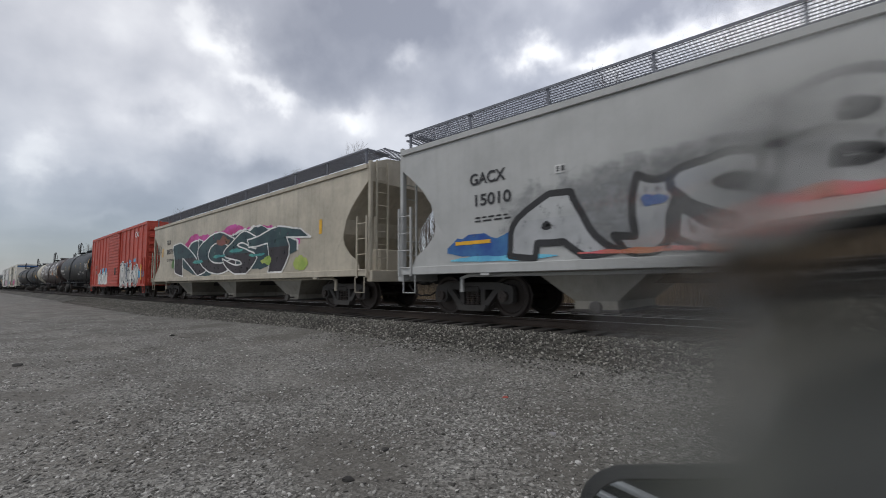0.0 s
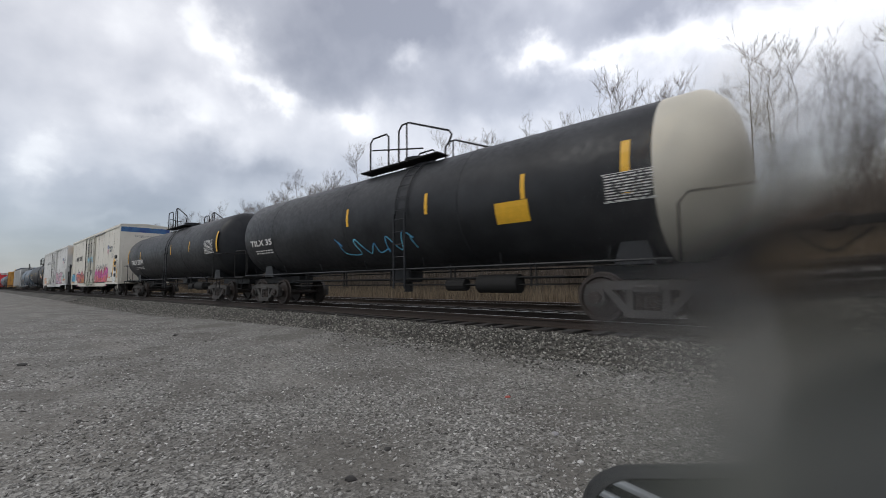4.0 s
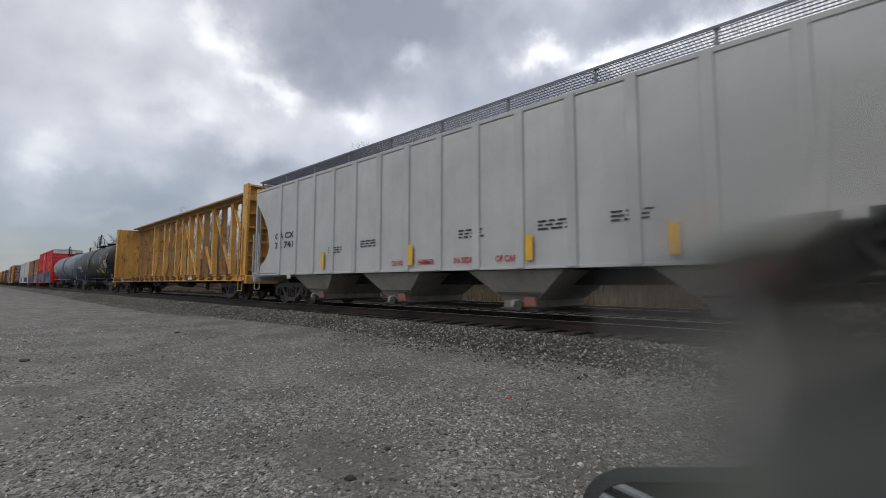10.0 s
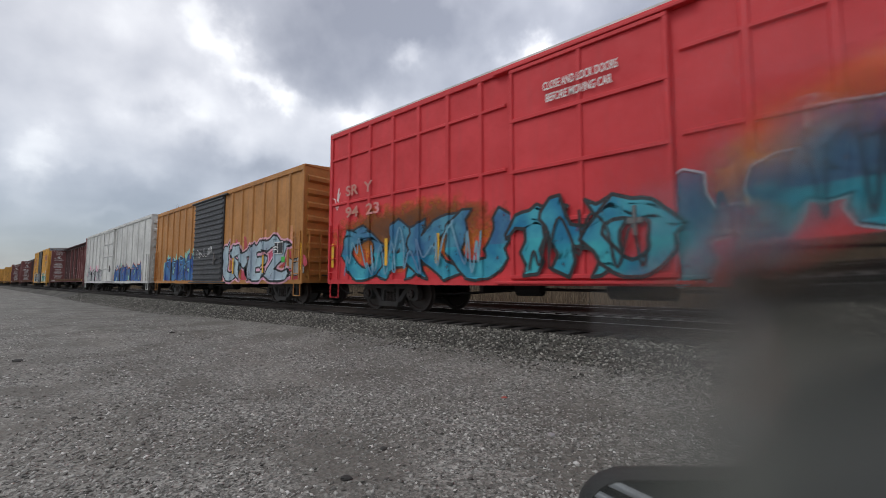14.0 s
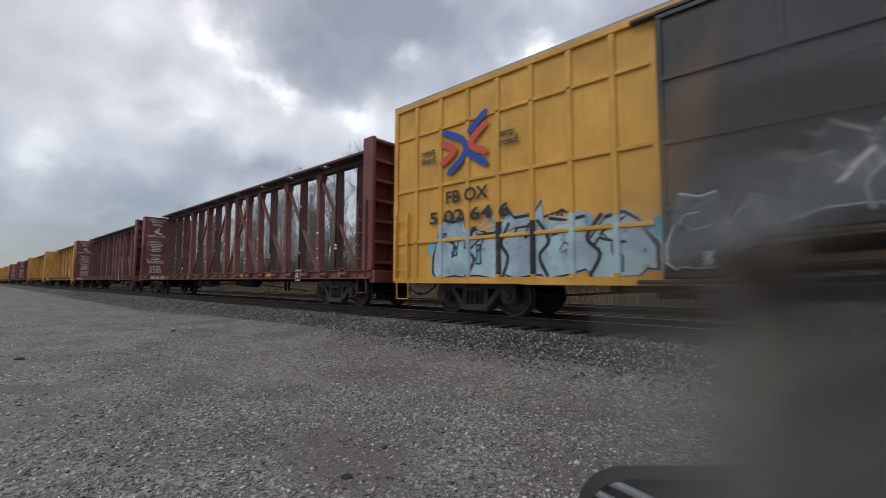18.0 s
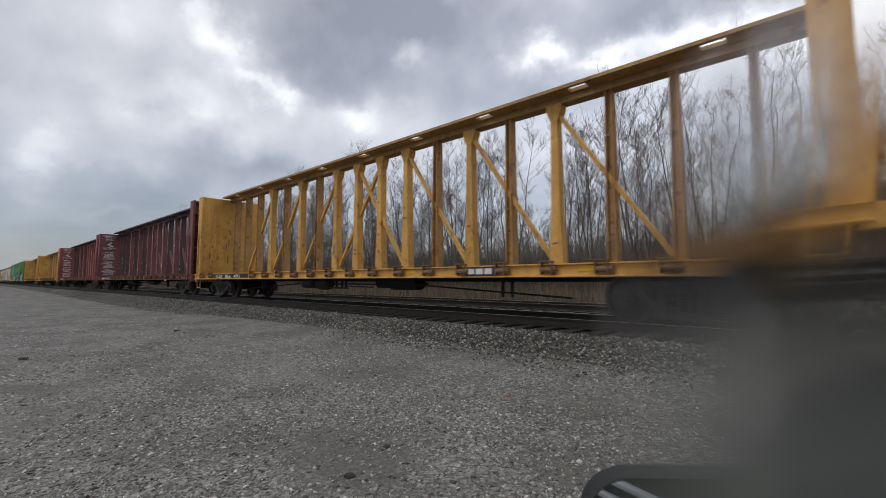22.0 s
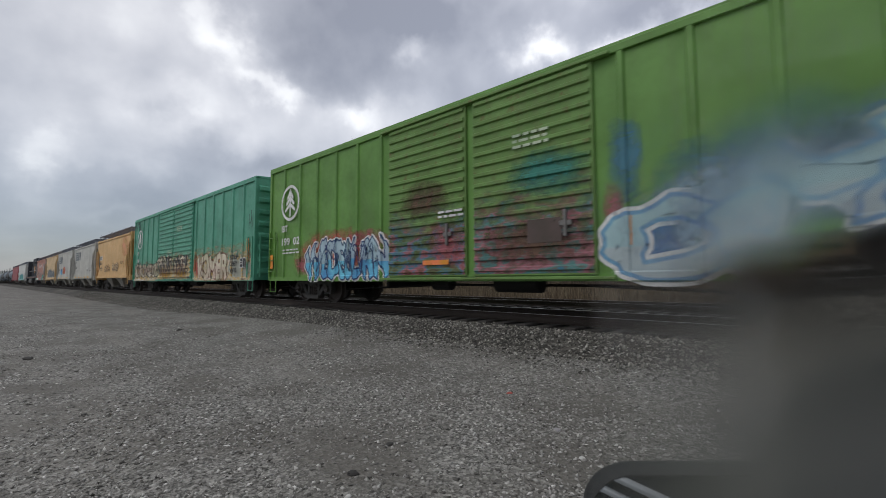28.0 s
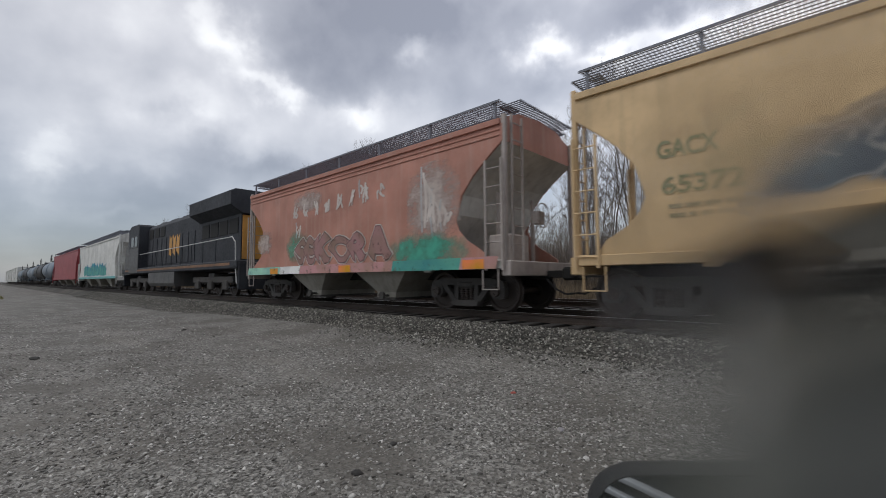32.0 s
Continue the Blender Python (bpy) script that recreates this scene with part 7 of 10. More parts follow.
def reefer_fittings(car, side, h, k):
    """Small things along a refrigerator car's side."""
    grime = spray("road_grime", (0.26, 0.21, 0.15))
    dark = plain("stencil_black", (0.025, 0.025, 0.028), 0.6)
    steel = plain("door_hardware", (0.2, 0.19, 0.18), 0.5, 0.6)
    amber = spray("tangerine", (0.75, 0.28, 0.03))
    rng = random.Random(70 + k)
    door0, door1 = ((-2.45, 1.45), (-1.7, 2.2))[k]
    for z in (2.0, 3.7):
        part("door_stop", cached("door_stop", lambda: Shape().cbox(-0.05, 0.05, -0.07, 0.0, -0.16, 0.16, 0.012), BLACK()), None, car, "black rubber door stop", at(door0 - 0.12, -1.56, z))
    part("lower_rail", Shape().cbox(-h + 4.4, h - 4.4, -1.62, -1.592, 1.02, 1.07, 0.006), car.children[0].data.materials[0], car, "door guide rail")
    for x in np.arange(-h + 0.9, h - 0.8, 2.35):
        patch("reflector", car, side, float(x), float(x) + 0.42, 1.34, 1.46, amber, 0.006, "orange reflective strip")
    for x in (-h + 0.35, h - 1.3):
        patch("notice", car, side, x, x + 0.62, 1.04, 1.26, plain("reflector_yellow", (0.74, 0.41, 0.025), 0.5), 0.006, "yellow notice plate")
    bars(car, side, -h + 2.4, 1.85, 0.7, 3, dark, 0.006, 0.05, seed=21 + k)
    bars(car, side, h - 2.6, 3.2, 0.5, 6, spray("mist", (0.36, 0.35, 0.33)), 0.006, 0.03, seed=23 + k)
    # runs of rust and dirt below the roof edge, and splashes along the bottom
    runs = Shape()
    for i in range(46):
        x = rng.uniform(-h + 0.3, h - 0.3)
        top = rng.choice((5.02, 5.02, 4.2, 3.0, 2.4))
        drop = rng.uniform(0.2, 0.9)
        w = rng.uniform(0.006, 0.02)
        off = 0.0022 + 0.00002 * i
        runs.add([side(x - w, top, off), side(x + w, top, off), side(x + w * 0.3, top - drop, off), side(x - w * 0.3, top - drop, off)], [(0, 1, 2, 3)])
    tagged(part("rust_wash", runs, spray("rust_thin", (0.42, 0.31, 0.20)), car), "thin rust runs", kind="stuff")
    for i in range(7):
        x = -h + 0.6 + (2 * h - 1.6) * i / 7
        cloud(car, side, x, x + rng.uniform(1.0, 2.2), 0.96, 1.12 + 0.1 * rng.random(), grime, 0.0026 + 0.0002 * i, 80 + i + 9 * k, 0.35, "dirt_splash")
    skin = car.children[0].data.materials[0]

    def rod():
        fit = Shape().tube([(0, -1.66, 1.0), (0, -1.66, 4.95)], 0.018, 5)
        for z in (1.3, 2.1, 2.9, 3.7, 4.5):
            fit.cbox(-0.05, 0.05, -1.70, -1.63, z - 0.03, z + 0.03, 0.01)
        return fit

    for x in np.linspace(door0 + 0.15, door1 - 0.15, 4):
        part("locking_rod", cached("locking_rod", rod, skin), None, car, "upright door locking rod with keepers", at(float(x)))
    for z, w in ((2.35, 0.9), (3.2, 0.8)):
        patch("door_notice", car, flat_side(-1.635), door0 + 0.3, door0 + 0.3 + w, z, z + 0.28, spray("mist_light", (0.50, 0.48, 0.42)), 0.006, "pale worn notice")
    bars(car, flat_side(-1.645), door0 + 0.35, 2.5, 0.7, 2, dark, 0.004, 0.035, seed=31)
    for q in range(4):
        part("side_handhold", cached("side_handhold", lambda: Shape().tube([(-0.25, 0, 0), (-0.25, -0.07, 0), (0.25, -0.07, 0), (0.25, 0, 0)], 0.014, 5), steel), steel, car, "", at(h - 0.42, -1.56, 1.35 + 0.42 * q))
        part("side_vent", cached("side_vent", lambda: Shape().cbox(-0.36, 0.36, -0.03, 0.0, -0.13, 0.13, 0.01).box(-0.3, 0.3, -0.045, -0.03, 0.02, 0.05).box(-0.3, 0.3, -0.045, -0.03, -0.06, -0.03), car.children[0].data.materials[0]), None, car, "louvred vent panel", at(h - 1.1, -1.56, 1.55 + 0.45 * q)) if k == 0 else None


def ring_mark(name, parent, side, x, z, r0, r1, mat, off=0.006, label=""):
    n = 32
    v = [side(x + r * math.cos(2 * math.pi * i / n), z + r * math.sin(2 * math.pi * i / n), off) for r in (r0, r1) for i in range(n)]
    return part(name, Shape().add(v, [(i, (i + 1) % n, n + (i + 1) % n, n + i) for i in range(n)]), mat, parent, label)


def pine_emblem(car, side, x, z, r, mat):
    e = ring_mark("emblem", car, side, x, z, r * 0.84, r, mat, 0.058, "round white pine-tree emblem")
    s = Shape()
    stroke(s, side, [(x, z - r * 0.74), (x, z + r * 0.74)], r * 0.13, 0.056, 0.0001)
    for k, (zz, w) in enumerate(((0.42, 0.26), (0.08, 0.38), (-0.28, 0.48))):
        for q in (-1, 1):
            stroke(s, side, [(x, z + r * (zz + 0.22)), (x + q * r * w, z + r * (zz - 0.12))], r * 0.17, 0.057 + 0.0006 * k + 0.0003 * q, 0.0001)
    part("pine_mark", s, mat, e)


def shield_emblem(car, side, x0, x1, z0, z1):
    blue, red, white = spray("shield_blue", (0.035, 0.06, 0.22)), spray("shield_red", (0.45, 0.05, 0.05)), spray("white", (0.72, 0.72, 0.70))
    mid, w, h = (x0 + x1) / 2, x1 - x0, z1 - z0
    out = [(x0, z0 + h * 0.3), (x0 + w * 0.12, z0 + h * 0.1), (mid, z0), (x1 - w * 0.12, z0 + h * 0.1), (x1, z0 + h * 0.3), (x1, z1 - h * 0.38), (x0, z1 - h * 0.38)]
    e = part("emblem", Shape().add([side(a, b, 0.006) for a, b in out], [tuple(range(7))]), white, car, "shield emblem with blue head and red stripes")
    top = [(x0 - w * 0.03, z1 - h * 0.40), (x1 + w * 0.03, z1 - h * 0.40), (x1 + w * 0.03, z1 - h * 0.12), (x1 - w * 0.2, z1 - h * 0.06), (mid, z1), (x0 + w * 0.2, z1 - h * 0.06), (x0 - w * 0.03, z1 - h * 0.12)]
    part("shield_head", Shape().add([side(a, b, 0.010) for a, b in top], [tuple(range(7))]), blue, e)
    s = Shape()
    for k in range(4):
        a = x0 + w * (0.10 + 0.22 * k)
        low = z0 + h * (0.16 if k in (0, 3) else 0.06)
        s.add([side(a, low, 0.010), side(a + w * 0.11, low, 0.010), side(a + w * 0.11, z1 - h * 0.42, 0.010), side(a, z1 - h * 0.42, 0.010)], [(0, 1, 2, 3)])
    part("shield_stripes", s, red, e)
    bars(e, side, x0 + w * 0.1, z1 - h * 0.22, w * 0.8, 2, white, 0.014, h * 0.06, "two pale bars", 3)


def striped_emblem(car, side, x0, x1, z0, z1, mat):
    """Four speed stripes that run into two slanting blocks."""
    w, h = x1 - x0, z1 - z0
    s = Shape()
    for k in range(4):
        z = z0 + h * (0.08 + 0.24 * k)
        s.add([side(x0, z, 0.006), side(x0 + w * 0.42, z, 0.006), side(x0 + w * 0.46, z + h * 0.14, 0.006), side(x0, z + h * 0.14, 0.006)], [(0, 1, 2, 3)])
    e = part("emblem", s, mat, car, "dark striped emblem")
    t = Shape()
    for a, b in ((0.47, 0.70), (0.75, 0.97)):
        t.add([side(x0 + w * u, z0 + h * v, 0.007) for u, v in ((a, 0.06), (b - 0.05, 0.06), (b, 0.92), (a + 0.05, 0.92))], [(0, 1, 2, 3)])
    part("emblem_lettering", t, mat, e)


def plate(car, side, x, z, w, h, off=0.006):
    """Black data stencil with a white border."""
    white, ink = spray("white", (0.72, 0.72, 0.70)), spray("black", (0.02, 0.02, 0.022))
    p = patch("stencil_plate", car, side, x, x + w, z, z + h, white, off, "black stencil plate with a white border")
    for k in (0, 1):
        patch("stencil_field", p, side, x + 0.03 + k * w / 2, x + w / 2 - 0.015 + k * w / 2, z + 0.03, z + h - 0.03, ink, off + 0.004)
    bars(p, side, x + 0.06, z + h * 0.55, w * 0.35, 2, white, off + 0.008, h * 0.1, "bars", 2)


def train():
    load_glyphs(sorted(set("BURNCOMBATESKTREKOAKUTHOLMEZDMRVOMERBRUIZETOGSNOSTJHATLCRKROMZERWEKSVARKAJSBWEDESURNSEKORA")))
    tan = paint("tan_hopper_paint", (0.455, 0.41, 0.325), 0.28, 0.10, 0.5)
    grey = paint("grey_hopper_paint", (0.445, 0.45, 0.44), 0.16, 0.03, 0.5, (0.2, 0.19, 0.175), 0.08)
    palegrey = paint("pale_hopper_paint", (0.45, 0.44, 0.395), 0.20, 0.05, 0.5)
    pale = plain("stencil_white", (0.70, 0.69, 0.66), 0.6)
    dark = plain("stencil_black", (0.025, 0.025, 0.028), 0.6)
    red_oxide = paint("red_boxcar_paint", (0.46, 0.056, 0.030), 0.25, 0.08, 0.5)
    tankblack = paint("tank_black", (0.0125, 0.014, 0.0165), 0.18, 0.02, 0.44, (0.04, 0.038, 0.037))
    next(n for n in tankblack.node_tree.nodes if n.type == "BSDF_PRINCIPLED").inputs["Specular IOR Level"].default_value = 0.28
    tankbrown = paint("tank_brown_black", (0.036, 0.018, 0.017), 0.3, 0.06, 0.4, (0.055, 0.04, 0.037))
    tankgrey = paint("tank_blue_grey", (0.115, 0.155, 0.200), 0.35, 0.03, 0.4, (0.08, 0.075, 0.07))
    cream = paint("cream_paint", (0.62, 0.58, 0.48), 0.2, 0.05, 0.5)
    reefer = paint("reefer_white", (0.66, 0.625, 0.54), 0.10, 0.08, 0.45, (0.38, 0.31, 0.22), 0.06)
    roofgrey = paint("roof_galvanised", (0.32, 0.32, 0.32), 0.3, 0.15, 0.5)
    ttx = paint("yellow_car_paint", (0.68, 0.355, 0.048), 0.22, 0.06, 0.5)
    cbyel = paint("yellow_beam_paint", (0.66, 0.35, 0.07), 0.6, 0.65, 0.6, (0.24, 0.12, 0.05))
    redbeam = paint("red_beam_paint", (0.27, 0.06, 0.052), 0.3, 0.08, 0.55)
    maroon = paint("maroon_beam_paint", (0.185, 0.055, 0.05), 0.35, 0.10, 0.6)
    orange = paint("orange_car_paint", (0.44, 0.185, 0.035), 0.35, 0.15, 0.55)
    srred = paint("bright_red_car", (0.62, 0.026, 0.034), 0.12, 0.03, 0.6, fade=0.1)
    whitecar = paint("white_car_paint", (0.60, 0.60, 0.57), 0.4, 0.12, 0.5)
    green = paint("green_car_paint", (0.105, 0.255, 0.036), 0.22, 0.05, 0.5)
    teal = paint("teal_car_paint", (0.075, 0.315, 0.205), 0.22, 0.05, 0.5)
    salmon = paint("salmon_hopper_paint", (0.40, 0.175, 0.125), 0.35, 0.06, 0.6, (0.5, 0.42, 0.36))
    ochre = paint("ochre_hopper_paint", (0.63, 0.40, 0.165), 0.5, 0.16, 0.55, (0.50, 0.20, 0.05), 0.10)
    buff = paint("buff_hopper_paint", (0.60, 0.42, 0.22), 0.28, 0.10, 0.55)
    blackdoor = paint("black_door_paint", (0.03, 0.032, 0.036), 0.3, 0.03, 0.5)
    yel = plain("reflector_yellow", (0.74, 0.41, 0.025), 0.5)
    white, ink = spray("white", (0.72, 0.72, 0.70)), spray("black", (0.02, 0.02, 0.022))
    silver, blue, sky_blue = spray("silver", (0.40, 0.41, 0.42)), spray("blue", (0.03, 0.11, 0.34)), spray("sky_blue", (0.12, 0.42, 0.66))
    pink, magenta, crimson = spray("pink", (0.72, 0.38, 0.46)), spray("magenta", (0.52, 0.06, 0.26)), spray("crimson", (0.50, 0.04, 0.06))
    coral, tangerine, aqua = spray("coral", (0.62, 0.17, 0.11)), spray("tangerine", (0.75, 0.28, 0.03)), spray("aqua", (0.015, 0.22, 0.33))
    straw = spray("straw", (0.50, 0.40, 0.23))
    jade, mint, ice = spray("jade", (0.06, 0.30, 0.27)), spray("mint", (0.28, 0.55, 0.45)), spray("ice", (0.38, 0.50, 0.58))
    slate, sand, moss = spray("slate", (0.10, 0.12, 0.14)), spray("sand", (0.62, 0.52, 0.40)), spray("moss", (0.10, 0.20, 0.06))
    grey_mist = spray("mist", (0.36, 0.35, 0.33))

    def mark(car, side, words, x0, x1, z0, z1, mat, label="stencilled car mark", off=0.007):
        p = side(x0, (z0 + z1) / 2, off)
        q = side(x0, (z0 + z1) / 2 + 0.05, off)
        tilt = math.degrees(math.atan2(q[1] - p[1], q[2] - p[2]))
        mid = side(x0, z0, off)
        lettering(car, words, x0, mid[2], z1 - z0, mat, min(mid[1], p[1]) - (0.02 if abs(tilt) > 1 else 0.0), -tilt, label, 0.0, x1)

    # long light grey and tan covered hoppers
    c, s = hopper("covered_hopper", "light grey three-bay covered hopper with blue and black graffiti", 19.8, grey, 4.18, 3, 1.9, pipes=True, walk_top=4.53)
    couple(c, 348.6, 328.8)
    mark(c, s, "GACX", -7.63, -6.71, 2.87, 3.12, dark)
    mark(c, s, "15010", -7.56, -6.65, 2.40, 2.65, dark)
    bars(c, s, -7.5, 2.12, 0.9, 2, dark, seed=4)
    veil(c, s, -6.9, -0.6, 1.2, 2.9, mist("ash", (0.26, 0.27, 0.28), 0.9), 0.004)
    piece(c, s, "AJSB", -6.6, -0.9, 1.2, 2.72, spray("fog_grey", (0.43, 0.44, 0.44)), ink, None, None, silver, 7, "grey letters with bold black outline", line=0.13, over=1.2, round_by=0.05)
    cloud(c, s, -4.1, -3.7, 1.9, 2.25, blue, 0.026, 6, 0.16, "sprayed_patch")
    plate(c, s, -5.6, 2.78, 0.2, 0.16, 0.01)
    graffiti(c, s, 0.2, 6.5, 1.2, 2.9, 5, grey_mist, ink, coral, white, 8)
    cloud(c, s, -5.2, 7.5, 1.16, 1.4, coral, 0.022, 9, 0.3)
    cloud(c, s, -8.3, -6.2, 1.2, 1.8, blue, 0.005, 5, 0.16, "sprayed_patch")
    cloud(c, s, -8.2, -5.6, 1.18, 1.32, sky_blue, 0.012, 5, 0.16, "sprayed_patch")
    patch("sprayed_stripe", c, s, -8.05, -7.1, 1.58, 1.66, yel, 0.012)
    c, s = hopper("covered_hopper", "tan three-bay covered hopper with dark teal and white graffiti", 19.8, tan, 4.14, 3, 1.9, pipes=True, walk_top=4.53)
    couple(c, 327.6, 307.8)
    mark(c, s, "TILX", -7.50, -6.84, 2.92, 3.17, dark)
    mark(c, s, "56571", -7.47, -6.55, 2.42, 2.67, dark)
    bars(c, s, -7.4, 2.1, 1.1, 2, dark, seed=5)
    scrawl(c, s, -8.9, -8.3, 2.4, 3.1, 2, ink, 4, 0.035)
    deep = spray("deep_teal", (0.022, 0.052, 0.062))
    cloud(c, s, -5.75, 6.3, 1.5, 3.22, magenta, 0.004, 22, 0.05)
    cloud(c, s, -5.7, 6.2, 1.18, 3.10, white, 0.0055, 23, 0.04)
    cloud(c, s, -5.6, 6.1, 1.16, 3.02, deep, 0.007, 23, 0.04)
    piece(c, s, "NCST", -5.5, 6.0, 1.18, 2.92, deep, white, None, None, spray("wet_black", (0.028, 0.022, 0.026)), 21, "dark teal letters with white outline on magenta", line=0.06, over=1.5)
    for x, z in ((-3.4, 1.75), (-0.9, 1.9), (0.8, 2.05), (2.6, 1.8)):
        cloud(c, s, x, x + 1.3, z, z + 0.16, spray("sea_green", (0.06, 0.30, 0.29)), 0.024, int(x * 7) + 60, 0.3, "sprayed_flash")
    cloud(c, s, -0.6, 0.8, 2.3, 2.95, spray("brown_wash", (0.20, 0.08, 0.05)), 0.0235, 64, 0.2, "sprayed_patch")
    cloud(c, s, 5.9, 6.8, 1.2, 1.7, spray("lime", (0.36, 0.46, 0.10)), 0.005, 65, 0.2, "sprayed_patch")
    cloud(c, s, 3.6, 4.4, 1.45, 1.85, spray("lime", (0.36, 0.46, 0.10)), 0.024, 66, 0.2, "sprayed_patch")
    cloud(c, s, -6.6, -5.9, 1.5, 2.1, moss, 0.005, 5, 0.16, "sprayed_patch")
    for x in (7.5, -8.15):
        patch("reflector", c, s, x - 0.08, x + 0.08, 2.3, 2.75, yel, 0.006, "yellow reflective strip")
    c, s = boxcar("boxcar", "red ribbed boxcar with white graffiti along the bottom", 16.3, 4.62, red_oxide, red_oxide, [(-1.7, 1.55, "ribbed")])
    couple(c, 306.4, 290.0)
    mark(c, s, "CAI", 5.55, 6.4, 3.84, 4.2, white, "white owner's mark", 0.056)
    R = RIBS[c.name]
    graffiti(c, s, -5.2, -1.9, 0.82, 1.95, 4, white, slate, sky_blue, None, 3, 0.30, "white sprayed letters", R)
    for x, z in ((2.9, 1.95), (4.1, 2.15), (5.2, 2.2)):
        cloud(c, s, x, x + 0.55, z, z + 0.35, sky_blue, 0.006, int(x * 9), 0.2, "sprayed_patch")
    piece(c, s, "BURN", 1.95, 6.45, 0.72, 2.25, spray("chalk", (0.62, 0.61, 0.58)), slate, white, slate, None, 13, "white sprayed bubble letters", R, line=0.07, over=1.3, round_by=0.3)
    graffiti(c, s, 6.5, 7.9, 1.25, 1.8, 2, sky_blue, blue, None, None, 5, 0.4, "", R)
    patch("reflector", c, s, 7.2, 7.4, 1.1, 2.05, yel, 0.075, "yellow reflective strip")
    scrawl(c, s, -7.9, -7.0, 2.85, 3.3, 4, white, 6, 0.035)
    mark(c, flat_side(-1.595), "SNC", -6.21, -5.61, 2.17, 2.39, grey_mist, "faded car mark")
    mark(c, flat_side(-1.595), "320", -6.11, -5.61, 1.72, 1.94, grey_mist, "faded car mark")

    # tank cars
    def tank(label, a, b, m, words, wx, **kw):
        r = kw.pop("r", 1.52)
        c, s = tank_car("tank_car", label, a - b, r, m, **kw)
        couple(c, a, b)
        if words:
            mark(c, s, words, wx[0], wx[1], wx[2], wx[3], pale)
            bars(c, s, wx[0] + 0.2, wx[2] - 0.22, (wx[1] - wx[0]) * 0.8, 2, pale, 0.006, 0.045, seed=len(words))
        return c, s

    c, s = tank("black tank car with white stencils and yellow strips", 288.7, 271.25, tankblack, "DBUX 250126", (-7.1, -5.1, 2.3, 2.55), strips=((8.0, 1.1), (4.3, 0.55), (1.6, 0.5), (-2.0, 0.5), (-4.6, 0.5)), ladder_at=-0.6, dome=0.4)
    data_panel(c, s, 6.4, 2.2, 1.15, 0.62, pale, dark)
    for x, z in ((2.3, 2.0), (3.4, 2.1), (4.6, 2.0)):
        bars(c, s, x, z, 0.8, 4 if x < 3 else 2, pale, 0.006, 0.035, seed=int(x * 10))
    c, s = tank("brown-black tank car with big white painted letters", 270.0, 252.6, tankbrown, "NATX 250905", (-7.0, -4.6, 2.1, 2.35), strips=((8.05, 1.1), (-3.9, 0.6), (1.75, 0.6), (4.6, 0.6), (-8.1, 1.0)), dome=1.2)
    big = (
        ((-7.6, 2.72), (-7.45, 3.2), (-7.0, 3.38), (-6.9, 2.78), (-6.2, 2.78)),
        ((-4.1, 3.50), (-5.6, 3.42), (-5.75, 2.98), (-4.5, 3.02)), ((-5.75, 2.98), (-5.85, 2.52), (-4.2, 2.60), (-4.15, 2.30)),
        ((-3.7, 2.45), (-3.55, 3.2), (-2.55, 3.30), (-2.75, 2.35)), ((-2.75, 2.8), (-2.15, 2.82), (-2.15, 2.35), (-2.75, 2.35)),
        ((-1.75, 2.9), (-1.7, 3.28), (-0.2, 3.36), (-0.2, 3.05)), ((-0.95, 3.3), (-1.0, 2.35)), ((-1.45, 2.32), (-0.6, 2.36)),
        ((2.2, 3.15), (3.6, 3.3), (3.5, 2.35), (2.2, 2.3), (2.2, 2.75), (3.55, 2.85)),
        ((5.1, 2.2), (5.2, 3.3), (6.2, 3.34), (6.2, 2.2), (5.1, 2.2)), ((5.2, 2.8), (6.1, 2.85)))
    for k, pts in enumerate(big):
        shape = Shape()
        stroke(shape, s, pts, 0.20, 0.010 + 0.002 * (k % 2), 0.0002)
        part("painted_stroke", shape, white, c, "roughly rolled white paint")
    for x, z in ((-4.2, 2.1), (-2.6, 2.05), (-2.0, 2.15), (-1.0, 2.1), (3.4, 2.05), (6.1, 2.0)):
        shape = Shape()
        stroke(shape, s, ((x, z + 0.15), (x + 0.12, z - 0.12)), 0.10, 0.010, 0.0002)
        part("paint_drip", shape, white, c)
    data_panel(c, s, 6.85, 2.1, 1.1, 0.65, pale, dark)
    patch("placard", c, s, 3.65, 4.5, 2.14, 2.45, tangerine, 0.007, "orange placard")
    patch("placard", c, s, 6.5, 7.0, 1.75, 2.0, tangerine, 0.007, "small orange placard")
    c, s = tank("black tank car with one cream-painted end", 251.3, 233.75, tankblack, "TILX 35", (-7.3, -5.6, 2.2, 2.42), strips=((6.9, 1.1), (4.9, 0.6), (2.2, 0.6), (-1.0, 0.6)), end_mat=cream, dome=1.0)
    patch("placard", c, s, 4.2, 5.0, 1.95, 2.4, yel, 0.007, "yellow placard")
    data_panel(c, s, 6.5, 2.1, 0.9, 0.5, pale, dark)
    scrawl(c, s, -1.7, 2.1, 1.5, 2.1, 5, sky_blue, 9, 0.04)
    c, s = tank("black tank car with white stencils", 232.5, 215.1, tankblack, "DBUX 250241", (-6.5, -3.9, 2.1, 2.4), strips=((-7.65, 1.1), (-4.6, 0.6), (1.5, 0.6), (4.4, 0.6), (7.9, 1.1)), dome=0.6)
    data_panel(c, s, 6.4, 2.2, 1.1, 0.6, pale, dark)
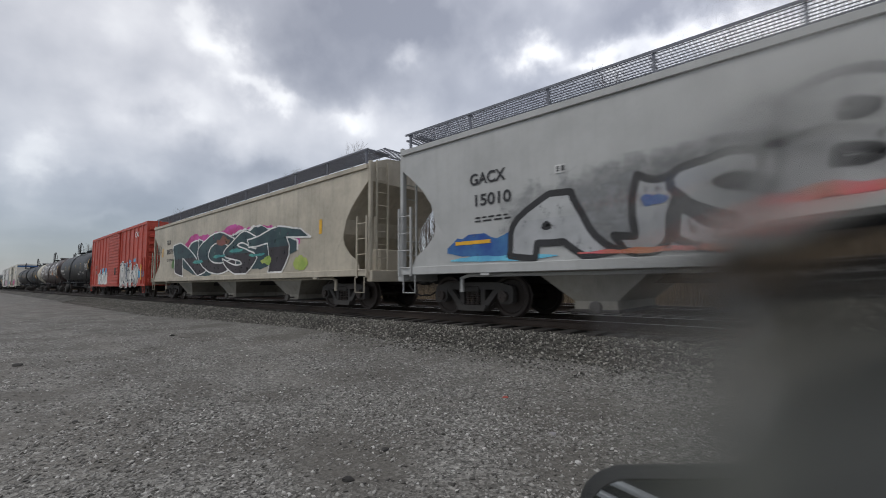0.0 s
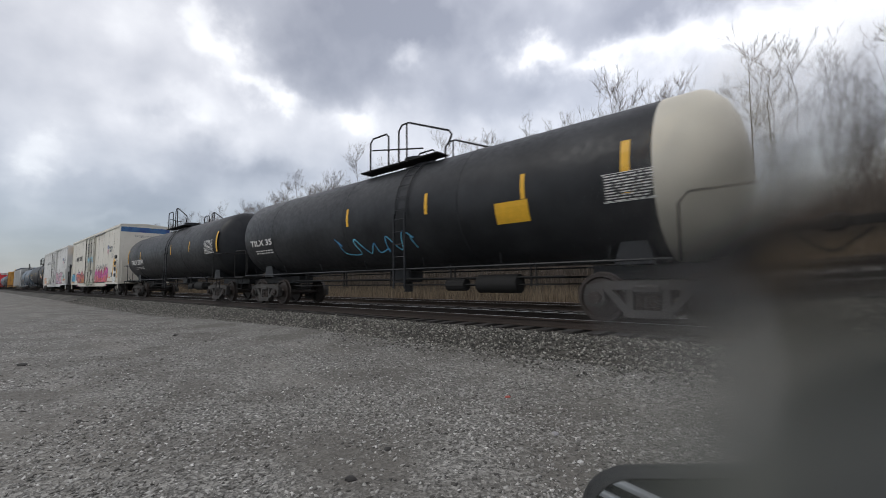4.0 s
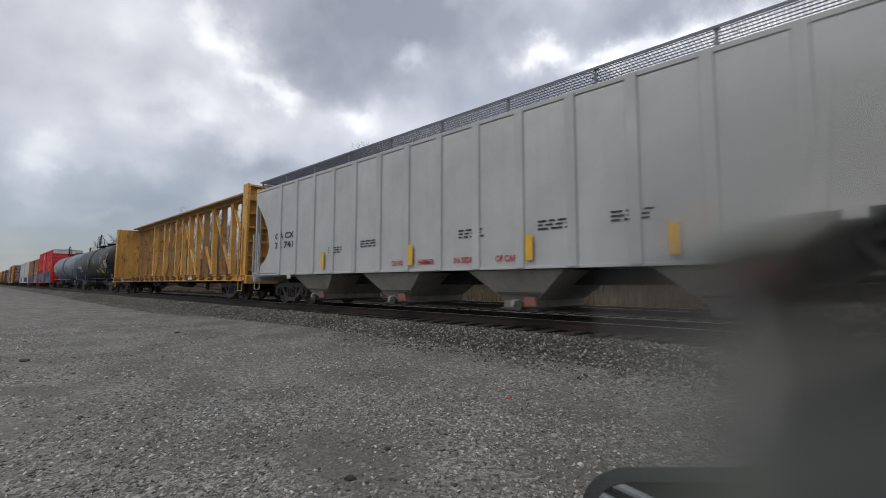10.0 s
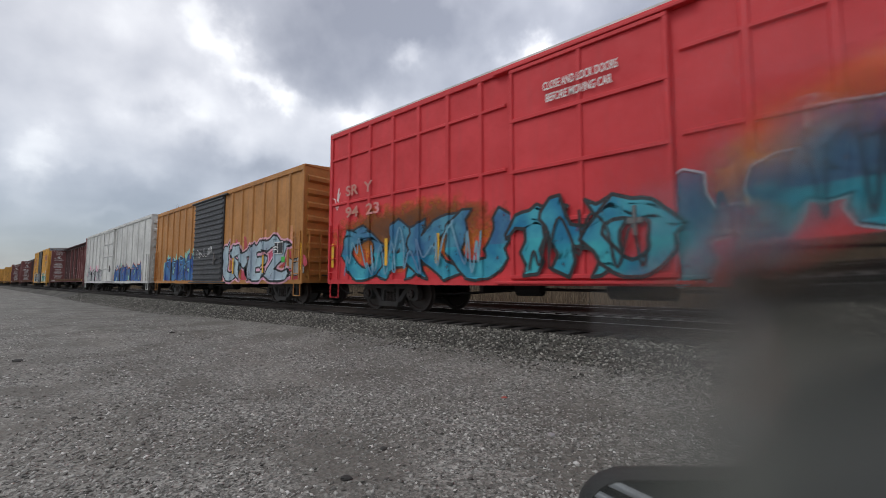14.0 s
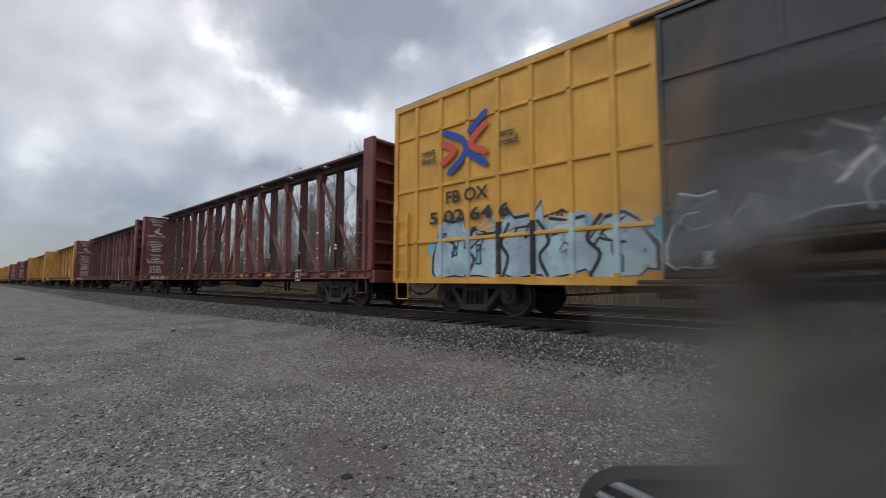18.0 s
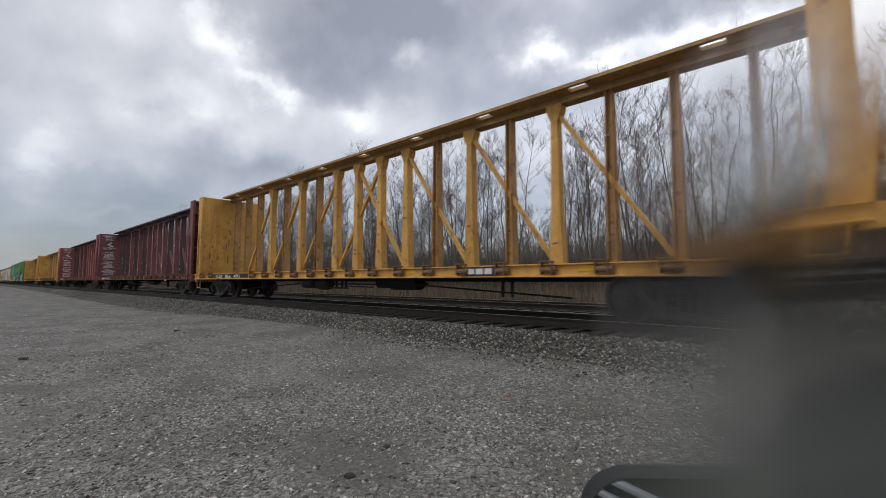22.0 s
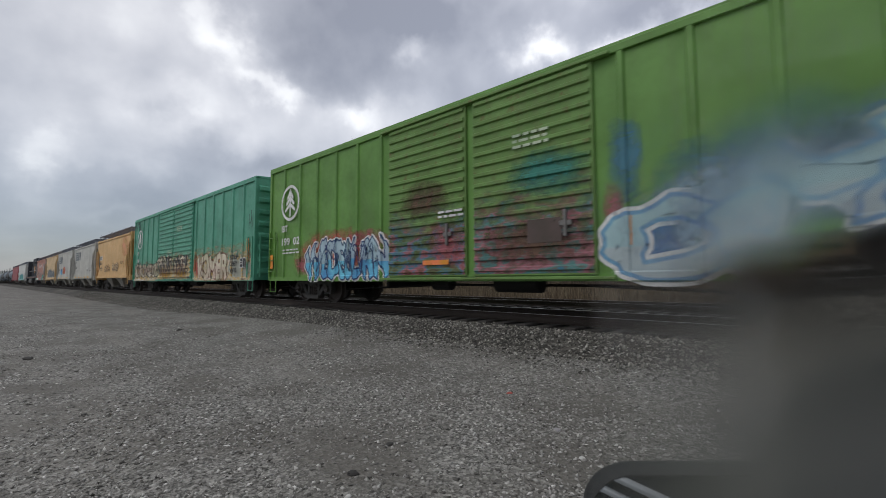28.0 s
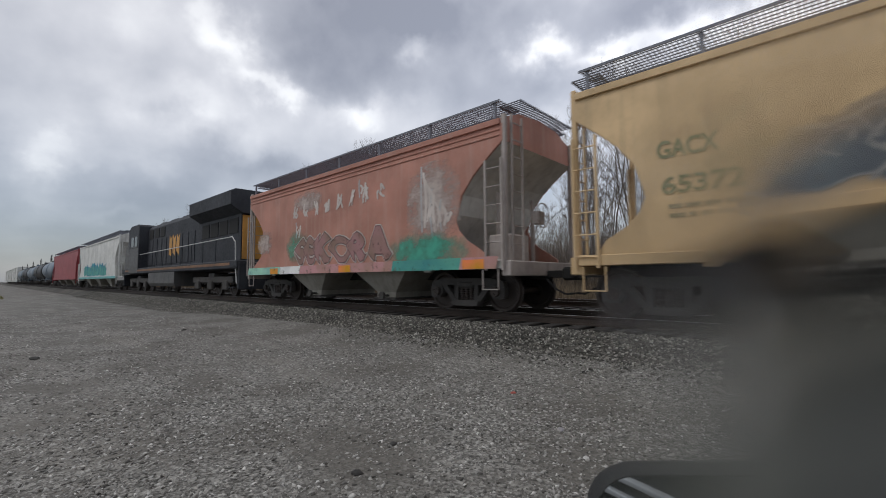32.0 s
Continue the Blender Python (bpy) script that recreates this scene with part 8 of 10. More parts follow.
    # white insulated cars
    for k, (label, a, b) in enumerate((("white insulated refrigerator car with pink and red graffiti", 213.8, 193.2), ("white refrigerator car with pink graffiti and a black machinery end", 189.5, 168.8))):
        door_at = (-2.45, 1.45) if k == 0 else (-1.7, 2.2)
        skin = reefer if k == 0 else paint("reefer_cool_white", (0.63, 0.625, 0.60), 0.09, 0.05, 0.45, (0.36, 0.32, 0.26), 0.05)
        c, s = boxcar("refrigerator_car", label, a - b, 5.22, skin, skin, [(*door_at, "plug", skin if k else paint("reefer_door", (0.54, 0.52, 0.45), 0.4, 0.15, 0.5, (0.3, 0.26, 0.2)))], smooth_side=True, end_ribs=0, truck_in=2.7, w=3.12, sill=0.93, low_sill=0.72)
        couple(c, a, b)
        h = (a - b) / 2
        part("door_hood", Shape().cbox(door_at[0] - 0.2, door_at[1] + 3.6, -1.66, -1.563, 5.02, 5.10, 0.01), roofgrey, c, "rain hood over the door")
        if k == 0:
            mark(c, s, "ARMN 110991", -8.05, -4.85, 3.2, 3.62, dark)
            mark(c, s, "BUILDING", 6.95, 7.96, 3.62, 3.80, slate, "slogan in dark letters")
            mark(c, s, "AMERICA", 6.95, 7.90, 3.38, 3.56, slate, "slogan in dark letters")
            shield_emblem(c, s, 6.18, 6.82, 3.2, 3.94)
            piece(c, s, "COMBAT", 1.75, 6.6, 0.82, 2.2, spray("violet_pink", (0.56, 0.07, 0.27)), spray("plum", (0.12, 0.03, 0.09)), pink, coral, spray("hot_coral", (0.66, 0.11, 0.08)), 31, "magenta and coral letters with dark outline", line=0.05, over=1.34, jag=0.06)
            scrawl(c, s, 2.2, 6.4, 2.05, 2.5, 8, slate, 36, 0.05)
            piece(c, s, "TESK", -7.3, -2.6, 0.84, 2.1, coral, ink, pink, spray("indigo", (0.07, 0.05, 0.16)), spray("burnt_orange", (0.50, 0.17, 0.05)), 32, "coral letters with dark outline", line=0.07, over=1.28)
            graffiti(c, s, -9.9, -8.2, 1.2, 2.1, 2, sky_blue, slate, None, None, 33)
            graffiti(c, s, 8.5, 9.4, 0.95, 2.6, 2, white, ink, yel, None, 34, 0.3)
            scrawl(c, flat_side(-1.66), -1.5, 1.2, 2.8, 3.45, 5, sky_blue, 35, 0.07)
            cloud(c, flat_side(-1.645), -2.3, 1.6, 0.78, 1.22, spray("grey_green", (0.19, 0.22, 0.14)), 0.005, 5, 0.45, "sprayed_patch")
            mark(c, flat_side(-1.655), "CLOSE AND LOCK", -1.6, -0.5, 4.35, 4.48, slate, "door warning")
            mark(c, flat_side(-1.655), "DOORS BEFORE", -1.6, -0.6, 4.15, 4.28, slate, "door warning")
            mark(c, flat_side(-1.655), "MOVING CAR", -1.5, -0.7, 3.95, 4.08, slate, "door warning")
            mark(c, flat_side(-1.655), "ASD", 0.1, 0.4, 1.95, 2.08, slate, "seal mark")
            mark(c, flat_side(-1.655), "SEAL", 0.15, 0.5, 1.7, 1.83, slate, "seal mark")
            plate(c, s, 7.75, 1.4, 0.5, 0.4)
            rust = spray("rust_run", (0.33, 0.15, 0.06))
            for k2, x in enumerate((1.75, 2.3, 2.95, 3.4, 3.7, 4.05, 4.6, -2.0, -1.2)):
                patch("rust_streak", c, s, x, x + 0.025, 4.55 - 0.13 * (k2 % 3), 5.0, rust, 0.004, "rust run below the door hood")
            # end: blue head band and warning
            part("end_band", Shape().box(h + 0.002, h + 0.008, -1.54, 1.54, 4.72, 5.08), spray("end_blue", (0.03, 0.08, 0.26)), c, "blue band along the end's top")
            t = bpy.data.curves.new("lettering", "FONT")
            t.body, t.size = "EXCESS HEIGHT CAR", 0.2
            o = bpy.data.objects.new("lettering", t)
            scene.collection.objects.link(o)
            TEXTS.append((o, t, c, pose(h + 0.008, -0.7, 4.35, 90, 0, 90), slate, "height warning", 1.7))
        else:
            mark(c, s, "ARMN 111345", -7.25, -4.1, 3.62, 4.0, dark)
            mark(c, s, "BUILDING", 7.91, 8.9, 3.66, 3.86, slate, "slogan in dark letters")
            mark(c, s, "AMERICA", 7.91, 8.85, 3.36, 3.56, slate, "slogan in dark letters")
            shield_emblem(c, s, 7.14, 7.79, 3.22, 4.01)
            cloud(c, s, 1.9, 7.6, 1.1, 2.5, spray("mint_haze", (0.44, 0.58, 0.52)), 0.004, 45, 0.12)
            piece(c, s, "TREK", 2.0, 7.15, 0.82, 2.45, spray("rose", (0.64, 0.40, 0.47)), ink, None, None, None, 44, "big pink letters with black outline", line=0.07, over=1.5, round_by=0.0, jag=0.10)
            for x, z in ((2.7, 1.3), (3.3, 1.25), (4.6, 1.15), (5.3, 1.8), (6.6, 1.2)):
                patch("sprayed_flash", c, s, x, x + 0.16, z, z + 0.3, sky_blue, 0.0195, slant=0.4)
            mark(c, s, "WINTER", 7.45, 8.35, 1.72, 1.98, ink, "sprayed black tag")
            mark(c, s, "WHITE ...", 7.6, 8.55, 1.40, 1.62, ink, "sprayed black tag")
            for x in (2.9, 4.3, 5.5):
                patch("reflector", c, s, x, x + 0.4, 1.36, 1.48, tangerine, 0.021, "orange reflective strip")
            graffiti(c, s, -9.8, -7.2, 0.85, 2.0, 3, sand, tangerine, None, None, 42)
            graffiti(c, s, -5.0, -1.9, 0.85, 2.0, 4, grey_mist, moss, None, yel, 43, 0.22)
            cloud(c, s, 7.2, 8.9, 1.7, 2.2, spray("mint_haze", (0.44, 0.58, 0.52)), 0.005, 5, 0.4, "sprayed_patch")
            cloud(c, s, 7.5, 9.7, 1.35, 1.62, tangerine, 0.005, 6, 0.4, "sprayed_patch")
            cooling_end(c, h)
        reefer_fittings(c, s, h, k)
        end_frame(c, h if k else -h, 1 if k else -1)
    c, s = tank("long black tank car with yellow and pink placards", 167.4, 146.7, tankblack, "TILX 308870", (-8.3, -6.2, 2.15, 2.4), rails_kind=1, r=1.58, zc=2.72, strips=((9.0, 1.2), (5.8, 0.7), (0.55, 0.6), (-2.6, 0.6), (-4.6, 0.6), (-6.4, 0.5)), ladder_at=4.4, dome=2.76)
    mark(c, s, "LD LMT 163200 LB 74050 KG", -8.2, -6.2, 1.93, 2.03, pale, "stencilled load limit")
    mark(c, s, "LT WT   99300 LB 45250 KG", -8.15, -6.3, 1.78, 1.88, pale, "stencilled light weight")
    plate(c, s, -5.75, 2.1, 0.36, 0.34, 0.007)
    patch("placard", c, s, 6.05, 6.8, 1.95, 2.42, yel, 0.007, "yellow placard")
    patch("placard", c, s, 6.95, 7.55, 1.8, 2.2, pink, 0.007, "faded pink placard")
    patch("placard", c, s, 6.8, 7.8, 2.45, 2.62, white, 0.007, "white board")
    patch("placard", c, s, 6.85, 8.15, 2.2, 2.36, white, 0.007, "white board")
    bars(c, s, 6.05, 1.75, 0.9, 3, pale, seed=8)
    scrawl(c, s, 0.6, 2.8, 1.6, 1.9, 6, silver, 12, 0.03)
    c, s = tank("blue-grey tank car with a white data panel", 145.4, 129.8, tankgrey, "", None, strips=((7.2, 1.1), (3.72, 0.7), (1.66, 0.6), (-1.7, 0.5), (-7.2, 0.8)), ladder_at=0.55, dome=0.2)
    mark(c, s, "UTLX 660472", -5.9, -3.9, 1.98, 2.2, tangerine, "orange car mark")
    data_panel(c, s, 5.8, 2.12, 1.15, 0.62, pale, tankgrey)
    # grey ribbed hopper
    c, s = hopper("covered_hopper", "light grey ribbed four-bay covered hopper with yellow strips", 19.4, grey, 4.38, 4, 2.0, ribs=17, slope_in=1.9, knee=2.4, walk_top=4.64)
    couple(c, 128.5, 109.1)
    rib_side = flat_side(-1.56)
    mark(c, rib_side, "GA CX", -8.05, -6.72, 2.32, 2.52, dark)
    mark(c, rib_side, "72 741", -8.05, -6.75, 1.98, 2.2, dark)
    for x in (-4.85, -0.92, 2.42, 4.98, 8.3):
        patch("reflector", c, rib_side, x - 0.08, x + 0.08, 1.2, 1.7, yel, 0.05, "yellow reflective strip")
    for w, x0, x1 in (("DO NOT", -1.65, -1.15), ("HAMMER", -0.7, -0.15), ("IN SIDES", 0.45, 1.1), ("OF CAR", 1.6, 2.12)):
        mark(c, rib_side, w, x0, x1, 1.2, 1.33, crimson, "red stencilled warning")
    for x, z in ((-3.0, 1.9), (0.6, 1.9), (2.6, 1.92), (4.0, 1.95), (-4.6, 1.8)):
        bars(c, rib_side, x, z, 0.7, 3, dark, seed=int(x * 7) + 40)

    # centre-beam flats: yellow and maroon
    def beam(a, b, m, style, words=(), label=""):
        tone = "maroon" if m is maroon else "rust-red" if m is redbeam else "yellow"
        # maroon and red chords: shade seen from below is put into a darker paint
        c, s = centerbeam("centerbeam_flatcar", label or (tone + " centre-beam lumber flat car, unloaded"), a - b, m, spray("faded_brown", (0.24, 0.13, 0.05)) if m is cbyel else pale, style, chord_mat=paint("grimy_yellow_chord", (0.40, 0.235, 0.075), 0.7, 0.6, 0.6, (0.12, 0.08, 0.05)) if m is cbyel else paint("shaded_chord", (0.075, 0.032, 0.032), 0.4, 0.1, 0.6),
                          # narrow posts: darker copies of the car's paint carry the hollow's shade; yellow ones also
                          # rust
                          post_mat=paint("rusty_shaded_yellow_post", (0.46, 0.25, 0.075), 0.7, 0.8, 0.65, (0.13, 0.08, 0.05)) if m is cbyel else paint("shaded_maroon_post", (0.10, 0.045, 0.042), 0.4, 0.15, 0.65))
        couple(c, a, b)
        h = (a - b) / 2
        if words and m is cbyel:
            patch("mark_panel", c, s, -h + 2.45, -h + 5.9, 0.88, 1.04, dark, -0.062, "black mark panel")
        for w, x in zip(words, (-h + 2.6, -h + 3.65, -h + 4.55)):
            mark(c, s, w, x, x + 0.2 * len(w), 0.89, 1.03, pale, "white car mark", -0.055)
        if m is cbyel:
            p = patch("emblem_panel", c, s, 5.28, 6.16, 0.86, 1.06, dark, 0.006, "black panel with a pale block emblem")
            for u in (5.40, 5.63, 5.86):
                patch("emblem_block", p, s, u, u + 0.19, 0.90, 1.02, pale, 0.010)
        if m is not cbyel:
            mark(c, s, "LD LMT 223600", -2.78, -1.90, 0.97, 1.04, pale, "stencilled load limit", -0.06)
            mark(c, s, "LT  WT  60400", -2.78, -1.90, 0.88, 0.95, pale, "stencilled light weight", -0.06)
            plate(c, s, h - 3.9, 0.78, 0.32, 0.36, -0.02)
        return c, s

    beam(108.0, 84.5, cbyel, 1, ("TTZX",))
    c, s = tank("black tank car with white stencils and a yellow placard", 83.2, 67.1, tankblack, "TILX 261452", (-6.85, -4.7, 2.12, 2.38), front=1.0, strips=((6.45, 1.1), (4.0, 0.75), (1.3, 0.65), (-1.7, 0.6), (-4.6, 0.6)), dome=0.7, ladder_at=-0.35)
    patch("placard", c, s, 3.3, 4.15, 1.52, 1.8, yel, 0.007, "yellow placard")
    data_panel(c, s, 5.45, 1.98, 1.15, 0.65, pale, dark)
    scrawl(c, s, 4.2, 5.0, 1.95, 2.35, 3, silver, 14, 0.04)
    plate(c, s, 5.1, 1.5, 0.5, 0.32, 0.007)
    for x, z in ((1.6, 1.8), (3.2, 1.95)):
        bars(c, s, x, z, 0.9, 4 if x < 2 else 2, pale, seed=int(x * 9))
    c, s = tank("blue-grey tank car with a dark band at its ladder", 65.8, 47.9, tankgrey, "AOMX 25160", (-7.2, -5.3, 2.18, 2.4), strips=((-7.9, 0.9), (-4.9, 0.6), (-1.9, 0.65), (1.6, 0.75), (5.0, 0.8), (8.0, 1.1)), ladder_at=0.7, dome=0.75, rail_span=1.2, bands=((0.35, 1.05, tankblack),))
    bars(c, s, -1.2, 2.0, 0.8, 4, pale, seed=77)
    # box cars
    c, s = boxcar("boxcar", "bright red high boxcar with pale roof end and teal graffiti", 16.1, 5.25, srred, whitecar, [(-1.6, 1.4, "panel")], rails=(3.07, 4.43), rib=0.9)
    couple(c, 46.8, 30.7)
    h = 8.05
    part("end_band", Shape().box(h + 0.092, h + 0.10, -1.5, 1.5, 4.75, 5.2), whitecar, c, "pale band along the end's top")
    face = flat_side(-1.595)
    worn = spray("worn_white", (0.62, 0.24, 0.21))
    mark(c, face, "SR  Y", -7.2, -6.0, 3.25, 3.55, worn)
    mark(c, face, "94  23", -7.2, -5.7, 2.62, 2.92, worn)
    mark(c, face, "Catalyst", 4.6, 6.6, 3.31, 3.62, worn, "worn pale lettering")
    door_face = flat_side(-1.66)
    mark(c, door_face, "CLOSE AND LOCK DOORS", -0.8, 0.6, 4.42, 4.58, pale, "door warning")
    mark(c, door_face, "BEFORE MOVING CAR", -0.75, 0.5, 4.18, 4.34, pale, "door warning")
    R = RIBS[c.name]
    flame, soot = mist("flame_orange", (0.84, 0.30, 0.02), 1.0, 0.3), mist("soot", (0.05, 0.025, 0.03), 0.7, 0.5)
    veil(c, s, -7.9, -1.65, 1.0, 2.85, flame, 0.0036, R)
    veil(c, s, -7.7, -1.7, 1.5, 2.75, soot, 0.0044, R)
    veil(c, s, 1.5, 5.0, 1.5, 3.0, flame, 0.0036, R)
    veil(c, s, 3.8, 7.9, 1.2, 3.0, flame, 0.0040, R)
    veil(c, s, 2.2, 5.2, 1.7, 2.7, soot, 0.0044, R)
    veil(c, s, 5.9, 7.6, 1.0, 2.5, soot, 0.0048, R)
    veil(c, s, 7.3, 8.0, 1.4, 2.9, mist("amber", (0.82, 0.40, 0.02)), 0.0052, R)
    navy, turq = spray("steel_navy", (0.04, 0.115, 0.23)), spray("turquoise", (0.015, 0.30, 0.41))
    piece(c, s, "OAKU", -7.2, -1.75, 0.8, 2.3, spray("denim", (0.045, 0.19, 0.33)), ink, None, None, spray("petrol", (0.02, 0.26, 0.40)), 51, "dark blue letters with orange cloud", R, line=0.06, over=1.5, jag=0.08)
    scrawl(c, flat_side(-1.60), -7.1, -2.0, 0.9, 2.2, 9, spray("dusk_blue", (0.13, 0.27, 0.40)), 58, 0.045)
    piece(c, flat_side(-1.655), "THO", -1.5, 1.35, 0.85, 2.3, spray("petrol", (0.02, 0.26, 0.40)), ink, None, None, turq, 52, "turquoise letters with black outline", line=0.07, over=1.5, jag=0.08)
    scrawl(c, flat_side(-1.685), -1.3, 1.2, 0.95, 2.1, 4, ink, 59, 0.05)
    for x, z in ((2.15, 1.25), (3.85, 1.3), (5.05, 1.35)):
        patch("sprayed_patch", c, s, x, x + 0.3, z, z + 0.75, spray("canary", (0.78, 0.46, 0.03)), 0.008, slant=0.15)
    piece(c, s, "HATLCR", 1.6, 6.95, 0.72, 2.42, navy, spray("night_blue", (0.01, 0.03, 0.055)), ice, None, turq, 53, "wide navy and turquoise letters with thin pale contour", R, line=0.034, over=1.62, round_by=-0.06, jag=0.075)
    scrawl(c, flat_side(-1.60), 1.9, 6.6, 0.85, 2.2, 9, spray("night_blue", (0.01, 0.03, 0.055)), 60, 0.05)
    scrawl(c, s, -7.95, -7.5, 2.9, 3.7, 2, white, 54, 0.03)
    scrawl(c, s, 7.3, 7.95, 3.5, 3.75, 5, white, 55, 0.022)
    scrawl(c, s, 7.35, 7.9, 3.2, 3.42, 4, worn, 56, 0.03)
    scrawl(c, s, 6.65, 7.25, 1.42, 1.66, 4, worn, 50, 0.025)
    for k in range(4):
        scrawl(c, s, 6.6, 7.1, 2.36 - 0.16 * k, 2.48 - 0.16 * k, 5, white if k % 2 else worn, 24 + k, 0.02)
    bars(c, face, 5.7, 2.68, 0.16, 4, worn, 0.006, 0.04, "faded lines of white print", 25)
    for k in range(3):
        patch("faded_mark", c, s, 6.75 + 0.19 * k, 6.85 + 0.19 * k, 3.68, 3.95, worn, 0.006, "faded slanting stripe", 0.45)
    for x in (-7.8, -5.4, -3.6, 0.36, 4.0):
        patch("reflector", c, s, x - 0.06, x + 0.06, 1.2, 1.9, yel, 0.11 if -1.6 < x < 1.4 else 0.055, "yellow reflective strip")
    c, s = boxcar("boxcar", "weathered orange boxcar with a black door and grey graffiti", 15.9, 4.62, orange, orange, [(-1.78, 1.54, "ribbed", blackdoor)], rib=0.9)
    couple(c, 29.2, 13.3)
    R = RIBS[c.name]
    piece(c, s, "LMEZ", 1.75, 6.9, 0.8, 2.4, spray("ice_grey", (0.36, 0.46, 0.53)), ink, pink, crimson, None, 61, "ice-blue letters with black outline on red", R, line=0.07, over=1.4, jag=0.07)
    cloud(c, s, 1.6, 7.9, 0.75, 1.15, crimson, 0.0036, 66, 0.2)
    for x in (2.6, 5.2):
        patch("reflector", c, s, x, x + 0.12, 1.1, 1.75, yel, 0.057, "yellow reflective strip")
    patch("sticker", c, s, 6.55, 6.8, 1.45, 1.65, spray("leaf_green", (0.04, 0.42, 0.08)), 0.022, "green sticker")
    graffiti(c, s, -6.2, -1.9, 0.8, 2.2, 4, blue, ink, mint, sky_blue, 62, 0.40, "blue letters on mint", R)
    graffiti(c, s, 6.9, 7.9, 1.0, 1.7, 1, grey_mist, ink, crimson, None, 63)
    scrawl(c, flat_side(-1.66), -1.3, 0.8, 1.9, 2.4, 5, white, 64, 0.03)
    plate(c, s, 6.0, 1.75, 0.7, 0.42, 0.06)
    patch("reflector", c, s, 7.75, 7.92, 1.15, 2.05, yel, 0.055, "yellow reflective strip")
    for x in R:
        if x > 2:
            patch("bare_patch", c, s, x + 0.08, x + 0.24, 1.9, 2.7, spray("pale_orange", (0.58, 0.30, 0.10)), 0.005, "pale faded patch")
    c, s = boxcar("boxcar", "dirty white boxcar with coloured graffiti", 19.8, 4.78, whitecar, whitecar, [(-2.6, 0.8, "panel")], rib=1.3)
    couple(c, 12.1, -7.7)
    R = RIBS[c.name]
    graffiti(c, s, 1.2, 8.0, 0.8, 2.0, 6, blue, ink, mint, coral, 71, 0.36, "blue letters", R)
    graffiti(c, s, -8.8, -2.8, 0.8, 2.0, 6, silver, ink, pink, None, 72, 0.30, "", R)
    beam(-8.85, -32.55, maroon, 0, ("NOKL", "738", "47"))
    c, s = boxcar("boxcar", "yellow high boxcar with a black door and teal graffiti", 16.0, 5.22, ttx, roofgrey, [(-1.68, 1.5, "panel", blackdoor)], rails=(1.7, 3.0, 4.35), rib=0.76, rib_depth=0.045)
    couple(c, -33.9, -49.95)
    part("end_band", Shape().box(8.092, 8.10, -1.5, 1.5, 4.9, 5.2), roofgrey, c, "galvanised band along the end's top")
    lettering(c, "EXCESS HEIGHT CAR", 8.104, 4.98, 0.13, dark, -1.4, 0.0, "warning in dark letters", 0.0, 8.104 + 1.9, 90)
    face = flat_side(-1.59)
    brick = spray("brick_red", (0.26, 0.045, 0.04))
    logo = Shape()
    for x in (5.12, 5.78, 6.42):
        logo.add([face(x + a, b, 0.006) for a, b in ((0.0, 3.74), (0.5, 3.80), (0.58, 4.44), (0.08, 4.38))], [(0, 1, 2, 3)])
    part("emblem", logo, brick, c, "brick-red block emblem")
    mark(c, face, "Railcar Pooling", 5.1, 7.0, 3.40, 3.6, slate, "slogan in dark letters")
    mark(c, face, "Experts", 5.63, 6.5, 3.12, 3.32, slate, "slogan in dark letters")
    bars(c, face, 5.66, 2.86, 0.85, 1, slate, 0.006, 0.15, "dark bar of web address", 2)
    blue, coral = plain("emblem_blue", (0.02, 0.06, 0.36), 0.5), plain("emblem_red", (0.62, 0.085, 0.05), 0.5)
    for k, (m2, pts) in enumerate(((blue, ((-6.25, 4.2), (-5.75, 3.95), (-5.62, 3.7), (-5.8, 3.45), (-6.1, 3.25))), (blue, ((-5.1, 4.4), (-5.5, 4.1))), (blue, ((-5.55, 3.6), (-5.1, 3.3))), (coral, ((-6.3, 3.95), (-5.95, 3.75), (-6.3, 3.5))), (coral, ((-5.1, 4.15), (-5.5, 3.8), (-5.1, 3.55))))):
        shape = Shape()
        stroke(shape, face, pts, 0.16, 0.006 + 0.002 * k, 0.0002)
        part("emblem_stroke", shape, m2, c, "red and blue crossed-arrow emblem")
    for w, x0, x1, z in (("next", -7.0, -6.56, 3.78), ("load", -7.0, -6.56, 3.58), ("any", -4.72, -4.35, 3.78), ("road", -4.74, -4.3, 3.58)):
        mark(c, face, w, x0, x1, z, z + 0.15, dark, "slogan in dark letters")
    mark(c, face, "FB OX", -6.23, -5.04, 2.54, 2.82, dark)
    mark(c, face, "5 02 64 6", -6.73, -4.5, 2.1, 2.38, dark)
    R = RIBS[c.name]
    graffiti(c, s, 2.0, 7.1, 0.82, 2.2, 4, jade, white, white, mint, 81, 0.46, "teal letters with white outline", R, 0.045)
    blue, coral = spray("blue", (0.03, 0.11, 0.34)), spray("coral", (0.62, 0.17, 0.11))
    graffiti(c, s, -6.5, -1.9, 0.84, 2.2, 5, ice, ink, sky_blue, silver, 82, 0.36, "grey and sky-blue letters", R, 0.045)
    graffiti(c, flat_side(-1.66), -1.5, 1.3, 0.95, 2.1, 4, slate, silver, None, white, 83, 0.2)
    plate(c, s, 5.88, 1.2, 0.55, 0.4, 0.052)
    words = (("BNSF", "561", "200"), ("BNSF", "561", "45"), ("TTZX", "861", "905"), ("TTZX", "856", "491"), ("BNSF", "561", "274"), ("ATW", "300", "296"), ("TTZX", "857", "230"), ("TTZX", "862", "114"))
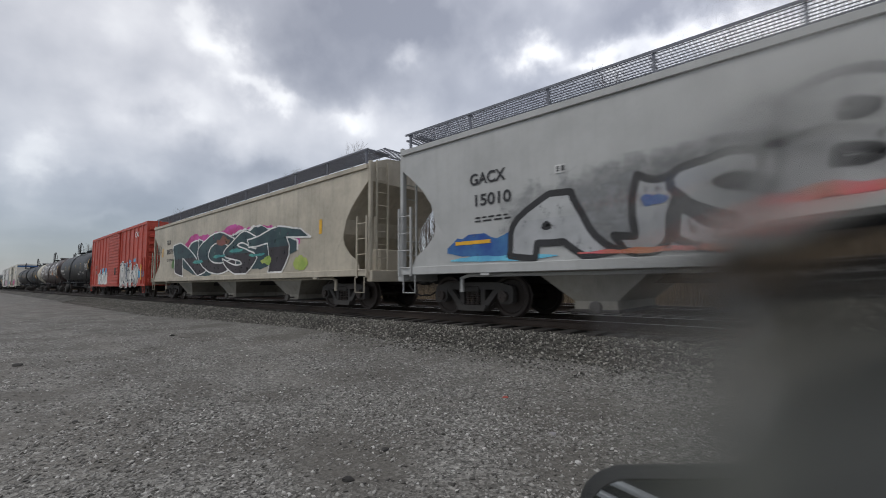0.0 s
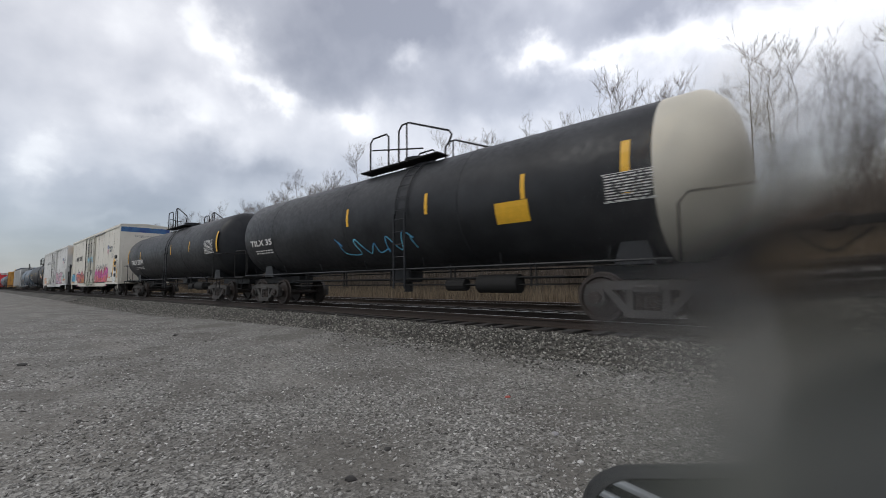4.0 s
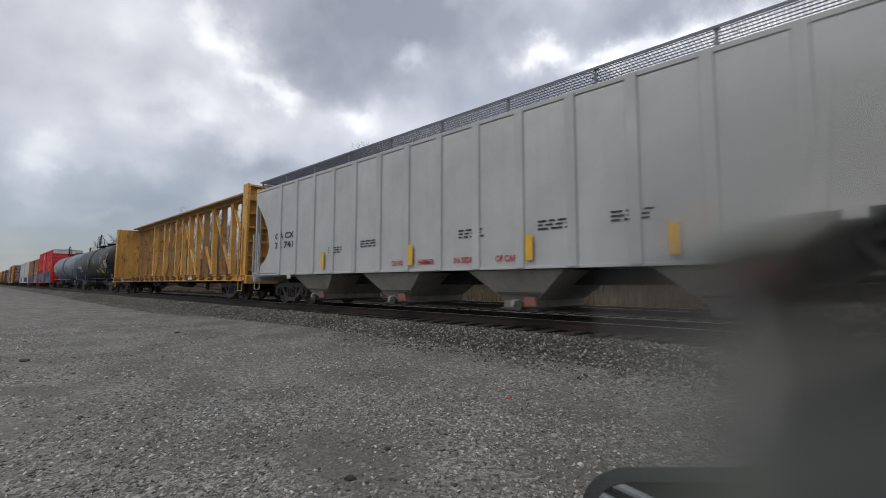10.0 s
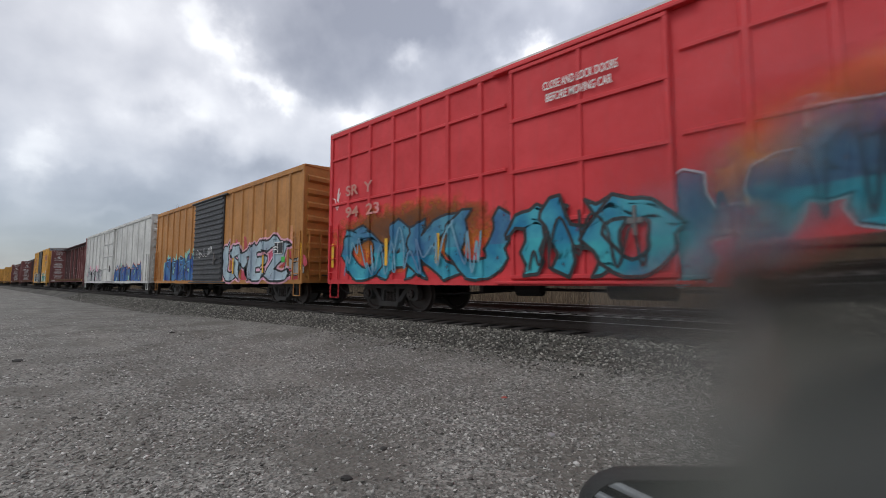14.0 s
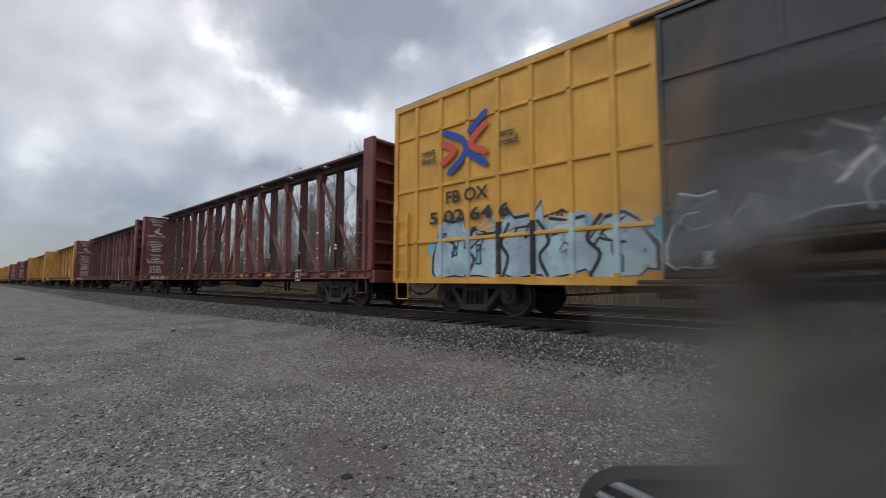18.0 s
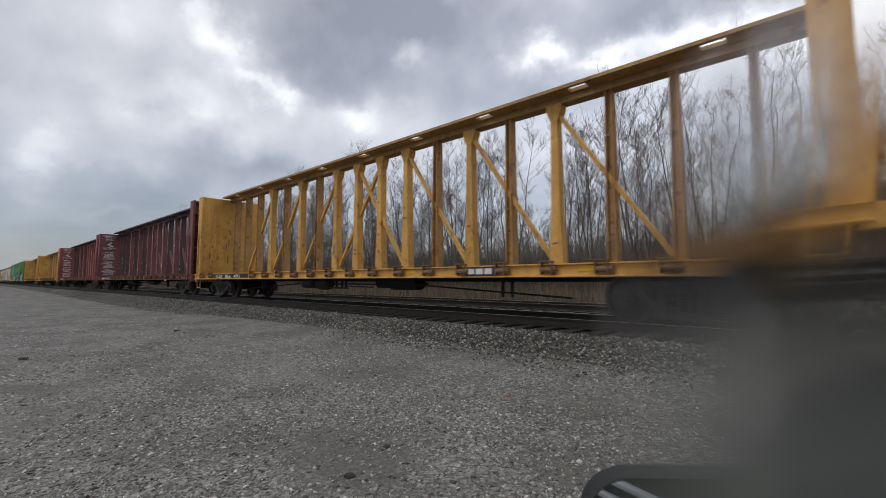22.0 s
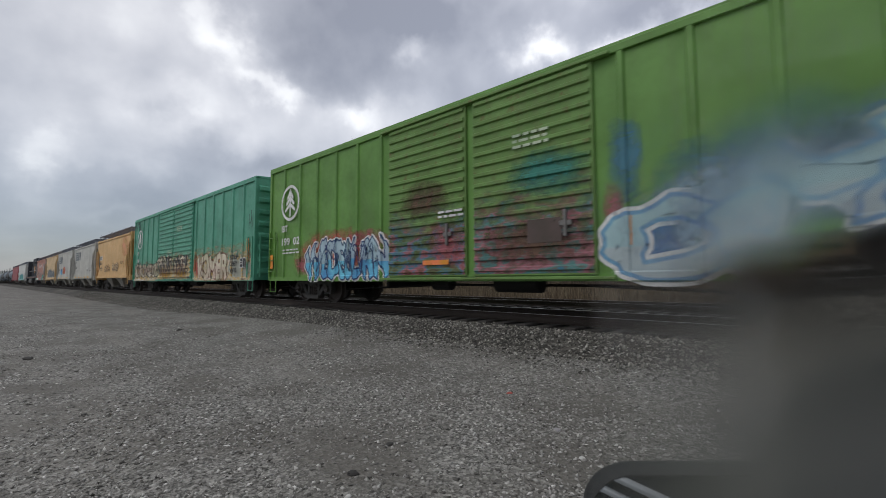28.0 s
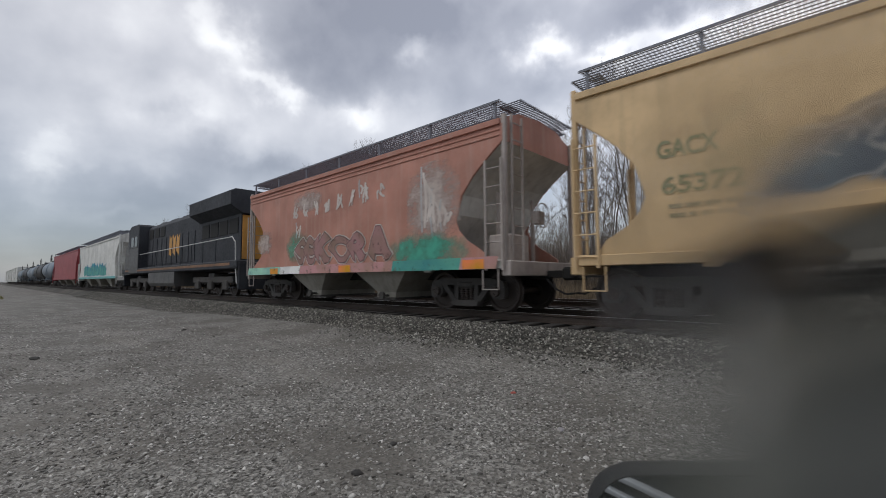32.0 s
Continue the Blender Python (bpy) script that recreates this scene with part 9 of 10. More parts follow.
    for (a, b, m, st), w in zip(((-51.0, -74.3, maroon, 0), (-75.75, -98.95, maroon, 0), (-100.0, -123.4, cbyel, 1), (-124.75, -148.1, cbyel, 2), (-148.9, -172.45, maroon, 0), (-173.2, -196.55, redbeam, 0), (-197.4, -221.1, cbyel, 1), (-222.2, -245.4, cbyel, 1)), words):
        beam(a, b, m, st, w)
    # green cars with the pine emblem
    c, s = boxcar("boxcar", "grass-green boxcar with two ribbed doors and a white pine emblem", 19.1, 4.78, green, green, [(-2.8, -0.2, "ribbed", paint("green_door_worn", (0.12, 0.24, 0.05), 0.5, 0.55, 0.6, (0.14, 0.10, 0.06))), (0.0, 2.7, "ribbed", paint("green_door_worn", (0.12, 0.24, 0.05)))], rib=1.02)
    couple(c, -246.5, -265.65)
    pine_emblem(c, s, -8.03, 3.4, 0.62, white)
    face = flat_side(-1.59)
    mark(c, face, "IBT", -8.6, -8.2, 2.42, 2.64, white)
    mark(c, face, "199  02", -8.63, -7.44, 1.95, 2.2, white)
    bars(c, face, -8.5, 1.75, 1.1, 2, white, 0.006, 0.05, seed=6)
    R = RIBS[c.name]
    veil(c, s, -7.8, -2.85, 0.8, 2.3, mist("coral", (0.60, 0.15, 0.12), 0.9, 0.4), 0.0036, R)
    piece(c, s, "WEDESURN", -6.9, -2.95, 0.74, 1.95, ice, spray("ink_blue", (0.02, 0.05, 0.14)), white, None, sky_blue, 91, "ice-blue letters with dark outline", R, line=0.045, over=1.45, jag=0.08)
    scrawl(c, flat_side(-1.605), -6.7, -3.0, 0.9, 1.8, 8, spray("ink_blue", (0.02, 0.05, 0.14)), 88, 0.04)
    cloud(c, s, 2.9, 8.4, 0.75, 2.2, spray("cobalt", (0.05, 0.12, 0.42)), 0.0036, 89, 0.25)
    piece(c, s, "DMR", 3.1, 7.9, 0.72, 2.05, spray("pale_aqua", (0.36, 0.52, 0.56)), spray("mid_blue", (0.14, 0.30, 0.50)), white, None, spray("dull_ice", (0.44, 0.52, 0.54)), 92, "pale sky-blue letters", R, line=0.07, over=1.4, jag=0.06)
    leaf, rails = flat_side(-1.61), door_rails(0.81, 4.64)
    grime, haze_blue, rose = mist("door_grime", (0.13, 0.075, 0.045), 0.8, 1.6), mist("haze_blue", (0.07, 0.23, 0.34), 0.75, 1.5), mist("rose", (0.44, 0.13, 0.15), 0.7, 1.5)
    sea = mist("sea_green", (0.05, 0.27, 0.22), 0.75, 1.2)
    worn_left = old_layers("warm", ((0.30, 0.06, 0.07), (0.13, 0.075, 0.045), (0.40, 0.13, 0.15), (0.07, 0.20, 0.30), (0.12, 0.16, 0.06), (0.10, 0.06, 0.04), (0.06, 0.16, 0.24)))
    worn_right = old_layers("cool", ((0.10, 0.06, 0.045), (0.06, 0.22, 0.22), (0.15, 0.09, 0.07), (0.40, 0.15, 0.19), (0.07, 0.25, 0.24), (0.16, 0.13, 0.10), (0.05, 0.20, 0.28)))
    veil(c, leaf, -2.76, -0.24, 0.85, 2.75, worn_left, 0.004, (), rails, "layers of worn old spray paint")
    veil(c, leaf, 0.04, 2.66, 0.85, 3.0, worn_right, 0.004, (), rails, "layers of worn old spray paint")
    for x0, x1, z0, z1, m2 in ((-2.3, -0.7, 2.2, 3.1, grime), (0.9, 2.65, 2.3, 3.25, sea), (-1.3, -0.22, 1.0, 2.0, rose), (0.3, 2.6, 1.0, 1.9, grime)):
        veil(c, leaf, x0, x1, z0, z1, m2, 0.005 + 0.0003 * int(x0 + 3), (), rails)
    patch("sprayed_patch", c, flat_side(-1.65), -1.5, -0.68, 1.08, 1.19, tangerine, 0.008)
    patch("bare_patch", c, flat_side(-1.65), 1.36, 2.08, 1.43, 1.88, spray("bare_brown", (0.085, 0.06, 0.05)), 0.009, "brown bare patch")
    bars(c, flat_side(-1.65), 1.05, 3.58, 0.8, 3, spray("worn_print", (0.42, 0.52, 0.36)), 0.008, 0.055, "worn lines of white print", 26)
    bars(c, flat_side(-1.65), -1.0, 2.26, 0.75, 2, white, 0.009, 0.05, "white print", 27)
    for x0, x1, z0, z1, m2 in ((2.9, 3.5, 2.0, 3.6, haze_blue), (2.8, 3.2, 1.3, 2.4, rose), (3.6, 5.6, 1.5, 2.9, haze_blue), (3.0, 8.4, 0.8, 2.4, haze_blue), (-7.7, -6.6, 0.9, 1.6, rose), (-5.0, -2.85, 1.2, 2.15, rose)):
        veil(c, s, x0, x1, z0, z1, m2, 0.0042 + 0.0003 * int(x0 + 8) % 5, R)
    patch("sprayed_patch", c, s, 3.12, 3.28, 1.3, 1.8, tangerine, 0.02)
    for x0, x1 in ((3.6, 6.0), (5.2, 8.8)):
        veil(c, s, x0, x1, 1.0, 2.5, mist("pale_blue", (0.36, 0.52, 0.64), 0.9), 0.0115, R)
    for x in (-9.3, 8.6):
        patch("reflector", c, s, x - 0.1, x + 0.1, 1.15, 1.65, tangerine, 0.06, "orange reflective strip")
    plate(c, s, 7.5, 1.1, 0.6, 0.4, 0.056)
    c, s = boxcar("boxcar", "sea-green boxcar with two ribbed doors and cream graffiti", 18.5, 4.78, teal, teal, [(-3.3, -0.7, "ribbed"), (-0.6, 2.3, "ribbed")], rib=1.02)
    couple(c, -266.85, -285.4)
    pine_emblem(c, s, -7.65, 3.4, 0.62, white)
    mark(c, face, "IBT", -8.2, -7.78, 2.4, 2.64, white)
    mark(c, face, "198", -8.2, -7.75, 1.92, 2.15, white)
    R = RIBS[c.name]
    cloud(c, s, 2.4, 3.2, 0.95, 1.75, spray("brick_orange", (0.42, 0.12, 0.06)), 0.006, 90, 0.2, "sprayed_patch")
    piece(c, s, "VOMER", 2.9, 6.7, 0.72, 2.0, spray("cream", (0.66, 0.60, 0.44)), spray("umber", (0.16, 0.085, 0.045)), None, sand, sand, 95, "cream letters with black outline", R, line=0.06, over=1.22)
    cloud(c, s, 6.7, 8.9, 0.72, 1.95, spray("bone", (0.40, 0.41, 0.34)), 0.006, 96, 0.1, "sprayed_patch")
    for k, (word, a, b) in enumerate((("KEEP", 7.0, 7.8), ("OBEY", 6.95, 7.75), ("WIE", 7.0, 7.7))):
        mark(c, s, word, a, b, 1.62 - 0.27 * k, 1.80 - 0.27 * k, ink, "black painted word", 0.062)
    cream, umber = spray("cream", (0.66, 0.60, 0.44)), spray("umber", (0.16, 0.085, 0.045))
    mustard = mist("mustard", (0.62, 0.36, 0.04), 0.85)
    cream_coats = old_layers("cream", ((0.03, 0.028, 0.026), (0.60, 0.54, 0.40), (0.16, 0.085, 0.045), (0.68, 0.62, 0.48), (0.56, 0.33, 0.05), (0.62, 0.57, 0.44), (0.05, 0.04, 0.035), (0.50, 0.45, 0.34)), 0.95)
    veil(c, s, -9.0, -3.45, 0.74, 1.95, cream_coats, 0.0042, R, SILL_COVER, "layers of cream and black spray paint")
    piece(c, s, "KROMZER", -8.7, -3.45, 0.95, 1.85, cream, ink, None, None, None, 97, "cream letters with black outline", R, line=0.045, over=1.4, jag=0.09)
    scrawl(c, flat_side(-1.6), -8.6, -3.5, 0.95, 1.75, 12, umber, 103, 0.05)
    rails = door_rails(0.81, 4.64)
    for x0, x1, word, sd in ((-3.15, -0.8, "WEKS", 98), (-0.4, 1.85, "VARK", 99)):
        veil(c, leaf, x0 - 0.05, x1 + 0.3, 0.84, 2.25, cream_coats, 0.0042, (), rails, "layers of cream and black spray paint")
        veil(c, leaf, x0, x1 + 0.2, 0.85, 1.5, mustard, 0.0056, (), rails)
        piece(c, leaf, word, x0 + 0.1, x1, 1.15, 2.1, cream, ink, None, None, straw, sd, "cream letters with black outline", (), rails, line=0.05, over=1.5, jag=0.09)
        scrawl(c, flat_side(-1.655), x0, x1, 0.95, 1.95, 7, umber, sd + 6, 0.05)
        scrawl(c, flat_side(-1.662), x0, x1 + 0.1, 1.2, 2.15, 5, ink, sd + 21, 0.07)
    low = flat_side(-1.58)
    for x0, x1, n2, m2, sd in ((-8.9, -6.2, 6, white, 106), (-6.0, -3.2, 6, cream, 107), (-3.0, -0.5, 5, white, 108), (-0.2, 2.2, 4, white, 109), (2.5, 6.5, 8, cream, 110)):
        scrawl(c, low, x0, x1, 0.74, 0.86, n2, m2, sd, 0.035)
    for x in (-2.6, 0.7):
        patch("reflector", c, low, x - 0.3, x + 0.3, 0.76, 0.86, tangerine, 0.012, "orange reflective strip")
    bars(c, flat_side(-1.65), -1.6, 2.35, 0.95, 2, spray("worn_print", (0.42, 0.52, 0.36)), 0.008, 0.05, "worn lines of white print", 28)
    bars(c, flat_side(-1.65), 0.0, 3.55, 0.9, 3, spray("worn_print", (0.42, 0.52, 0.36)), 0.008, 0.05, "worn lines of white print", 29)
    veil(c, s, 2.35, 3.0, 0.95, 2.1, mist("clay", (0.42, 0.14, 0.06)), 0.0042, R)
    scrawl(c, flat_side(-1.6), -9.1, -7.3, 4.05, 4.6, 5, ink, 100, 0.05)
    scrawl(c, flat_side(-1.6), 8.75, 9.2, 2.7, 3.5, 2, ink, 101, 0.03)
    scrawl(c, flat_side(-1.6), -9.1, -8.5, 2.9, 3.6, 3, ink, 102, 0.025)
    patch("reflector", c, s, 8.6, 8.78, 1.4, 2.4, tangerine, 0.06, "orange reflective strip")
    plate(c, s, 8.0, 1.25, 0.5, 0.4, 0.056)
    veil(c, s, 2.5, 8.9, 0.74, 2.3, cream_coats, 0.0040, R, SILL_COVER, "layers of cream and black spray paint")
    # short two-bay hoppers
    c, s = hopper("covered_hopper", "ochre two-bay covered hopper with black graffiti", 11.6, ochre, 4.20, 2, 1.4)
    couple(c, -286.6, -298.2)
    patch("mark_plate", c, s, -4.75, -3.6, 2.48, 2.82, white, 0.005)
    mark(c, s, "GACX", -4.65, -3.7, 2.54, 2.76, dark, off=0.012)
    mark(c, s, "65411", -4.65, -3.7, 2.1, 2.3, dark)
    mark(c, s, "LD LMT 233500", -4.31, -3.50, 1.75, 1.86, dark, "stencilled load limit")
    mark(c, s, "LT  WT  52500", -4.27, -3.48, 1.60, 1.70, dark, "stencilled light weight")
    cloud(c, s, 3.3, 5.6, 2.5, 4.0, spray("rust_blush", (0.58, 0.30, 0.105)), 0.003, 119, 0.2, "rust_blush")
    cloud(c, s, -5.6, -4.9, 1.5, 2.3, spray("rust_blush", (0.58, 0.30, 0.105)), 0.003, 120, 0.3, "rust_blush")
    bars(c, s, 3.0, 2.15, 0.9, 3, spray("faded_brown", (0.24, 0.13, 0.05)), 0.006, 0.035, seed=13)
    piece(c, s, "BRUIZE", -2.5, -0.5, 1.5, 2.0, ochre, spray("thin_brown", (0.11, 0.06, 0.03)), None, None, None, 117, "black outlined letters", line=0.03, over=1.3, round_by=0.3)
    piece(c, s, "BRUIZE", 0.4, 2.4, 1.5, 2.1, buff, spray("thin_brown", (0.11, 0.06, 0.03)), None, None, None, 118, "black outlined letters", line=0.03, over=1.3, round_by=0.3)
    patch("rust_streak", c, s, 4.02, 4.10, 1.7, 2.8, spray("rust_orange", (0.55, 0.20, 0.04)), 0.005, "orange rust streak")
    for k, (label, a, b) in enumerate((("light grey two-bay covered hopper with yellow strips", -299.7, -311.35), ("light grey two-bay hopper with blue and red graffiti", -312.8, -324.5))):
        c, s = hopper("covered_hopper", label, a - b, palegrey, 4.21, 2, 1.4)
        couple(c, a, b)
        striped_emblem(c, s, -4.5, -1.45, 2.8, 3.75, slate)
        mark(c, s, "NS", -4.4, -4.0, 2.5, 2.72, dark)
        mark(c, s, "236001" if k == 0 else "236174", -4.38, -3.42, 2.02, 2.25, dark)
        bars(c, s, -4.3, 1.78, 1.2, 2, slate, seed=9)
        bars(c, s, 2.85, 1.9, 0.42, 3, grey_mist, seed=12)
        if k == 0:
            mark(c, s, "HC118", 3.70, 4.16, 1.64, 1.74, dark, "small stencil")
            plate(c, s, 2.3, 1.62, 0.4, 0.3)
        for x0, x1 in ((-3.8, -2.95), (-1.6, -1.1), (-0.2, 0.35), (1.6, 2.1), (3.1, 4.1)):
            patch("reflector", c, flat_side(-1.645), x0, x1, 1.04, 1.16, yel, 0.006, "yellow reflective strip")
        if k:
            graffiti(c, s, -2.7, -1.5, 1.5, 2.25, 2, sky_blue, blue, sky_blue, None, 113, 0.5)
            piece(c, s, "TOGS", -0.8, 0.95, 1.66, 2.3, spray("butter", (0.74, 0.50, 0.16)), crimson, spray("soft_red", (0.52, 0.08, 0.06)), coral, tangerine, 114, "yellow letters with red outline", line=0.07, over=1.1)
    c, s = hopper("covered_hopper", "buff two-bay covered hopper with grey graffiti", 11.6, buff, 4.20, 2, 1.4)
    couple(c, -326.0, -337.65)
    bars(c, s, -0.9, 2.35, 1.9, 1, spray("faded_olive", (0.24, 0.22, 0.13)), 0.006, 0.10, "faded lettering bars", 4)
    mark(c, s, "GACX", -4.35, -3.5, 2.64, 2.92, spray("faded_green", (0.24, 0.25, 0.13)))
    mark(c, s, "65372", -4.3, -3.2, 2.06, 2.34, spray("faded_green", (0.24, 0.25, 0.13)))
    bars(c, s, -4.2, 1.82, 1.2, 2, spray("faded_olive", (0.24, 0.22, 0.13)), 0.006, 0.07, "faded lettering bars", 5)
    graffiti(c, s, -3.0, 4.2, 1.25, 2.2, 7, slate, grey_mist, slate, None, 115, 0.4, "slate-grey letters")
    plate(c, s, 2.75, 1.6, 0.5, 0.36, 0.03)
    # grey slope sheets, toned paler to stand for light bounced up from the ground
    c, s = hopper("covered_hopper", "faded salmon two-bay covered hopper with a green painted sill", 12.4, salmon, 4.20, 2, 1.5, slope_mat=paint("slope_bounce_grey", (0.58, 0.58, 0.55), 0.35, 0.1, 0.6), slope_in=2.3, beads=True, sill_mat=paint("sill_worn_pale", (0.40, 0.385, 0.35), 0.5, 0.2, 0.6), frame_mat=paint("frame_worn_grey", (0.37, 0.325, 0.30), 0.5, 0.2, 0.6))
    couple(c, -339.1, -351.5)
    bone_white = spray("bone_white", (0.56, 0.50, 0.46))
    rng = random.Random(63)
    for k in range(8):
        x = -2.55 + k * 0.66
        shape = Shape()
        for q in range(3):
            stroke(shape, s, [(x + 0.34 * u, 2.8 + 0.02 * k + 0.46 * v) for u, v in bent_line(rng)[:3]], rng.uniform(0.05, 0.09), 0.006 + 0.0005 * q, 0.0001)
        part("faded_mark", shape, bone_white, c, "faded pale lettering strokes")
    for x, z0, z1 in ((3.75, 1.9, 3.5), (4.1, 1.75, 2.9), (4.4, 1.9, 2.6), (1.2, 3.1, 3.6), (-2.4, 2.2, 2.7)):
        for q in range(4):
            shape = Shape()
            stroke(shape, s, ((x + 0.09 * q, z0 + 0.12 * q), (x + 0.09 * q + rng.uniform(-0.1, 0.1), (z0 + z1) / 2), (x + 0.07 * q - 0.02, z1 - 0.17 * q)), 0.05 + 0.03 * (q % 2), 0.005 + 0.001 * q, 0.00001)
            part("peeled_streak", shape, bone_white if q else silver, c, "pale peeled streak")
    piece(c, s, "SEKORA", -2.3, 2.6, 1.25, 2.15, spray("dull_rose", (0.30, 0.17, 0.145)), spray("rust_ink", (0.14, 0.07, 0.06)), bone_white, None, None, 116, "dull rose bubble letters with thin pale contour", line=0.03, over=1.4, round_by=0.3)
    peeled = mist("peeled", (0.52, 0.44, 0.40), 0.9, 1.4)
    for k, (x0, x1, z0, z1) in enumerate(((3.2, 5.0, 1.5, 3.6), (-5.4, -4.2, 1.7, 2.6), (-2.6, -0.8, 3.0, 3.7))):
        veil(c, s, x0, x1, z0, z1, peeled, 0.0032 + 0.0006 * k, label="pale peeled paint")
    veil(c, s, -3.1, -1.6, 1.3, 2.4, mist("mint_fog", (0.12, 0.36, 0.25), 0.8), 0.0036)
    sill = flat_side(-1.645)
    for x0, x1, m2 in ((-6.0, -3.4, mint), (-3.4, -2.0, white), (-2.0, 2.7, spray("dusty_pink", (0.46, 0.25, 0.22))), (2.7, 5.0, jade), (5.0, 6.0, spray("dusty_pink", (0.46, 0.25, 0.22)))):
        patch("sprayed_sill", c, sill, x0, x1, 0.95, 1.21, m2, 0.006, slant=0.25)
    veil(c, s, 2.3, 5.3, 1.0, 1.9, mist("jade_bright", (0.06, 0.38, 0.27), 1.0, 0.2), 0.006)
    for x in (-3.8, 0.6, 5.4):
        patch("reflector", c, sill, x - 0.3, x + 0.3, 0.96, 1.16, tangerine, 0.012, "orange reflective strip")
    couple(locomotive(22.0), -352.6, -374.6)
    c, s = hopper("covered_hopper", "white covered hopper with a teal band", 19.6, whitecar, 4.4, 3, 2.0, walk_top=4.75, sill_mat=paint("teal_band", (0.10, 0.36, 0.36), 0.2, 0.05))
    couple(c, -375.6, -395.2)
    graffiti(c, s, -6, 5, 1.25, 2.3, 6, jade, aqua, aqua, None, 121, 0.5, "teal cloudy letters")
    c, s = hopper("covered_hopper", "dark red covered hopper far back in the train", 23.0, paint("crimson_hopper", (0.26, 0.022, 0.03), 0.2, 0.05), 4.4, 3, 2.0, walk_top=4.7)
    couple(c, -396.4, -419.5)
    for k, (a, b) in enumerate(((-420.8, -438.2), (-438.9, -456.4), (-457.0, -474.4), (-475.0, -492.4), (-493.0, -510.4))):
        tank("dark tank car far back in the train", a, b, tankgrey if k % 2 == 0 else tankblack, "", None)
    for a, b in ((-511.5, -531.0), (-532.5, -552.0), (-553.5, -573.0), (-574.5, -594.0)):
        c, s = boxcar("boxcar", "white boxcar far back in the train", 19.5, 5.0, whitecar, whitecar, [(-2.6, 0.8, "plug")], smooth_side=True)
        couple(c, a, b)
    finish_lettering()
    for car, x in TRAIN:
        car.matrix_basis = pose(x + p_at(0), TRACK_Y, RAIL_Z)


def motions():
    for car, x in TRAIN:
        walk(car, [(t, pose(x + p_at(t), TRACK_Y, RAIL_Z)) for t in range(0, 33, 2)])
    # wheels roll while they are near enough to tell
    for wheel, car, along, local in WHEELSETS:
        x = next(p for c, p in TRAIN if c is car) + along
        near = [k for k in range(0, 961) if -42 < x + p_at(k / 30) < 5]
        if not near:
            continue
        start = p_at(near[0] / 30)
        turn = lambda k: math.degrees((p_at(k / 30) - start) / 0.475)
        rows = [(k / 30, pose(local, 0, 0.457, 0, turn(k), 0)) for k in near]
        if near[0] > 0:
            rows.insert(0, (0.0, pose(local, 0, 0.457)))
        if near[-1] < 960:
            rows.append((32.0, pose(local, 0, 0.457, 0, turn(near[-1]), 0)))
        walk(wheel, rows)


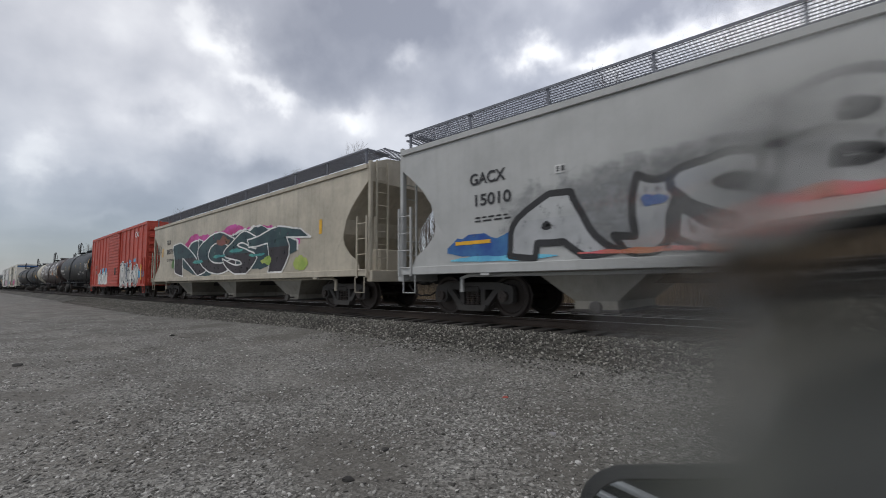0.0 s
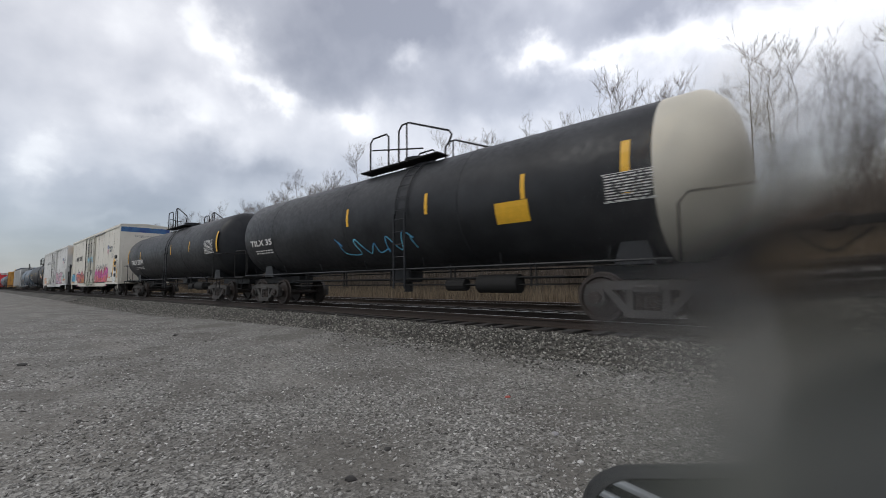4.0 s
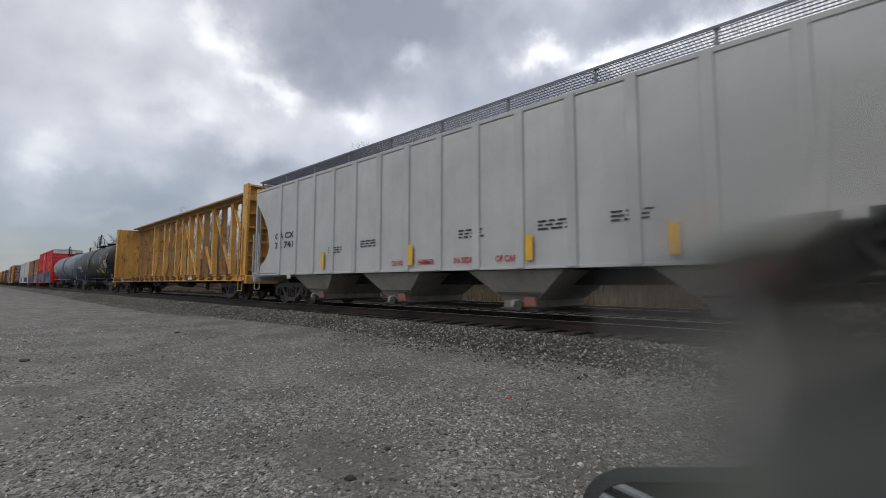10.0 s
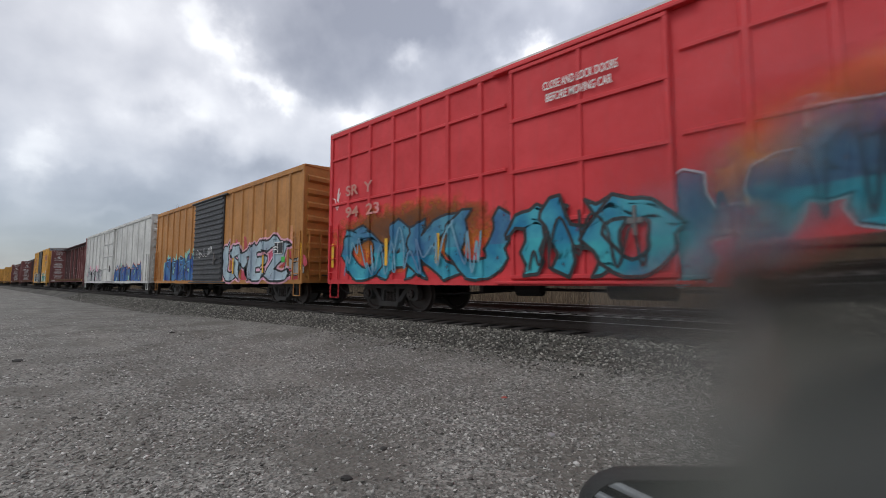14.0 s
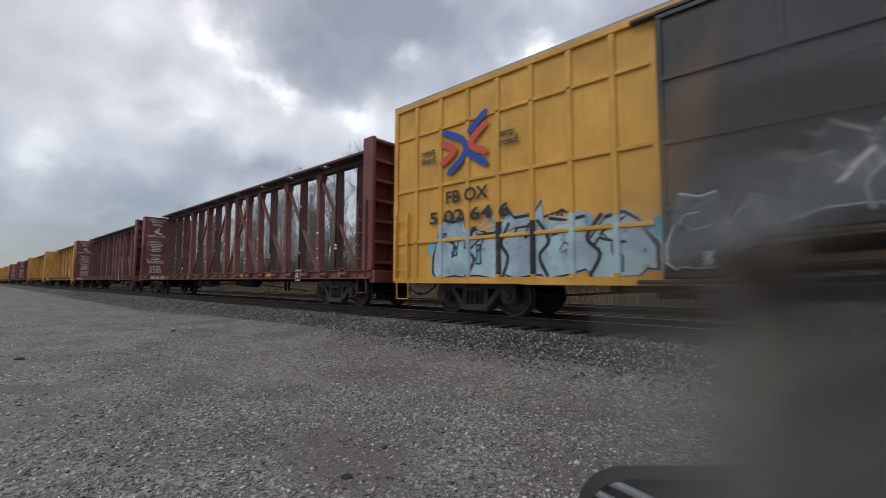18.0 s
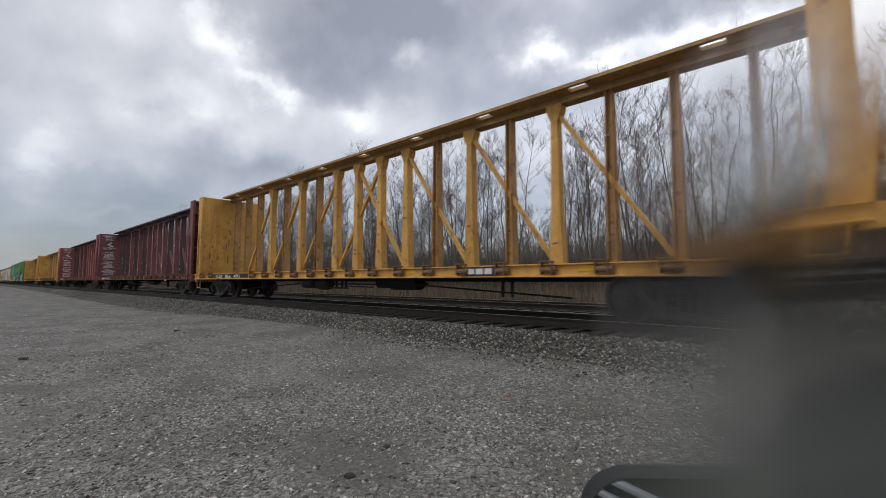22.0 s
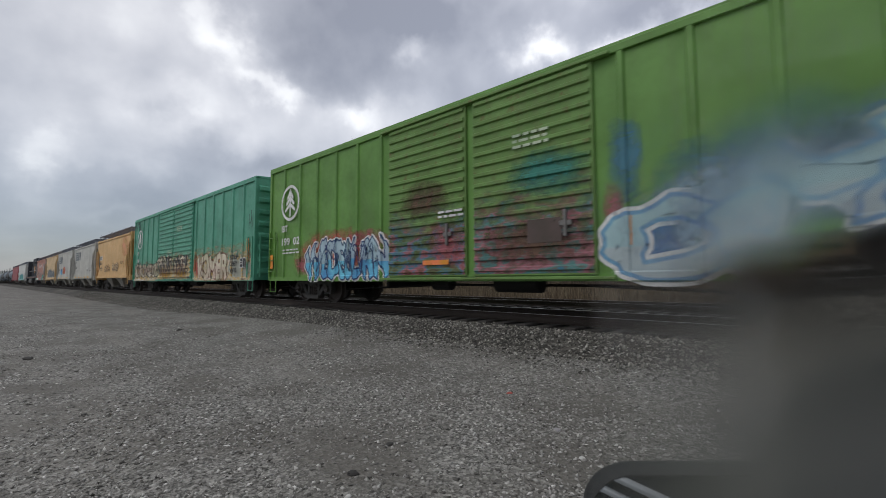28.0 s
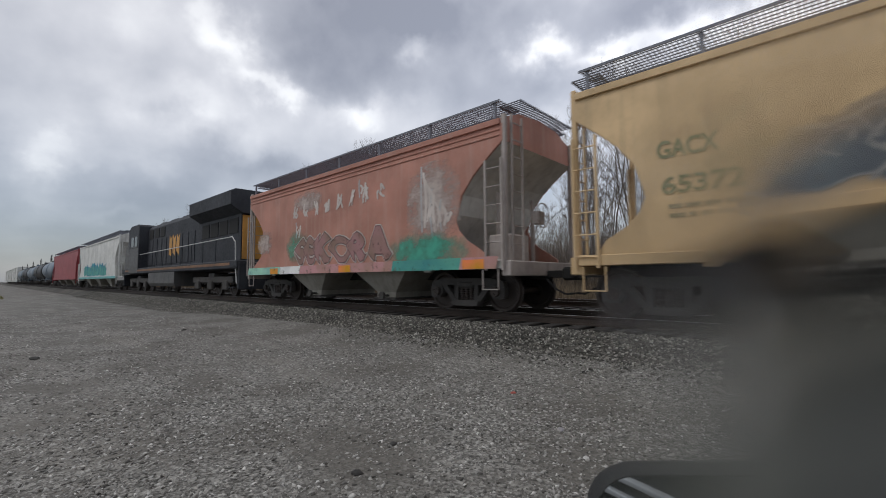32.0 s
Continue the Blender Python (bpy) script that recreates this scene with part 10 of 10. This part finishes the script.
# ---- the parked car from which the railway is seen ----
def parked_car():
    car = tagged(new("car"), "dark parked car with its door mirror and window pillar", "car")
    black = plain("car_black_plastic", (0.008, 0.009, 0.010), 0.7, 0, 0.15)
    trim = plain("pillar_trim_charcoal", (0.178, 0.183, 0.157), 0.9, 0, 0.15, 30)
    body = plain("car_body_dark", (0.03, 0.035, 0.04), 0.25, 0.3, 0.1)
    eye = Matrix.Translation(EYE) @ pose(0, 0, 0, 94.4, 0, 42.1)
    k = 1 / 755.0

    def rounded(x0, x1, y0, y1, r, n=7):
        pts = []
        for cx, cy, a0 in ((x1 - r, y1 - r, 0), (x0 + r, y1 - r, 90), (x0 + r, y0 + r, 180), (x1 - r, y0 + r, 270)):
            pts += [(cx + r * math.cos(radians(a0 + 90 * i / n)), cy + r * math.sin(radians(a0 + 90 * i / n))) for i in range(n + 1)]
        return pts

    # door mirror, 0.9 m away, below and to one side of the view
    d = 0.9
    box = [v * k * d for v in (1036 - 784, 1560 - 784, 441 - 1060, 441 - 846)]
    out, inn = rounded(*box, 0.088), rounded(box[0] + 0.008, box[1] - 0.008, box[2] + 0.008, box[3] - 0.007, 0.081)
    n = len(out)
    ring = lambda pts, z, q=1.0: [((x - (box[0] + box[1]) / 2) * q + (box[0] + box[1]) / 2, (y - (box[2] + box[3]) / 2) * q + (box[2] + box[3]) / 2, z) for x, y in pts]
    shell = Shape().loft([ring(inn, -d - 0.012), ring(inn, -d), ring(out, -d + 0.002, 0.985), ring(out, -d - 0.006), ring(out, -d - 0.05, 0.98), ring(out, -d - 0.09, 0.86), ring(out, -d - 0.11, 0.6)])
    housing = part("mirror_housing", shell, black, car, "black plastic mirror housing", eye, smooth=True)
    glass, nt, bsdf = base_material("mirror_glass")
    bsdf.inputs["Base Color"].default_value = (0.55, 0.58, 0.60, 1)
    bsdf.inputs["Metallic"].default_value, bsdf.inputs["Roughness"].default_value = 1.0, 0.03
    part("mirror_glass", Shape().loft([ring(inn, -d - 0.0105, 0.985), ring(inn, -d - 0.009, 0.985)]), glass, housing, "mirror glass")
    # window pillar trim close before the eye
    d = 0.0112
    edge = [(1285, 715), (1390, 672), (1560, 640), (1900, 610), (1900, 1200), (1180, 1200), (1205, 900), (1235, 780)]
    flat = [((x - 784) * k * d, (441 - y) * k * d) for x, y in edge]
    part("pillar_trim", Shape().prism([(x, y) for x, y in flat], -d - 0.001, -d, "z"), trim, car, "charcoal pillar trim", eye)
    # black strip added along the top of the trim, for the shade under the train
    d = 0.0116
    edge = [(1300, 660), (1380, 600), (1460, 560), (1560, 530), (1900, 490), (1900, 700), (1560, 720), (1310, 750)]
    part("window_seal", Shape().prism([((x - 784) * k * d, (441 - y) * k * d) for x, y in edge], -d - 0.0002, -d, "z"), plain("shade_strip_black", (0.012, 0.010, 0.008), 0.9, 0, 0.1, 30), car, "added black strip that stands for the shade under the train", eye)
    # clear acrylic rain guard before the trim: a blade that thickens downwards and towards its root
    guard, nt, bsdf = base_material("clear_acrylic")
    bsdf.inputs["Base Color"].default_value = (0.93, 0.91, 0.88, 1)
    bsdf.inputs["Roughness"].default_value, bsdf.inputs["IOR"].default_value = 0.03, 1.49
    bsdf.inputs["Transmission Weight"].default_value = 1.0
    bsdf.inputs["Specular IOR Level"].default_value = 0.1
    d = 0.0130
    u = d * k
    blade = []
    for i in range(15):
        cols = []
        for y in range(100, 721, 62):
            x = 1185 + 45 * i + max(0, 430 - y) * 0.62 + max(0, y - 520) * 0.40
            q = min(1.0, max(0.0, (x - 1185) / 330.0))
            cols.append((x, y, 0.00095 + 0.15 * q * q * (3 - 2 * q) * (y - 430) * u))
        blade.append([((x - 784) * u, (441 - y) * u, -d) for x, y, _ in cols] + [((x - 784) * u, (441 - y) * u, -d - t) for x, y, t in cols[::-1]])
    rain = part("rain_guard", Shape().loft(blade), guard, car, "clear acrylic rain guard", eye, smooth=True)
    rain.visible_shadow = False
    # dark moulding of the door, lower and closer still
    d = 0.0106
    edge = [(1450, 800), (1560, 720), (1900, 680), (1900, 1200), (1400, 1200), (1405, 880)]
    part("door_trim", Shape().prism([((x - 784) * k * d, (441 - y) * k * d) for x, y in edge], -d - 0.0002, -d, "z"), plain("door_trim_dark", (0.135, 0.138, 0.13), 0.8, 0, 0.15, 30), car, "dark door moulding", eye)
    # the car stands nose to the railway; its flank is just beside the eye
    flank = Shape().prism([(0.14, 0.30), (0.10, 0.55), (0.12, 0.86), (0.20, 0.94), (1.70, 0.94), (1.78, 0.86), (1.80, 0.55), (1.76, 0.30)], -2.6, 2.1, "y")
    part("body", flank, body, car, "dark painted car body", smooth=True)
    strip = plain("moulding_pale", (0.62, 0.63, 0.64), 0.3, 0.0, 0.05)
    for z in (0.60, 0.66):
        part("door_moulding", Shape().cbox(0.088, 0.112, -2.2, 1.4, z, z + 0.02, 0.004), strip, car, "pale moulding along the door")
    part("hood", Shape().prism([(0.9, 0.945), (0.95, 1.02), (1.7, 0.98), (2.05, 0.945)], 0.2, 1.7, "x"), body, car, "dark car hood")
    # cabin: roof on pillars, glass between
    pane, nt, bsdf = base_material("car_window_glass")
    bsdf.inputs["Base Color"].default_value = (0.02, 0.025, 0.027, 1)
    bsdf.inputs["Roughness"].default_value = 0.05
    low, top = ((0.16, 1.74, -2.05, 0.95), 0.945), ((0.36, 1.54, -1.45, 0.05), 1.46)
    corner = lambda q, i, j: Vector((q[0][i], q[0][2 + j], q[1]))
    part("roof", Shape().cbox(0.34, 1.56, -1.5, 0.10, 1.455, 1.50, 0.02), body, car, "dark car roof", smooth=True)
    for i in (0, 1):
        for j in (0, 1):
            part("pillar", Shape().tube([corner(low, i, j), corner(top, i, j)], 0.035, 6), body, car, "window pillar")
        part("side_window", Shape().add([tuple(corner(q, i, j) + Vector((o * (1 if i else -1), 0, 0))) for o in (0.0, -0.006) for q, j in ((low, 0), (low, 1), (top, 1), (top, 0))], [(0, 1, 2, 3), (7, 6, 5, 4), (0, 4, 5, 1), (1, 5, 6, 2), (2, 6, 7, 3), (3, 7, 4, 0)]), pane, car, "dark side window")
        part("windscreen" if i else "rear_window", Shape().add([tuple(corner(q, a, i) + Vector((0, o, 0))) for o in (0.0, -0.006) for q, a in ((low, 0), (low, 1), (top, 1), (top, 0))], [(0, 1, 2, 3), (7, 6, 5, 4), (0, 4, 5, 1), (1, 5, 6, 2), (2, 6, 7, 3), (3, 7, 4, 0)]), pane, car, "sloping car glass")
    lamp = plain("lamp_lens", (0.6, 0.6, 0.58), 0.15, 0, 0.1)
    rear = plain("rear_lamp_red", (0.35, 0.02, 0.02), 0.2, 0, 0.1)
    for x in (0.2, 1.42):
        part("headlight", Shape().cbox(x, x + 0.28, 2.06, 2.115, 0.66, 0.80, 0.02), lamp, car, "clear headlight")
        part("tail_light", Shape().cbox(x, x + 0.28, -2.615, -2.56, 0.66, 0.82, 0.02), rear, car, "red tail light")
    for y, w in ((2.08, "front"), (-2.66, "rear")):
        part("bumper", Shape().cbox(0.14, 1.78, y, y + 0.08, 0.34, 0.58, 0.03), black, car, "black bumper")
    part("door_handle", Shape().cbox(0.075, 0.105, -0.95, -0.75, 0.80, 0.83, 0.008), black, car, "door handle")
    part("mirror_arm", Shape().tube([(0.12, 0.80, 0.93), (-0.02, 0.86, 0.95), (-0.12, 0.9, 0.97)], 0.03, 8), black, car, "mirror arm")
    for x in (0.24, 1.66):
        for y in (-1.55, 1.25):
            t = part("tyre", cached("car_tyre", lambda: Shape().tube([(-0.1, 0, 0), (-0.09, 0, 0), (0.09, 0, 0), (0.1, 0, 0)], [0.27, 0.32, 0.32, 0.27], 24), black, True), None, car, "black car tyre", at(x, y, 0.32))
            part("rim", cached("car_rim", lambda: Shape().tube([(-0.11, 0, 0), (0.11, 0, 0)], 0.2, 16), STEEL()), None, t)


ground()
tracks()
woods()
reeds()
parked_car()
train()
motions()
